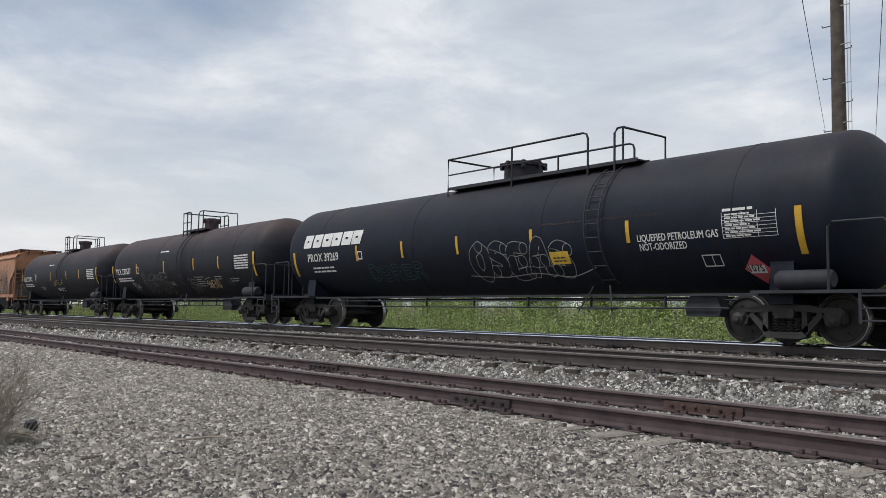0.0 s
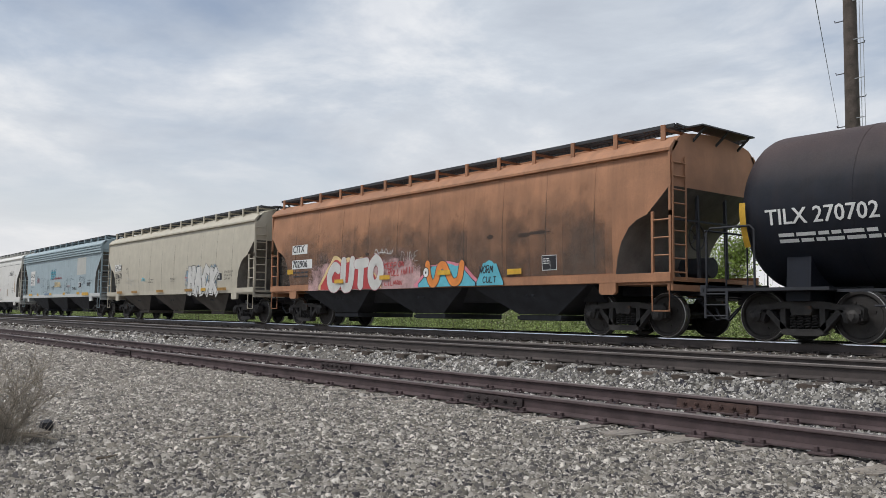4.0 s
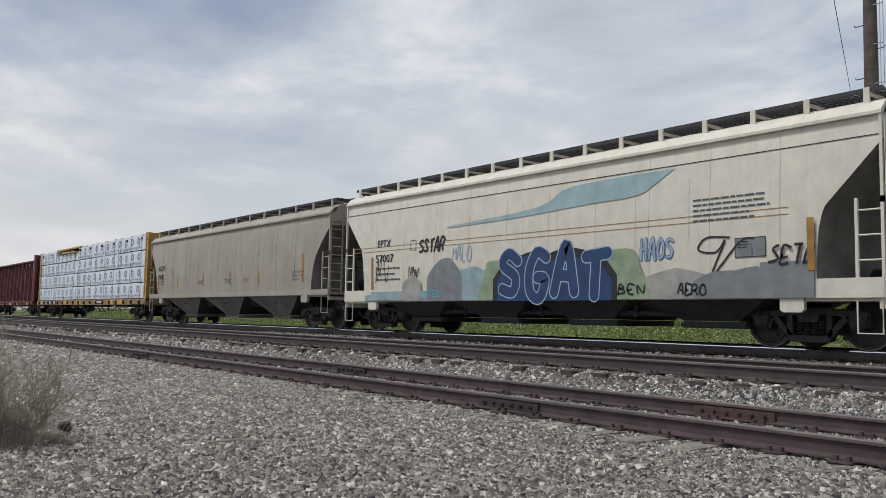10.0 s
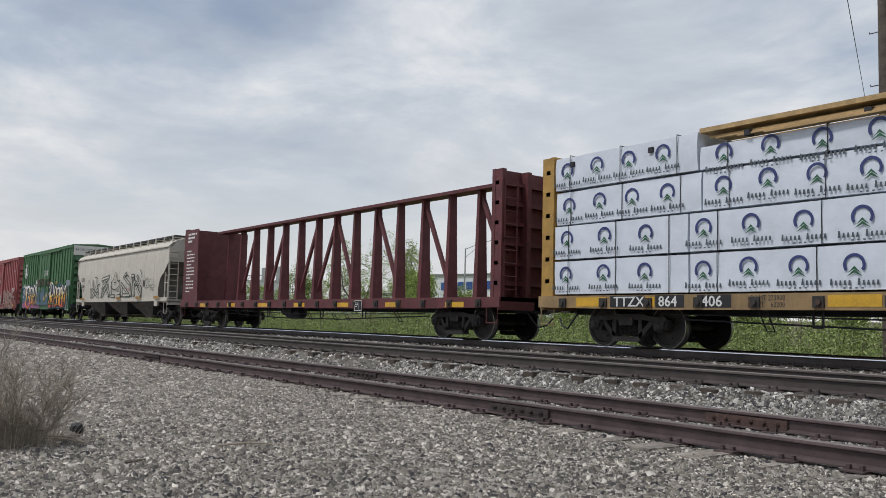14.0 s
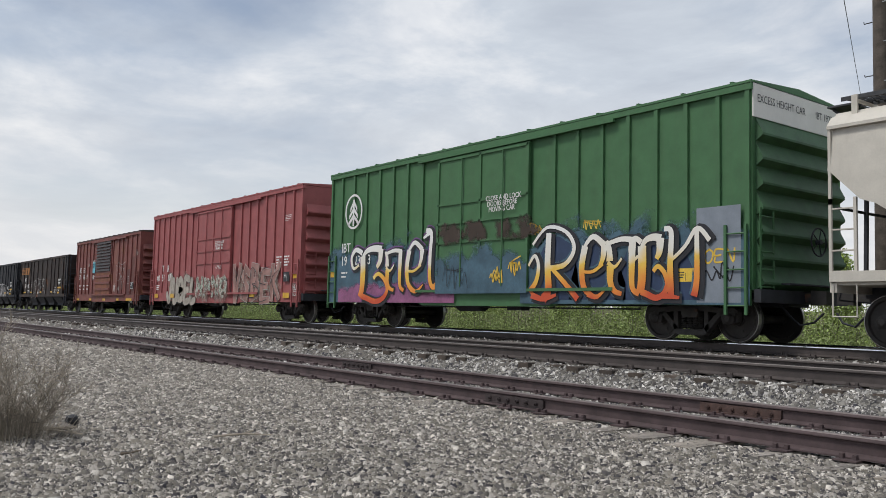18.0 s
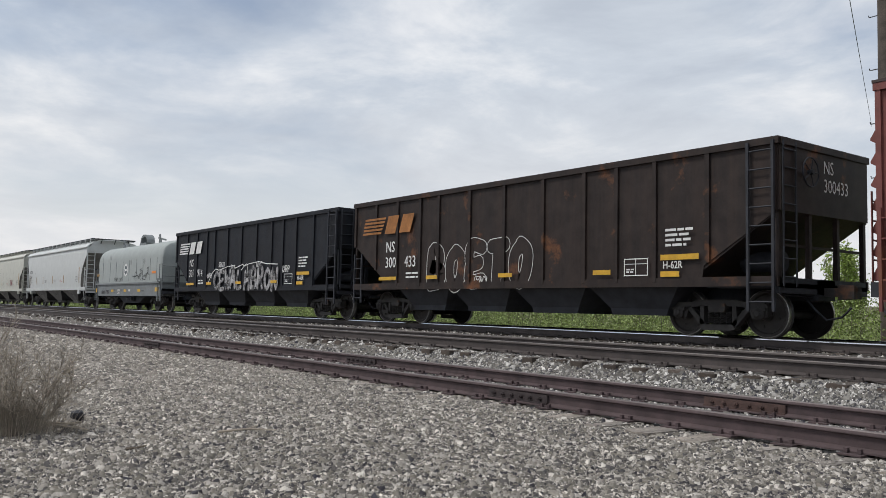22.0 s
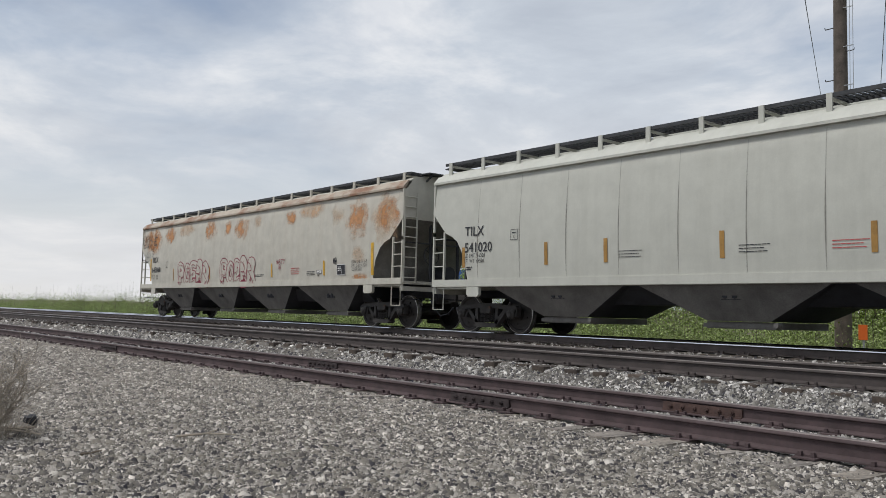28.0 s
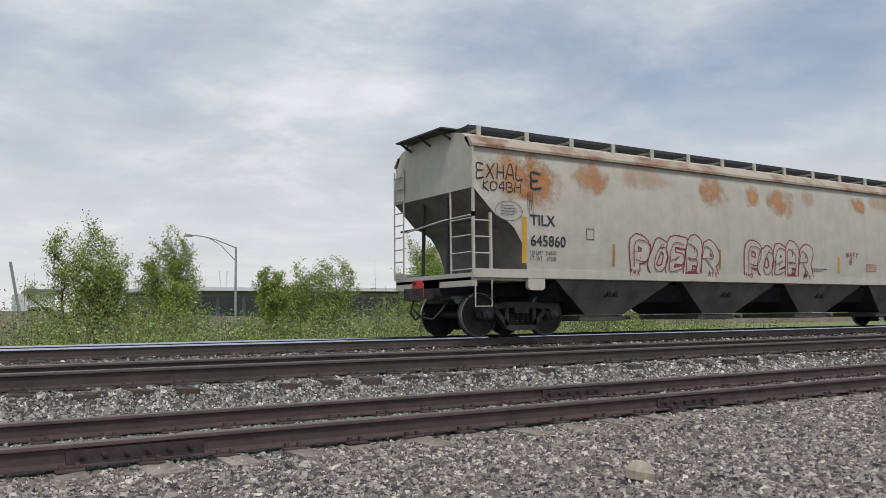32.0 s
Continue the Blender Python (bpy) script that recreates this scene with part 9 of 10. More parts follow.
def build_tail():
    car, side, L = coil_car(-310.4, -321.7, COIL_GREY, COIL_FRAME)
    e = L / 2
    plate = Side(car, lambda z: -1.555)
    plate.words("GRW", -4.38, 0.84, 0.21, BLACK_INK, 0.95, 0.012)
    plate.words("7986", -3.49, 0.86, 0.21, BLACK_INK, 0.98, 0.012)
    for x, w, h in ((-5.6, 0.45, 0.22), (-2.52, 0.45, 0.13), (-0.2, 0.43, 0.13), (2.07, 0.47, 0.13), (4.75, 0.5, 0.2)):
        plate.patch(x, 1.02 - h / 2 + (0.04 if h > 0.15 else 0), w, h, YELLOW, "reflector", 0.01)
    plate.words("LD LMT", -1.98, 1.02, 0.08, BLACK_INK, 0.8)
    plate.words("LT WT", -1.98, 0.88, 0.08, BLACK_INK, 0.8)
    for z, line in ((1.0, "222000"), (0.86, "64000")):
        plate.patch(-1.36, z - 0.01, 0.42, 0.11, WHITE_A, "number_panel", 0.006)
        plate.words(line, -1.34, z + 0.01, 0.08, BLACK_INK, 0.9, lift=0.012)
    plate.patch(0.6, 0.98, 0.26, 0.1, WHITE_A, "notice_plate", 0.008)
    plate.bars(-0.75, 1.06, [0.34, 0.34, 0.3], 0.014, BLACK_INK, 0.04)
    plate.bars(2.75, 0.98, [0.35], 0.04, BLACK_INK)
    for rad, m, lift, lab in ((0.33, P_WHITE, 0.012, "white ring round a dark round emblem"), (0.24, INK_GREY, 0.014, "dark round emblem")):
        g = Geo()
        side.put(g, [(-0.11 + rad * math.cos(t), 2.12 + rad * math.sin(t)) for t in (k * math.pi / 14 for k in range(28))], [tuple(range(28))], lift)
        part("emblem", g, m, car, lab)
    g = Geo()
    side.put(g, [(-0.28, 2.06), (0.06, 2.06), (0.06, 2.18), (-0.28, 2.18)], [(0, 1, 2, 3)], 0.017)
    part("emblem_bar", g, P_WHITE, car)
    tag_words(side, "PINK", -2.25, 1.48, 0.75, 0.24, P_BLACK, 0.024, slant=0.6, wob=0.12, seed=3)
    tag_words(side, "LNOZ", -1.35, 1.48, 0.65, 0.24, P_BLACK, 0.022, slant=0.6, wob=0.1, seed=4)
    g = Geo()
    for pts in ([(1.35, 1.58), (1.5, 1.95), (1.75, 1.95), (1.6, 1.75), (1.45, 1.75)], [(1.0, 1.78), (1.5, 1.75), (1.9, 1.8), (2.55, 1.52)], [(1.85, 1.6), (1.95, 1.85)], [(2.0, 1.65), (2.2, 1.9), (2.1, 1.62), (2.4, 2.05), (2.2, 2.05), (2.55, 2.12), (2.35, 1.7), (2.25, 1.85), (2.5, 1.9)],
                [(2.68, 2.05), (2.66, 1.7), (2.6, 1.62), (2.85, 1.64)], [(2.85, 1.7), (2.95, 1.85), (3.0, 1.7), (3.1, 1.9)], [(3.15, 1.75), (3.3, 1.88), (3.25, 1.65), (3.12, 1.75)], [(3.2, 1.62), (3.55, 2.15), (3.35, 2.1), (3.6, 2.2), (3.5, 1.85), (3.4, 1.95), (3.7, 1.8)], [(2.8, 1.58), (3.2, 1.56)]):
        side.stroke(g, smooth_path(pts, 2), 0.03)
    tagged(part("spray_paint", g, P_BLACK, car, "jagged black tags"), kind="stuff")
    side.patch(e - 1.55, 1.85, 0.6, 0.12, P_ORANGE, "reflector", 0.01)
    side.patch(-5.5, 1.86, 0.45, 0.13, AMBER, "reflector", 0.01)
    for x, z in ((-4.6, 2.9), (-3.1, 2.95), (0.55, 2.6), (2.75, 2.6)):
        side.patch(x, z - 0.3, 0.35, 0.4, GRIME, "scuff", 0.005)

    car, side, L = covered_hopper("covered_hopper", "clean grey-white covered hopper", -323.85, -340.6, GREYWHITE, sill_mat=GREYWHITE, eave=3.68, cut="round", pocket_mat=POCKET_GREY, seams=False)
    e = L / 2
    hopper_marks(side, L, "AGPX", "16399", refl=(0.075, 0.2, 0.33, 0.5, 0.68), x=-e + 1.2)
    side.patch(e - 1.55, 1.55, 0.12, 0.95, AMBER, "reflector")

    car, side, L = covered_hopper("covered_hopper", "pale grey-green covered hopper with pink tag", -342.1, -358.85, PALEGREEN, sill_mat=PALEGREEN, eave=3.74, peak=4.22, board=4.33, cut="curve", pocket_mat=POCKET_GREY)
    e = L / 2
    hopper_marks(side, L, "TILX", "541020", refl=(0.075, 0.24, 0.34, 0.5, 0.66), x=-e + 1.3)
    side.patch(e - 1.55, 1.55, 0.12, 0.95, AMBER, "reflector")
    scrawl(side, e - 4.9, 1.5, 1.1, 0.55, P_WINE, 0.04, 12, 5)

    car, side, L = covered_hopper("covered_hopper", "weathered grey covered hopper with rust stains and red outlined graffiti", -360.15, -379.5, OLDGREY, sill_mat=OLDGREY, eave=3.82, peak=4.26, board=4.31, sill=1.24, eave_mat=EAVE_RUST, posts=16, pockets=4, cut="curve", pocket_mat=POCKET_GREY, end_mat=OLDGREY, seams=False)
    e = L / 2
    side.words("TILX", -e + 1.42, 2.29, 0.23, BLACK_INK, 1.0, 0.008)
    side.words("645860", -e + 1.42, 1.86, 0.23, BLACK_INK, 1.0, 0.008)
    side.words("LD LMT  216500", -e + 1.42, 1.68, 0.09, BLACK_INK, 0.8)
    side.words("LT  WT    69500", -e + 1.42, 1.56, 0.09, BLACK_INK, 0.8)
    side.outline(-e + 2.95, 2.05, 0.22, 0.24, 0.015, BLACK_INK)
    for x0, w in ((4.25, 2.95), (8.2, 2.7)):
        bubble_piece(side, "POEBR", -e + x0, 1.30, w, 0.88, OLDGREY, P_WINE, 0.036, 0.28, seed=int(x0), label="fat letters outlined in dark red", wob=0.07)
        tag_words(side, "POEBR", -e + x0 + 0.1, 1.42, w - 0.2, 0.6, P_WINE, 0.022, wob=0.16, seed=6, lift=0.034)
        tag_words(side, "TMX", -e + x0 - 0.05, 1.30, 0.35, 0.13, P_WINE, 0.018, seed=2, lift=0.028)
        tag_words(side, "ATX", -e + x0 + w - 0.4, 1.30, 0.35, 0.13, P_WINE, 0.018, seed=2, lift=0.028)
    ring = [(-e + 0.87 + 0.34 * math.cos(t), 2.55 + 0.2 * math.sin(t)) for t in (k * math.pi / 14 for k in range(29))]
    g = Geo()
    side.stroke(g, ring, 0.012, lift=0.02)
    part("spray_paint", g, INK_GREY, car, "pencilled speech bubble")
    side.bars(-e + 0.66, 2.65, [0.34, 0.42, 0.42, 0.34], 0.018, INK_GREY, 0.06, lift=0.02)
    tag_words(side, "EXHAL", -e + 0.08, 3.19, 1.24, 0.30, P_BLACK, 0.026, wob=0.08, seed=3)
    tag_words(side, "KO4BH", -e + 0.22, 2.94, 1.0, 0.2, P_BLACK, 0.022, wob=0.08, seed=4)
    tag_words(side, "E", -e + 1.45, 3.06, 0.34, 0.33, P_BLACK, 0.05, wob=0.06, seed=8)
    g = Geo()   # runs of paint under the last letter
    for k, (za, zb) in enumerate(((2.55, 2.98), (2.42, 3.0), (2.6, 3.0), (2.38, 2.96))):
        side.stroke(g, [(-e + 1.36 + 0.045 * k, za), (-e + 1.36 + 0.045 * k, zb)], 0.01, lift=0.02)
    part("spray_paint", g, P_BLACK, car, "thin runs of black paint")
    tag_words(side, "NATY", -e + 12.42, 1.93, 0.6, 0.15, P_WINE, 0.022, seed=5, wob=0.12, slant=0.3)
    tag_words(side, "B", -e + 12.6, 1.76, 0.15, 0.13, P_WINE, 0.022, seed=5)
    side.reflectors([-e + 3.75, -e + 7.25], 1.5, 0.48, AMBER, 0.07)
    side.reflectors([-e + 12.12, -e + 15.42], 1.5, 0.45, YELLOW, 0.09)
    side.patch(-e + 1.20, 1.5, 0.12, 0.95, YELLOW, "reflector")
    side.patch(-e + 17.92, 1.46, 0.13, 0.92, YELLOW, "reflector")
    stencil(side, -e + 16.15, 1.49, 0.46, 0.32)
    for k, line in enumerate(("EXW 10-8  H  9-8", "EW   5-11 H 15-0", "CU FT 5351")):
        side.words(line, -e + 16.95, 1.82 - 0.11 * k, 0.095, BLACK_INK, 0.8)
    side.bars(-e + 13.4, 1.75, [0.55, 0.5, 0.55, 0.5], 0.02, RED_INK, 0.06)
    side.bars(-e + 14.4, 1.62, [0.5, 0.45, 0.5], 0.02, BLACK_INK, 0.05)
    side.bars(-e + 10.9, 1.58, [0.7, 0.5], 0.02, BLACK_INK, 0.05)
    stencil(side, -e + 15.0, 1.55, 0.3, 0.12, WHITE_A)
    scrawl(side, -e + 15.95, 1.8, 0.2, 0.25, P_BLACK, 0.02, 8, 17)
    for x, z, w, h, m in ((0.0, 2.7, 2.2, 1.2, STAIN), (0.9, 2.6, 1.5, 1.2, STAIN), (2.5, 2.95, 1.3, 0.85, STAIN), (6.5, 2.9, 1.3, 0.95, STAIN), (8.2, 3.05, 0.75, 0.7, STAIN), (9.1, 2.75, 1.2, 1.1, STAIN),
                          (10.5, 3.25, 0.8, 0.5, STAIN_PALE), (12.8, 3.15, 0.9, 0.6, STAIN), (15.6, 3.0, 0.9, 0.7, STAIN_PALE), (16.5, 2.45, 1.3, 1.4, STAIN), (17.8, 2.3, 1.5, 1.55, STAIN_PALE), (18.0, 2.6, 1.3, 1.2, STAIN),
                          (16.9, 1.8, 0.8, 0.6, STAIN_PALE), (3.8, 3.2, 2.0, 0.6, STAIN_PALE), (13.6, 3.3, 1.8, 0.5, STAIN_PALE), (16.9, 1.25, 0.9, 0.3, STAIN)):
        g = Geo()
        for k in range(4):
            a, b = z + h * k / 4, z + h * (k + 1) / 4
            side.put(g, [(-e + x, min(a, 3.81)), (-e + x + w, min(a, 3.81)), (-e + x + w, min(b, 3.82)), (-e + x, min(b, 3.82))], [(0, 1, 2, 3)], 0.006)
        part("rust_stain", g, m, car, "orange rust stain")
    # end-of-train device on the last coupler
    g = Geo()
    g.box(-e - 0.42, -e - 0.26, -0.12, 0.12, 0.82, 1.06)
    g.box(-e - 0.41, -e - 0.27, -0.10, 0.10, 1.06, 1.18)
    device = part("end_of_train_light", g, mat("eot_red", (0.52, 0.045, 0.04), 0.45, var=0.1), car, "red box on the last coupler")
    g = Geo()
    g.lathe([(0.04, -e - 0.435), (0.04, -e - 0.40)], "x", (0, 0, 1.12), 10)
    part("lens", g, IRON, device)
    g = Geo()
    g.tube([(-e - 0.4, 0.05, 0.76), (-e - 0.46, 0.1, 0.5), (-e - 0.3, 0.16, 0.36), (-e - 0.1, 0.1, 0.5)], 0.022, 6)
    part("air_hose", g, IRON, car, "black rubber brake hose")
    # hand rails across the open end
    g = Geo()
    g.tube([(-e + 0.02, 1.1, 2.3), (-e + 0.02, -0.45, 2.42), (-e + 0.02, -1.5, 2.44)], 0.018, 6)
    g.tube([(-e + 0.02, -0.75, 1.2), (-e + 0.02, -0.75, 3.0), (-e + 0.02, -0.68, 3.05)], 0.022, 6)
    for k in range(4):
        z = 1.36 + 0.34 * k
        g.tube([(-e + 0.02, -0.75, z), (-e + 0.02, -1.5, z)], 0.014, 5)
    part("end_hand_rail", g, OLDGREY, car, "grey tube hand rails and rungs")


def build_train():
    build_tanks()
    build_hoppers_a()
    build_hoppers_b()
    build_lumber()
    build_boxes()
    build_open_hoppers()
    build_tail()


# ---- surroundings ----
LEAF = mat("spring_leaf", (0.27, 0.36, 0.075), 0.7, var=0.3, scale=1.5, island=0.45, bump=0.0)
LEAF_DARK = mat("dark_leaf", (0.13, 0.19, 0.055), 0.7, var=0.3, scale=1.5, island=0.45, bump=0.0)
WEED = mat("weed_leaf", (0.25, 0.315, 0.11), 0.75, var=0.35, scale=0.5, island=0.5, bump=0.0)
GRASS = mat("grass_blade", (0.27, 0.34, 0.09), 0.8, var=0.35, scale=0.6, island=0.5, bump=0.0)
MEADOW = mat("meadow", (0.18, 0.21, 0.07), 0.95, var=0.4, scale=0.25, fine=6, bump=0.5)
DRY = mat("dry_twig", (0.36, 0.315, 0.26), 0.9, var=0.25, scale=6, island=0.35, bump=0.0)
ASPHALT = mat("asphalt", (0.11, 0.108, 0.105), 0.9, var=0.25, scale=0.5, fine=12)
CONCRETE = mat("concrete", (0.27, 0.24, 0.195), 0.9, var=0.18, scale=0.7, streak=0.3)
HANGAR = mat("white_cladding", (0.62, 0.64, 0.66), 0.6, var=0.06, scale=0.1, fine=0.8, bump=0.0)
SIGN_BLUE = mat("sign_blue", (0.02, 0.07, 0.25), 0.5, var=0.08, bump=0.0)
SLATE = mat("grey_roofing", (0.17, 0.18, 0.19), 0.7, var=0.15, scale=0.2, bump=0.0)
GLAZING = mat("dark_glazing", (0.05, 0.06, 0.07), 0.15, var=0.2, scale=0.2, bump=0.0)
BEIGE = mat("beige_render", (0.44, 0.38, 0.26), 0.85, var=0.1, scale=0.4, bump=0.0)
SAFETY_ORANGE = mat("safety_orange", (0.65, 0.13, 0.02), 0.5, var=0.1)
CAR_GLASS = mat("car_glass", (0.02, 0.025, 0.03), 0.08, var=0.05, bump=0.0)
RUBBER = mat("tyre_rubber", (0.02, 0.02, 0.02), 0.9, var=0.2)


def leaf_quads(c, size):
    """Small leaves of random tilt round the centres c."""
    n = len(c)
    a = rng.normal(size=(n, 3))
    a /= np.linalg.norm(a, axis=1, keepdims=True)
    b = np.cross(a, rng.normal(size=(n, 3)))
    b /= np.linalg.norm(b, axis=1, keepdims=True)
    s = (size * rng.uniform(0.6, 1.3, n))[:, None]
    v = np.stack([c - a * s * 0.6, c + b * s * 0.32, c + a * s * 0.6, c - b * s * 0.32], 1).reshape(-1, 3)
    return v, np.arange(n * 4).reshape(n, 4)


def sticks(p, q, r0, r1):
    """Three-sided tapering twigs from p to q."""
    n = len(p)
    d = q - p
    d /= np.linalg.norm(d, axis=1, keepdims=True) + 1e-9
    s = np.cross(d, np.array([0.31, 0.87, 0.38]))
    s /= np.linalg.norm(s, axis=1, keepdims=True) + 1e-9
    t = np.cross(d, s)
    v = np.empty((n, 6, 3))
    for k in range(3):
        w = math.cos(2.094 * k) * s + math.sin(2.094 * k) * t
        v[:, k], v[:, 3 + k] = p + w * r0[:, None], q + w * r1[:, None]
    f = np.array([(0, 1, 4, 3), (1, 2, 5, 4), (2, 0, 3, 5)])
    return v.reshape(-1, 3), (np.arange(n)[:, None, None] * 6 + f[None]).reshape(-1, 4)


def grow(height, width, stems, seed, leaves, leaf):
    """Twig lines and leaf places of one small tree with rising branches."""
    r = np.random.default_rng(seed)
    P, Q, R0, R1, C = [], [], [], [], []

    def limb(p, d, length, rad, level):
        steps = 5 if level < 2 else 3
        for i in range(steps):
            d = d + r.normal(0, 0.10 + 0.05 * level, 3)
            d[2] += 0.06
            d /= np.linalg.norm(d)
            q = p + d * length / steps
            a, b = rad * (1 - i / steps * 0.75), rad * (1 - (i + 1) / steps * 0.75)
            P.append(p), Q.append(q), R0.append(a), R1.append(b)
            if level < 2 and i >= (1 if level == 0 else 0):
                for _ in range(3 if level == 0 else 2):
                    t = r.uniform(0, 2 * math.pi)
                    side = np.array([math.cos(t), math.sin(t), 0.7 + r.uniform(0, 0.6)])
                    k = d * 0.4 + side * 0.75
                    limb(q, k / np.linalg.norm(k), length * (0.42 if level == 0 else 0.5) * r.uniform(0.6, 1.1), b * 0.55, level + 1)
            if level == 2 or (level == 1 and i > 2):
                C.append(q)
            p = q

    for _ in range(stems):
        t = r.uniform(0, 2 * math.pi)
        k = r.uniform(0.05, 0.35) * min(1.0, width / height * 1.6)
        limb(np.array([math.cos(t) * 0.1, math.sin(t) * 0.1, -0.1]), np.array([math.cos(t) * k, math.sin(t) * k, 1.0]), height * r.uniform(0.7, 0.95), 0.013 * height, 0)
    P, Q, R0, R1, C = np.array(P), np.array(Q), np.array(R0), np.array(R1), np.array(C)
    wide = np.percentile(np.abs(C[:, :2]), 92) * 2
    sc = np.array([width / wide, width / wide, height / C[:, 2].max()])

    def crown(v):
        """Draws a point in under an upright, rounded outline."""
        v = v * sc
        out = np.hypot(v[:, 0], v[:, 1]) + 1e-6
        room = width * 0.5 * np.interp(v[:, 2] / height, [0, 0.25, 0.5, 0.75, 0.92, 1.0], [0.85, 1.12, 1.1, 0.85, 0.5, 0.22])
        f = room * np.tanh(out / room) / out
        return np.stack([v[:, 0] * f, v[:, 1] * f, v[:, 2]], 1)

    P, Q, C = crown(P), crown(Q), crown(C)
    C = C[r.integers(0, len(C), leaves)] + r.normal(0, 0.085, (leaves, 3)) * np.clip(height / 4, 0.8, 1.6)
    low = r.random(leaves) < 0.3   # leafy shoots round the foot
    t, f = r.uniform(0, 2 * math.pi, low.sum()), np.sqrt(r.random(low.sum())) * width * 0.52
    lump = 0.75 + 0.25 * np.sin(3 * t + seed) * np.cos(5 * t)
    C[low] = np.stack([np.cos(t) * f, np.sin(t) * f, r.uniform(0.08, 0.62, low.sum()) * lump * height * (1 - 0.5 * f / width)], 1)
    return P, Q, R0, R1, C


def tree_meshes(height, width, stems, seed, leaves, leaf, material):
    P, Q, R0, R1, C = grow(height, width, stems, seed, leaves, leaf)
    trunk = raw_mesh("trunk", *sticks(P, Q, R0 + 0.004, R1 + 0.003), BARK)
    crown = raw_mesh("crown", *leaf_quads(C, np.full(len(C), leaf)), material)
    return trunk, crown


def build_trees():
    spots = [(-68.9, 3.5, 5.0, 36), (-60.5, 4.9, 4.5, 33), (-50.5, 6.6, 7.5, 33), (-46, 5.6, 3.7, 31), (-38, 3.2, 3.6, 34), (-31, 2.9, 3.0, 33), (-25.9, 3.4, 2.9, 32), (-23.4, 3.9, 2.2, 31), (-20.3, 4.8, 2.2, 32),
             (-16.6, 3.2, 2.4, 33), (-13.7, 3.1, 1.9, 31), (-12.1, 3.1, 1.9, 32), (-9.3, 4.0, 2.4, 31), (-6.7, 4.8, 2.4, 32), (-4.5, 6.2, 3.0, 31), (-2.9, 3.6, 2.2, 32.5), (-1.2, 5.4, 3.2, 32), (5.3, 4.0, 2.8, 32),
             (8.1, 3.7, 2.8, 32), (12.5, 2.3, 2.6, 31), (14.4, 2.9, 3.4, 32), (19.0, 3.7, 3.2, 32), (24, 2.6, 3.4, 33), (31, 3.0, 3.4, 34), (-8.0, 3.6, 2.8, 32), (-5.6, 4.3, 3.0, 31.5), (-3.7, 4.6, 2.8, 32), (0.9, 3.4, 2.6, 32), (-10.6, 3.4, 2.6, 32)]
    for i, (x, top, w, y) in enumerate(spots):
        k = y / 32
        h = ((top - 0.45) * k + 0.45 + 0.8) * 1.03
        dark = i in (13, 15)
        near = 12 <= i <= 21 or i > 23
        trunk, crown = tree_meshes(h, w * k * 1.22, 2 + i % 3, 40 + i, int((2600 + 900 * h) * (3.6 if near else 1.8)), 0.068 if near else 0.10, LEAF_DARK if dark else LEAF)
        t = thing("tree", "small leafing tree with thin rising branches", "tree", pose(x * k, y, -0.8, 0, 0, i * 57), group="trees beyond the tracks")
        part("trunk", trunk, None, t)
        part("crown", crown, None, t)


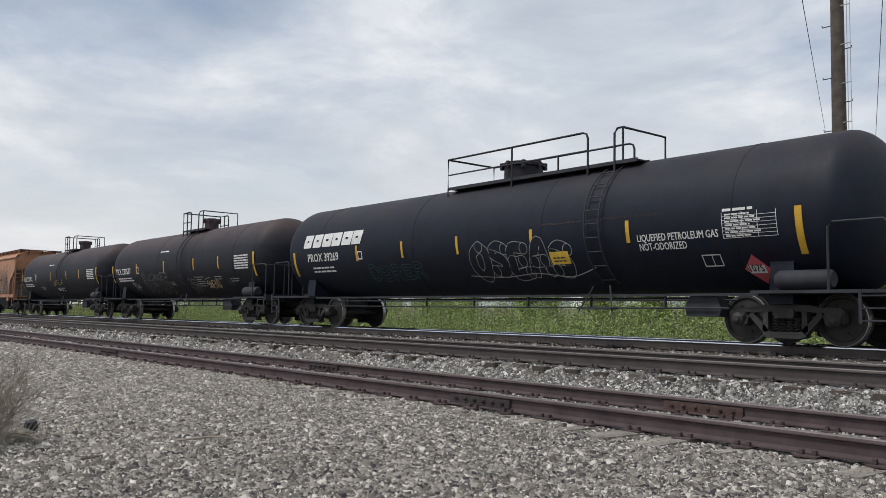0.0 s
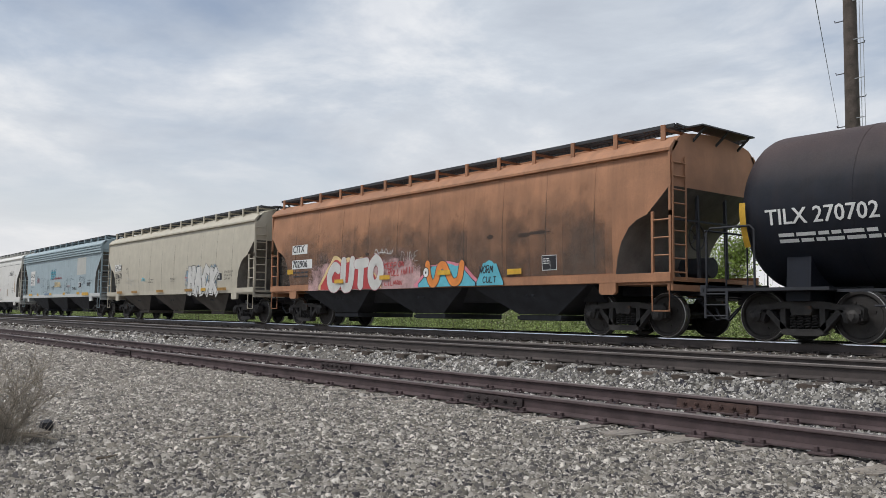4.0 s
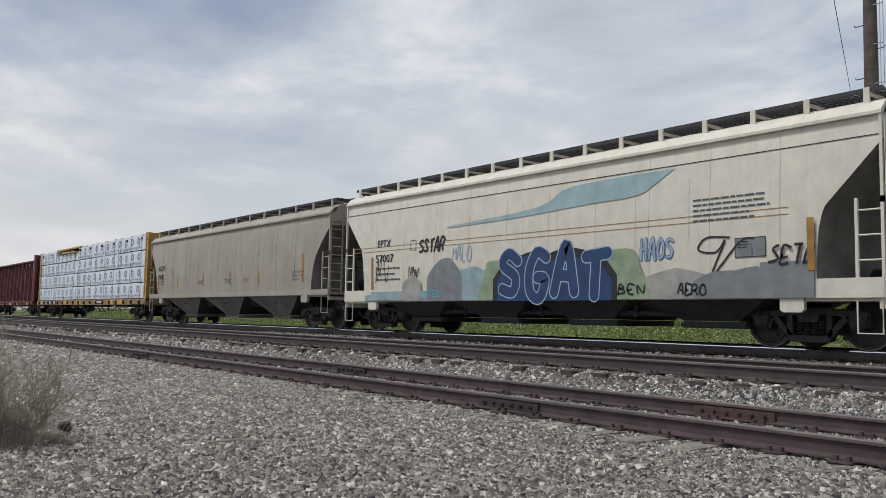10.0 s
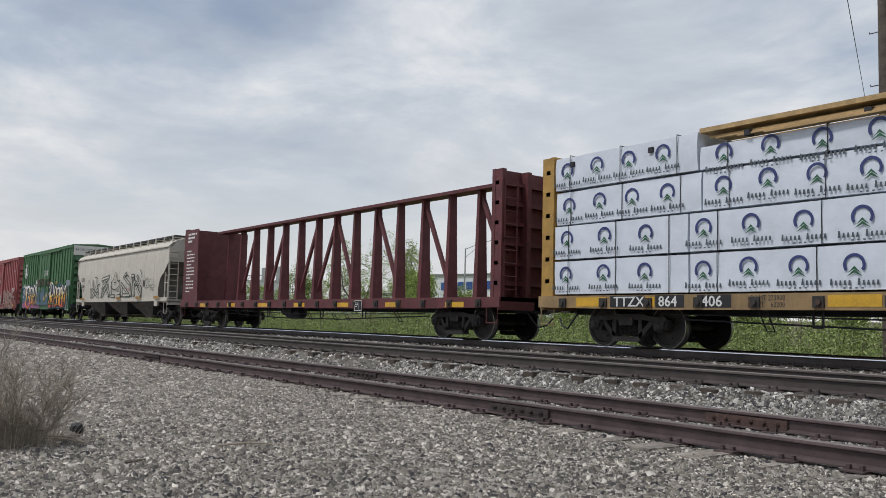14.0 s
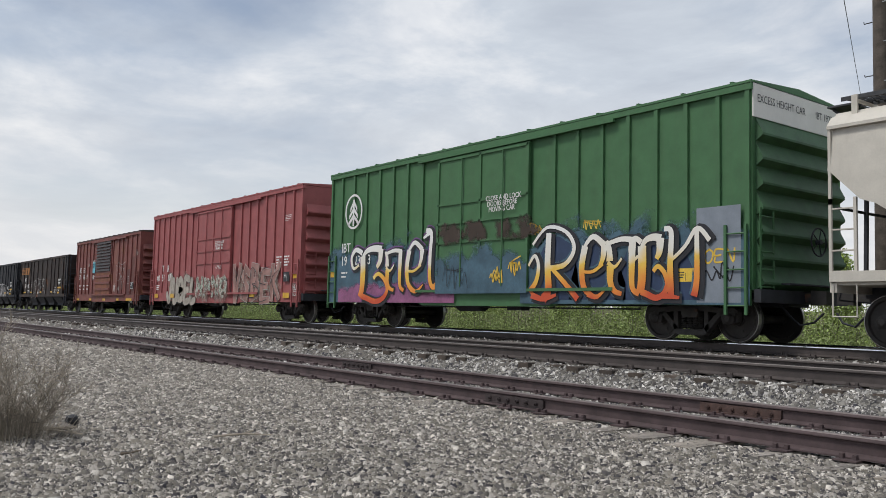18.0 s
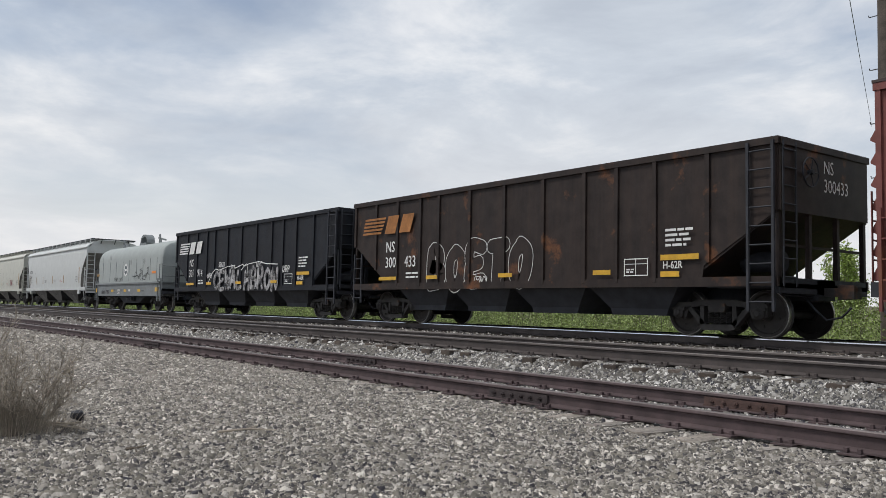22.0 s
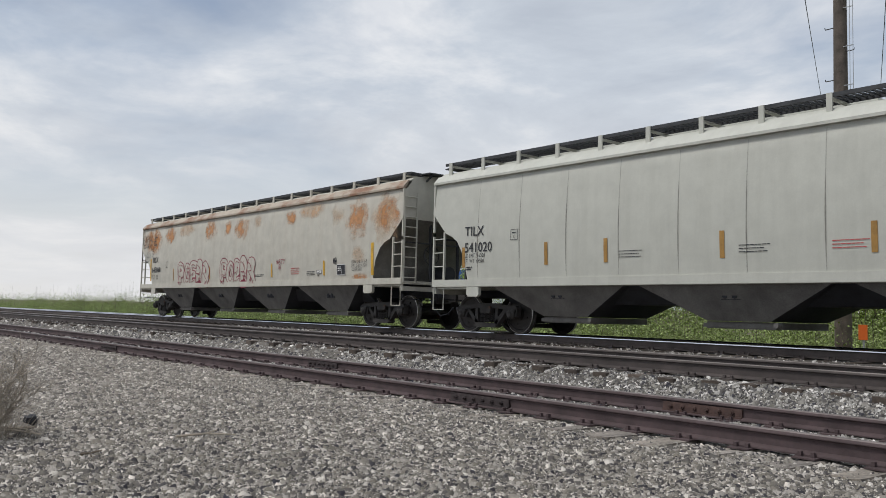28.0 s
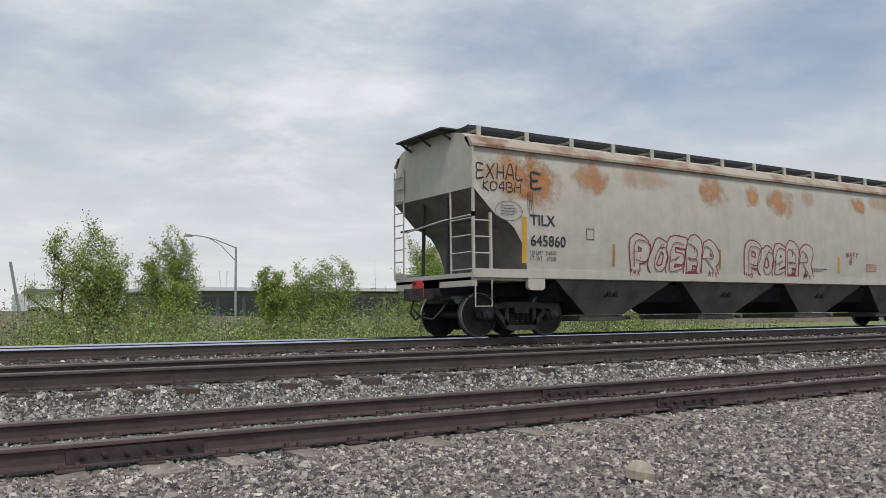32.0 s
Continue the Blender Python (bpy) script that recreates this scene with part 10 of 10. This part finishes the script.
def build_undergrowth():
    n = 2600
    x = np.concatenate([rng.uniform(-75, 30, 2000), rng.uniform(-170, -60, 600)])
    y = np.where(x > -75, rng.uniform(19.2, 30, n), rng.uniform(20, 44, n))
    h = rng.lognormal(0.32, 0.26, n) * np.interp(y, [19, 23, 44], [0.72, 1.0, 1.35])
    h = np.clip(h * np.interp(x, [-75, -30, -11, -6], [1.35, 1.55, 1.5, 1.0]), 0.5, 2.9)
    C, S = [], []
    for a, b, c in zip(x, y, h):
        m = int(56 + 64 * c)
        p = rng.normal(0, 1, (m, 3)) * np.array([0.36, 0.36, 0.0]) * c
        p[:, 2] = c * rng.uniform(0, 1, m) ** 0.8 * np.exp(-0.9 * (p[:, 0] ** 2 + p[:, 1] ** 2) / (c * c * 0.26))
        C.append(p + (a, b, -0.8))
        S.append(np.full(m, 0.066 + 0.05 * (b > 30)))
    tagged(new("undergrowth", raw_mesh("undergrowth", *leaf_quads(np.concatenate(C), np.concatenate(S)), WEED)), "tangled green weeds and low bushes along the railway", "undergrowth", kind="stuff")
    m = 2200
    i = rng.integers(0, n, m)
    p = np.stack([x[i] + rng.normal(0, 0.3, m), y[i] + rng.normal(0, 0.3, m), np.full(m, -0.82)], 1)
    q = p + np.stack([rng.normal(0, 0.16, m), rng.normal(0, 0.16, m), h[i] * rng.uniform(0.6, 1.35, m)], 1)
    tagged(new("dry_stalks", raw_mesh("dry_stalks", *sticks(p, q, np.full(m, 0.008), np.full(m, 0.003)), BARK)), "thin grey-brown stalks among the weeds", "stalks", kind="stuff")
    m = 34000
    p = np.stack([rng.uniform(-70, 30, m), 17.3 + np.abs(rng.normal(0, 1.6, m)), np.zeros(m)], 1)
    p[:, 2] = ground_z(p[:, 1]) - 0.02
    q = p + np.stack([rng.normal(0, 0.07, m), rng.normal(0, 0.07, m), rng.uniform(0.12, 0.42, m)], 1)
    tagged(new("grass", raw_mesh("grass", *sticks(p, q, np.full(m, 0.008), np.full(m, 0.001)), GRASS)), "rough green grass beside the far track", "grass", kind="stuff")
    g = Geo()
    xs = [-4000, -600, -200, -100, -50, 0, 50, 100, 300, 4000]
    ys = [18.6, 24, 60, 78, 140, 600, 4000]
    g.v = [(a, b, float(ground_z(b)) + 0.02) for a in xs for b in ys]
    g.f = [(i * 7 + j, (i + 1) * 7 + j, (i + 1) * 7 + j + 1, i * 7 + j + 1) for i in range(9) for j in range(6)]
    g.m = [0] * len(g.f)
    solid("meadow", g, MEADOW, "rough grassland beyond the tracks", "grass field", kind="structure")


def build_pole():
    pole = thing("utility_pole", "tall weathered wooden utility pole with climbing steps", "utility pole", pose(-9.68, 21, 0))
    g = Geo()
    g.lathe([(0.205, -0.9), (0.20, 1), (0.17, 6), (0.145, 11), (0.13, 15), (0.10, 15.1)], "z", n=18)
    part("shaft", g, POLE_WOOD, pole, smooth=40)
    for i in range(15):
        s = -1 if i % 2 else 1
        z = 3.2 + i * 0.68
        g = Geo()
        g.tube([(s * 0.13, -0.05, z), (s * 0.36, -0.05, z), (s * 0.37, -0.05, z + 0.05)], 0.014, 5)
        part("climbing_step", g, IRON, pole)
    g = Geo()
    for dx in (0.28, 0.36):
        g.tube([(dx, -0.1, 3.0), (dx, -0.1, 15)], 0.008, 5)
    for k in range(12):
        g.beam((0.12, -0.1, 3.4 + k), (0.37, -0.1, 3.4 + k), 0.02, 0.02)
    part("riser_cable", g, GALV, pole)
    for a, b, nm in (((-20.2, 40, 16.85), (-57.2, 120, 27.5), "left"), ((-16.2, 40, 16.8), (-67.9, 160, 21.1), "right")):
        a, b = Vector(a), Vector(b)
        d = (b - a)
        g = Geo()
        g.tube([a - d * 0.8, a - d * 0.4, a, a + d * 0.5, b], 0.02, 4)
        solid("overhead_cable", g, UNDER, "thin dark overhead cable crossing the sky", "cable")
    sign = thing("marker_post", "small orange cable marker on a short post", "marker post", pose(-8.75, 20, -0.78))
    g = Geo()
    g.tube([(0, 0, 0), (0, 0, 0.85)], 0.03, 8)
    part("post", g, GALV, sign)
    g = Geo()
    g.box(-0.1, 0.1, -0.05, -0.03, 0.85, 1.2)
    part("plate", g, SAFETY_ORANGE, sign)


def street_lamp(x, y, z0, top, arms, rise=1.1):
    lamp = thing("street_lamp", "grey steel street lamp with a curved arm", "street lamp", pose(x, y, z0), group="street lamps")
    h = top - z0
    g = Geo()
    g.lathe([(0.14, 0), (0.13, 1), (0.09, h - (1.5 if len(arms) == 2 and top < 16 else 0))], "z", n=12)
    part("mast", g, GALV, lamp, smooth=40)
    for a in arms:
        g = Geo()
        n = 8
        fork = len(arms) == 2 and top < 16
        pts = [(a * k / n * 0.62, 0, h - 1.8 + 2.6 * k / n - 0.4 * (k / n) ** 4) for k in range(n + 1)] if fork else [(a * k / n, 0, h - 0.1 + rise * math.sin(k / n * math.pi / 2)) for k in range(n + 1)]
        g.tube(pts, 0.05, 6)
        if not fork:
            g.tube([(0, 0, h - 1.3), (a * 0.35, 0, h - 0.2 + rise * 0.3), (a * 0.62, 0, h - 0.1 + rise * 0.82)], 0.035, 6)
        arm = part("arm", g, GALV, lamp, smooth=60)
        g = Geo()
        s = 1 if a > 0 else -1
        a = a * 0.62 if fork else a
        g.slab([(a, h + rise - 0.25), (a + s * 0.75, h + rise - 0.28), (a + s * 0.7, h + rise - 0.08), (a + s * 0.15, h + rise)], -0.16, 0.16)
        part("lantern", g, GALV, arm)


def parked_car(x, y, z, paint_mat, label, rz=0):
    car = thing("car", label, "car", pose(x, y, z, 0, 0, rz), group="cars on the road")
    g = Geo()
    lower = [(-2.2, 0.35), (-2.25, 0.75), (-1.9, 0.9), (-1.1, 0.95), (1.0, 0.95), (2.0, 0.78), (2.25, 0.6), (2.2, 0.35)]
    g.slab(lower, -0.85, 0.85)
    part("body", g, paint_mat, car)
    g = Geo()
    g.loft([[(-1.5, -0.8, 0.95), (1.2, -0.8, 0.95), (1.2, 0.8, 0.95), (-1.5, 0.8, 0.95)], [(-0.95, -0.66, 1.40), (0.4, -0.66, 1.40), (0.4, 0.66, 1.40), (-0.95, 0.66, 1.40)]])
    part("window", g, CAR_GLASS, car)
    g = Geo()
    g.loft([[(-1.0, -0.68, 1.39), (0.45, -0.68, 1.39), (0.45, 0.68, 1.39), (-1.0, 0.68, 1.39)], [(-0.8, -0.55, 1.47), (0.25, -0.55, 1.47), (0.25, 0.55, 1.47), (-0.8, 0.55, 1.47)]])
    g.beam((-0.2, -0.76, 0.95), (-0.25, -0.68, 1.4), 0.08, 0.05)
    part("roof", g, paint_mat, car)
    for a in (-1.4, 1.4):
        for s in (-1, 1):
            g = Geo()
            g.lathe([(0.31, -0.1), (0.33, -0.07), (0.33, 0.07), (0.31, 0.1)], "y", (a, s * 0.8, 0.33), 16)
            w = part("wheel", g, RUBBER, car, smooth=40)
            g = Geo()
            g.lathe([(0.2, -0.115), (0.2, 0.115)], "y", (a, s * 0.8, 0.33), 12)
            part("rim", g, GALV, w)


def build_distance():
    # a road on a low bank behind a concrete wall
    top = lambda x: 0.5 if x < -10 else max(-0.45, 0.5 - 0.0119 * (x + 10))
    crest = lambda x: top(x) + 0.25 + 0.65 * min(1, max(0, (40 - x) / 30))
    xs = [-400, -150, -60, -10, 10, 30, 40, 50, 70, 120, 300]
    g = Geo()
    g.loft([[(x, 82, -1.5), (x, 82, top(x) - 0.05), (x, 95, top(x) - 0.05), (x, 95, -1.5)] for x in xs])
    solid("road", g, ASPHALT, "grey road on a low bank beyond the trees", "road", kind="structure")
    g = Geo()
    g.loft([[(x, 81.6, -1.5), (x, 81.6, crest(x)), (x, 81.9, crest(x)), (x, 81.9, -1.5)] for x in xs])
    solid("retaining_wall", g, CONCRETE, "long low concrete wall along the road", "wall", kind="structure")
    for x, m, lab in ((87.4, mat("car_red", (0.33, 0.02, 0.03), 0.3, var=0.05, bump=0.0), "red saloon car on the road"), (133.9, mat("car_silver", (0.5, 0.52, 0.54), 0.3, var=0.05, bump=0.0), "silver car on the road"),
                      (10.8, mat("car_white", (0.65, 0.65, 0.64), 0.3, var=0.05, bump=0.0), "white car on the road"), (95.5, MATS["car_silver"], "silver car on the road"), (-2.5, MATS["car_white"], "white car on the road")):
        parked_car(x, 88, top(x) - 0.05, m, lab)
    for x, t, arms in ((25.2, 6.9, (-4.0,)), (-25.4, 14.5, (-2.2, 2.2)), (-38.1, 5.3, (-2.6,)), (-93.6, 11.0, (8.0,)), (-205.6, 14.2, (18.0,)), (-183, 10.9, (-8.0, 8.0)), (-130, 11, (4.0,))):
        street_lamp(x, 75, -0.8, t, arms, 1.0 if t < 12 else 2.6)
    # white hangar with a blue name
    h = thing("hangar", "large white airport hangar with blue lettering", "building", pose(0, 300, -1))
    g = Geo()
    g.loft([[(-418, 0, 0), (-418, 0, 29), (-418, 60, 29), (-418, 60, 0)], [(-318, 0, 0), (-318, 0, 27), (-318, 60, 27), (-318, 60, 0)]])
    part("wall", g, HANGAR, h)
    g = Geo()
    g.loft([[(-420, -1, 29), (-420, -1, 30), (-420, 61, 30), (-420, 61, 29)], [(-316, -1, 27), (-316, -1, 28), (-316, 61, 28), (-316, 61, 27)]])
    part("roof", g, SLATE, h)
    for i in range(6):
        x = -396 + i * 7.9
        g = Geo()
        g.box(x, x + 5.2, -0.5, -0.3, 20.0, 24.5)
        part("sign_block", g, SIGN_BLUE, h, "blue name as plain blocks")
    g = Geo()
    g.box(-346, -335, -0.5, -0.3, 17.5, 25)
    part("sign_panel", g, SIGN_BLUE, h, "blue emblem panel")
    for i in range(4):
        g = Geo()
        g.box(-410 + i * 22, -396 + i * 22, -0.4, -0.2, 0.5, 9)
        part("door", g, SLATE, h)
    # control tower
    t = thing("control_tower", "pale airport control tower with a dark glazed cab", "tower", pose(-372.5, 400, -1))
    g = Geo()
    g.lathe([(5.5, 0), (4.6, 10), (4.4, 40), (6.2, 45)], "z", n=16)
    part("shaft", g, HANGAR, t, smooth=30)
    g = Geo()
    g.lathe([(6.4, 45), (7.0, 46), (7.6, 50.5), (7.4, 50.6)], "z", n=12)
    part("cab", g, GLAZING, t)
    g = Geo()
    g.lathe([(7.8, 50.6), (7.8, 52), (3, 52.6), (2.5, 54), (0.4, 54.4)], "z", n=12)
    part("roof", g, HANGAR, t)
    for z in (30, 34, 38):
        g = Geo()
        g.lathe([(4.6, z), (5.1, z + 0.3), (5.1, z + 1.6), (4.6, z + 1.9)], "z", n=16)
        part("ring", g, SLATE, t)
    # long terminal
    b = thing("terminal", "long low grey terminal with a flat roof and glazed front", "building", pose(0, 240, -1))
    g = Geo()
    g.box(58, 190, 0, 40, 0, 9.0)
    part("wall", g, SLATE, b)
    g = Geo()
    g.slab([(54, 9.0), (196, 9.6), (196, 10.6), (54, 10.0)], -4, 42)
    part("roof", g, HANGAR, b)
    for i in range(16):
        g = Geo()
        x = 60 + i * 7.8
        g.box(x, x + 6.6, -0.2, 0.1, 1.5, 7.4)
        part("window", g, GLAZING, b)
    for x in (72, 80, 118):
        g = Geo()
        g.tube([(x, 10, 0), (x - 1.4, 10, 15.5)], 0.22, 5)
        g.tube([(x, 10, 0), (x + 1.0, 10, 15.5)], 0.22, 5)
        part("mast", g, HANGAR, b)
    o = thing("annex", "small pale airport building with a leaning mast", "building", pose(26, 240, -1))
    g = Geo()
    g.box(-3, 6, 0, 12, 0, 8)
    part("wall", g, HANGAR, o)
    g = Geo()
    g.slab([(-1, 8), (7.5, 8), (8, 9.2), (-0.5, 9.2)], -1, 13)
    part("roof", g, SLATE, o)
    g = Geo()
    g.tube([(-2, -3, 0), (-5, -3, 16)], 0.4, 6)
    part("mast", g, GALV, o)
    o = thing("office_block", "distant pale office block", "building", pose(-200, 260, -1))
    g = Geo()
    g.box(-18, 17, 0, 20, 0, 17.6)
    part("wall", g, HANGAR, o)
    for i in range(3):
        g = Geo()
        g.box(-17, 16, -0.2, 0.1, 4 + i * 4.4, 6 + i * 4.4)
        part("window", g, GLAZING, o)
    o = thing("yellow_building", "distant yellow building with window bands", "building", pose(160, 240, -1))
    g = Geo()
    g.box(0, 60, 0, 25, 0, 26)
    part("wall", g, BEIGE, o)
    for i in range(4):
        g = Geo()
        g.box(1, 59, -0.2, 0.1, 5 + i * 5, 7.6 + i * 5)
        part("window", g, GLAZING, o)
    s = thing("sign_gantry", "steel sign gantry over the road", "gantry", pose(-198, 90, -1))
    for x in (-25, 25):
        g = Geo()
        g.tube([(x, 0, 0), (x, 0, 13)], 0.28, 8)
        part("post", g, GALV, s)
    for z in (11.3, 12.6):
        g = Geo()
        g.beam((-25, 0, z), (25, 0, z - 1.4), 0.22, 0.22)
        part("beam", g, GALV, s)
    for k in range(12):
        g = Geo()
        x = -25 + k * 50 / 12
        g.beam((x, 0, 11.3 - 0.028 * (x + 25)), (x + 50 / 12, 0, 12.6 - 0.028 * (x + 29)), 0.1, 0.1)
        part("lattice_bar", g, GALV, s)
    for x in (6, 14):
        g = Geo()
        g.box(x, x + 5, -0.4, -0.2, 10.2, 13.6)
        part("sign_board", g, GALV, s, "back of a road sign")
    # low white sheds further along the line
    for x, y, w, hh in ((-585, 250, 70, 27), (-520, 330, 90, 20), (-250, 330, 40, 18)):
        o = thing("shed", "distant white industrial shed", "building", pose(x, y, -1), group="distant sheds")
        g = Geo()
        g.box(-w / 2, w / 2, 0, 30, 0, hh)
        part("wall", g, HANGAR, o)
        g = Geo()
        g.slab([(-w / 2 - 1, hh), (w / 2 + 1, hh), (0, hh + 2)], -1, 31)
        part("roof", g, SLATE, o)


def build_near_plants():
    r = np.random.default_rng(5)
    P, Q, R0, R1 = [], [], [], []

    def twig(p, d, length, rad, level):
        steps = 6 if level == 0 else 4
        for i in range(steps):
            d = d + r.normal(0, 0.10, 3)
            d[2] += 0.04
            d = d / np.linalg.norm(d)
            q = p + d * length / steps
            P.append(p), Q.append(q), R0.append(rad * (1 - i / steps * 0.8)), R1.append(rad * (1 - (i + 1) / steps * 0.8))
            if level < 3 and (i or level):
                for _ in range(2 if level < 2 else 1):
                    k = d * 0.7 + r.normal(0, 0.55, 3)
                    k[2] = abs(k[2]) * 0.8 + 0.15
                    twig(q, k / np.linalg.norm(k), length * r.uniform(0.32, 0.55), rad * 0.5, level + 1)
            p = q

    for _ in range(13):
        t = r.uniform(0, 2 * math.pi)
        k = r.uniform(0.1, 1.25)
        twig(np.array([0.12 * math.cos(t), 0.12 * math.sin(t), -0.05]), np.array([k * math.cos(t), k * math.sin(t), 1.0]) / math.hypot(k, 1), r.uniform(0.5, 0.8) / (1 + 0.3 * k), 0.007, 0)
    bush = thing("dry_bush", "leafless grey-brown dry bush on the gravel", "bush", pose(-7.42, 1.36, -0.62))
    part("brushwood", raw_mesh("brushwood", *sticks(np.array(P), np.array(Q), np.array(R0) + 0.0006, np.array(R1) + 0.0005), DRY), None, bush)
    m = 1500
    t, rad = r.uniform(0, 2 * math.pi, m), np.abs(r.normal(0, 0.23, m))
    p = np.stack([rad * np.cos(t), rad * np.sin(t), np.zeros(m)], 1)
    q = p + np.stack([np.cos(t) * r.uniform(0, 0.12, m), np.sin(t) * r.uniform(0, 0.12, m), r.uniform(0.05, 0.38, m) * np.exp(-rad * 1.5)], 1)
    part("dead_grass", raw_mesh("dead_grass", *sticks(p, q, np.full(m, 0.0025), np.full(m, 0.001)), DRY), None, bush)
    g = Geo()
    g.lathe([(0.01, 0), (0.05, 0.01), (0.06, 0.05), (0.045, 0.09), (0.01, 0.1)], "z", n=7)
    solid("black_lump", g, P_BLACK, "small black lump lying on the gravel", "lump", pose(-7.86, 1.97, -0.61, 8, 12, 0))
    for i, (x, y, rz, ln) in enumerate(((-7.4, 1.75, 20, 0.5), (-7.3, 1.68, 35, 0.6), (-6.4, 2.9, 70, 0.45), (-5.95, 1.85, 10, 0.16))):
        g = Geo()
        g.tube([(-ln / 2, 0, 0), (0, 0.02, 0.015), (ln / 2, -0.01, 0.005)], 0.011, 5, r1=0.005)
        g.tube([(0, 0.02, 0.015), (ln * 0.2, 0.09, 0.03)], 0.006, 4)
        solid("twig", g, DRY if i < 3 else BARK, "dry broken twig on the gravel", "twig", pose(x, y, -0.575, 0, 0, rz), group="twigs")
    g = Geo()
    g.lathe([(0.02, -0.02), (0.09, 0), (0.10, 0.05), (0.06, 0.11), (0.01, 0.12)], "z", n=8)
    solid("pale_rock", g, mat("pale_rock_stone", (0.40, 0.36, 0.28), 0.9, var=0.25, scale=8), "pale buff rock lying on the gravel", "rock", pose(4.11, 3.93, -0.6, 6, 10, 30), smooth=0)


def build_surroundings():
    build_undergrowth()
    build_trees()
    build_pole()
    build_distance()
    build_near_plants()


# ---- what moves ----
def motions():
    times = [0.5 * k for k in range(65)]
    for car, at in CARS:
        walk(car, [(t, pose(at + travelled(t), AXIS_Y, 0)) for t in times])
    # wheels roll without slipping; all turn alike
    first = SPINNING[0]
    rows = []
    for k in range(32 * FPS + 1):
        a = travelled(k / FPS) / WHEEL_R
        rows.append((k / FPS, Matrix.Rotation(a % (2 * math.pi), 4, "Y")))
    walk(first, rows)
    act, slot = first.animation_data.action, first.animation_data.action_slot
    for w in SPINNING[1:]:
        w.rotation_mode = "QUATERNION"
        w.animation_data_create()
        w.animation_data.action = act
        w.animation_data.action_slot = slot


build_ground()
build_tracks()
build_train()
build_surroundings()
build_stones()
motions()
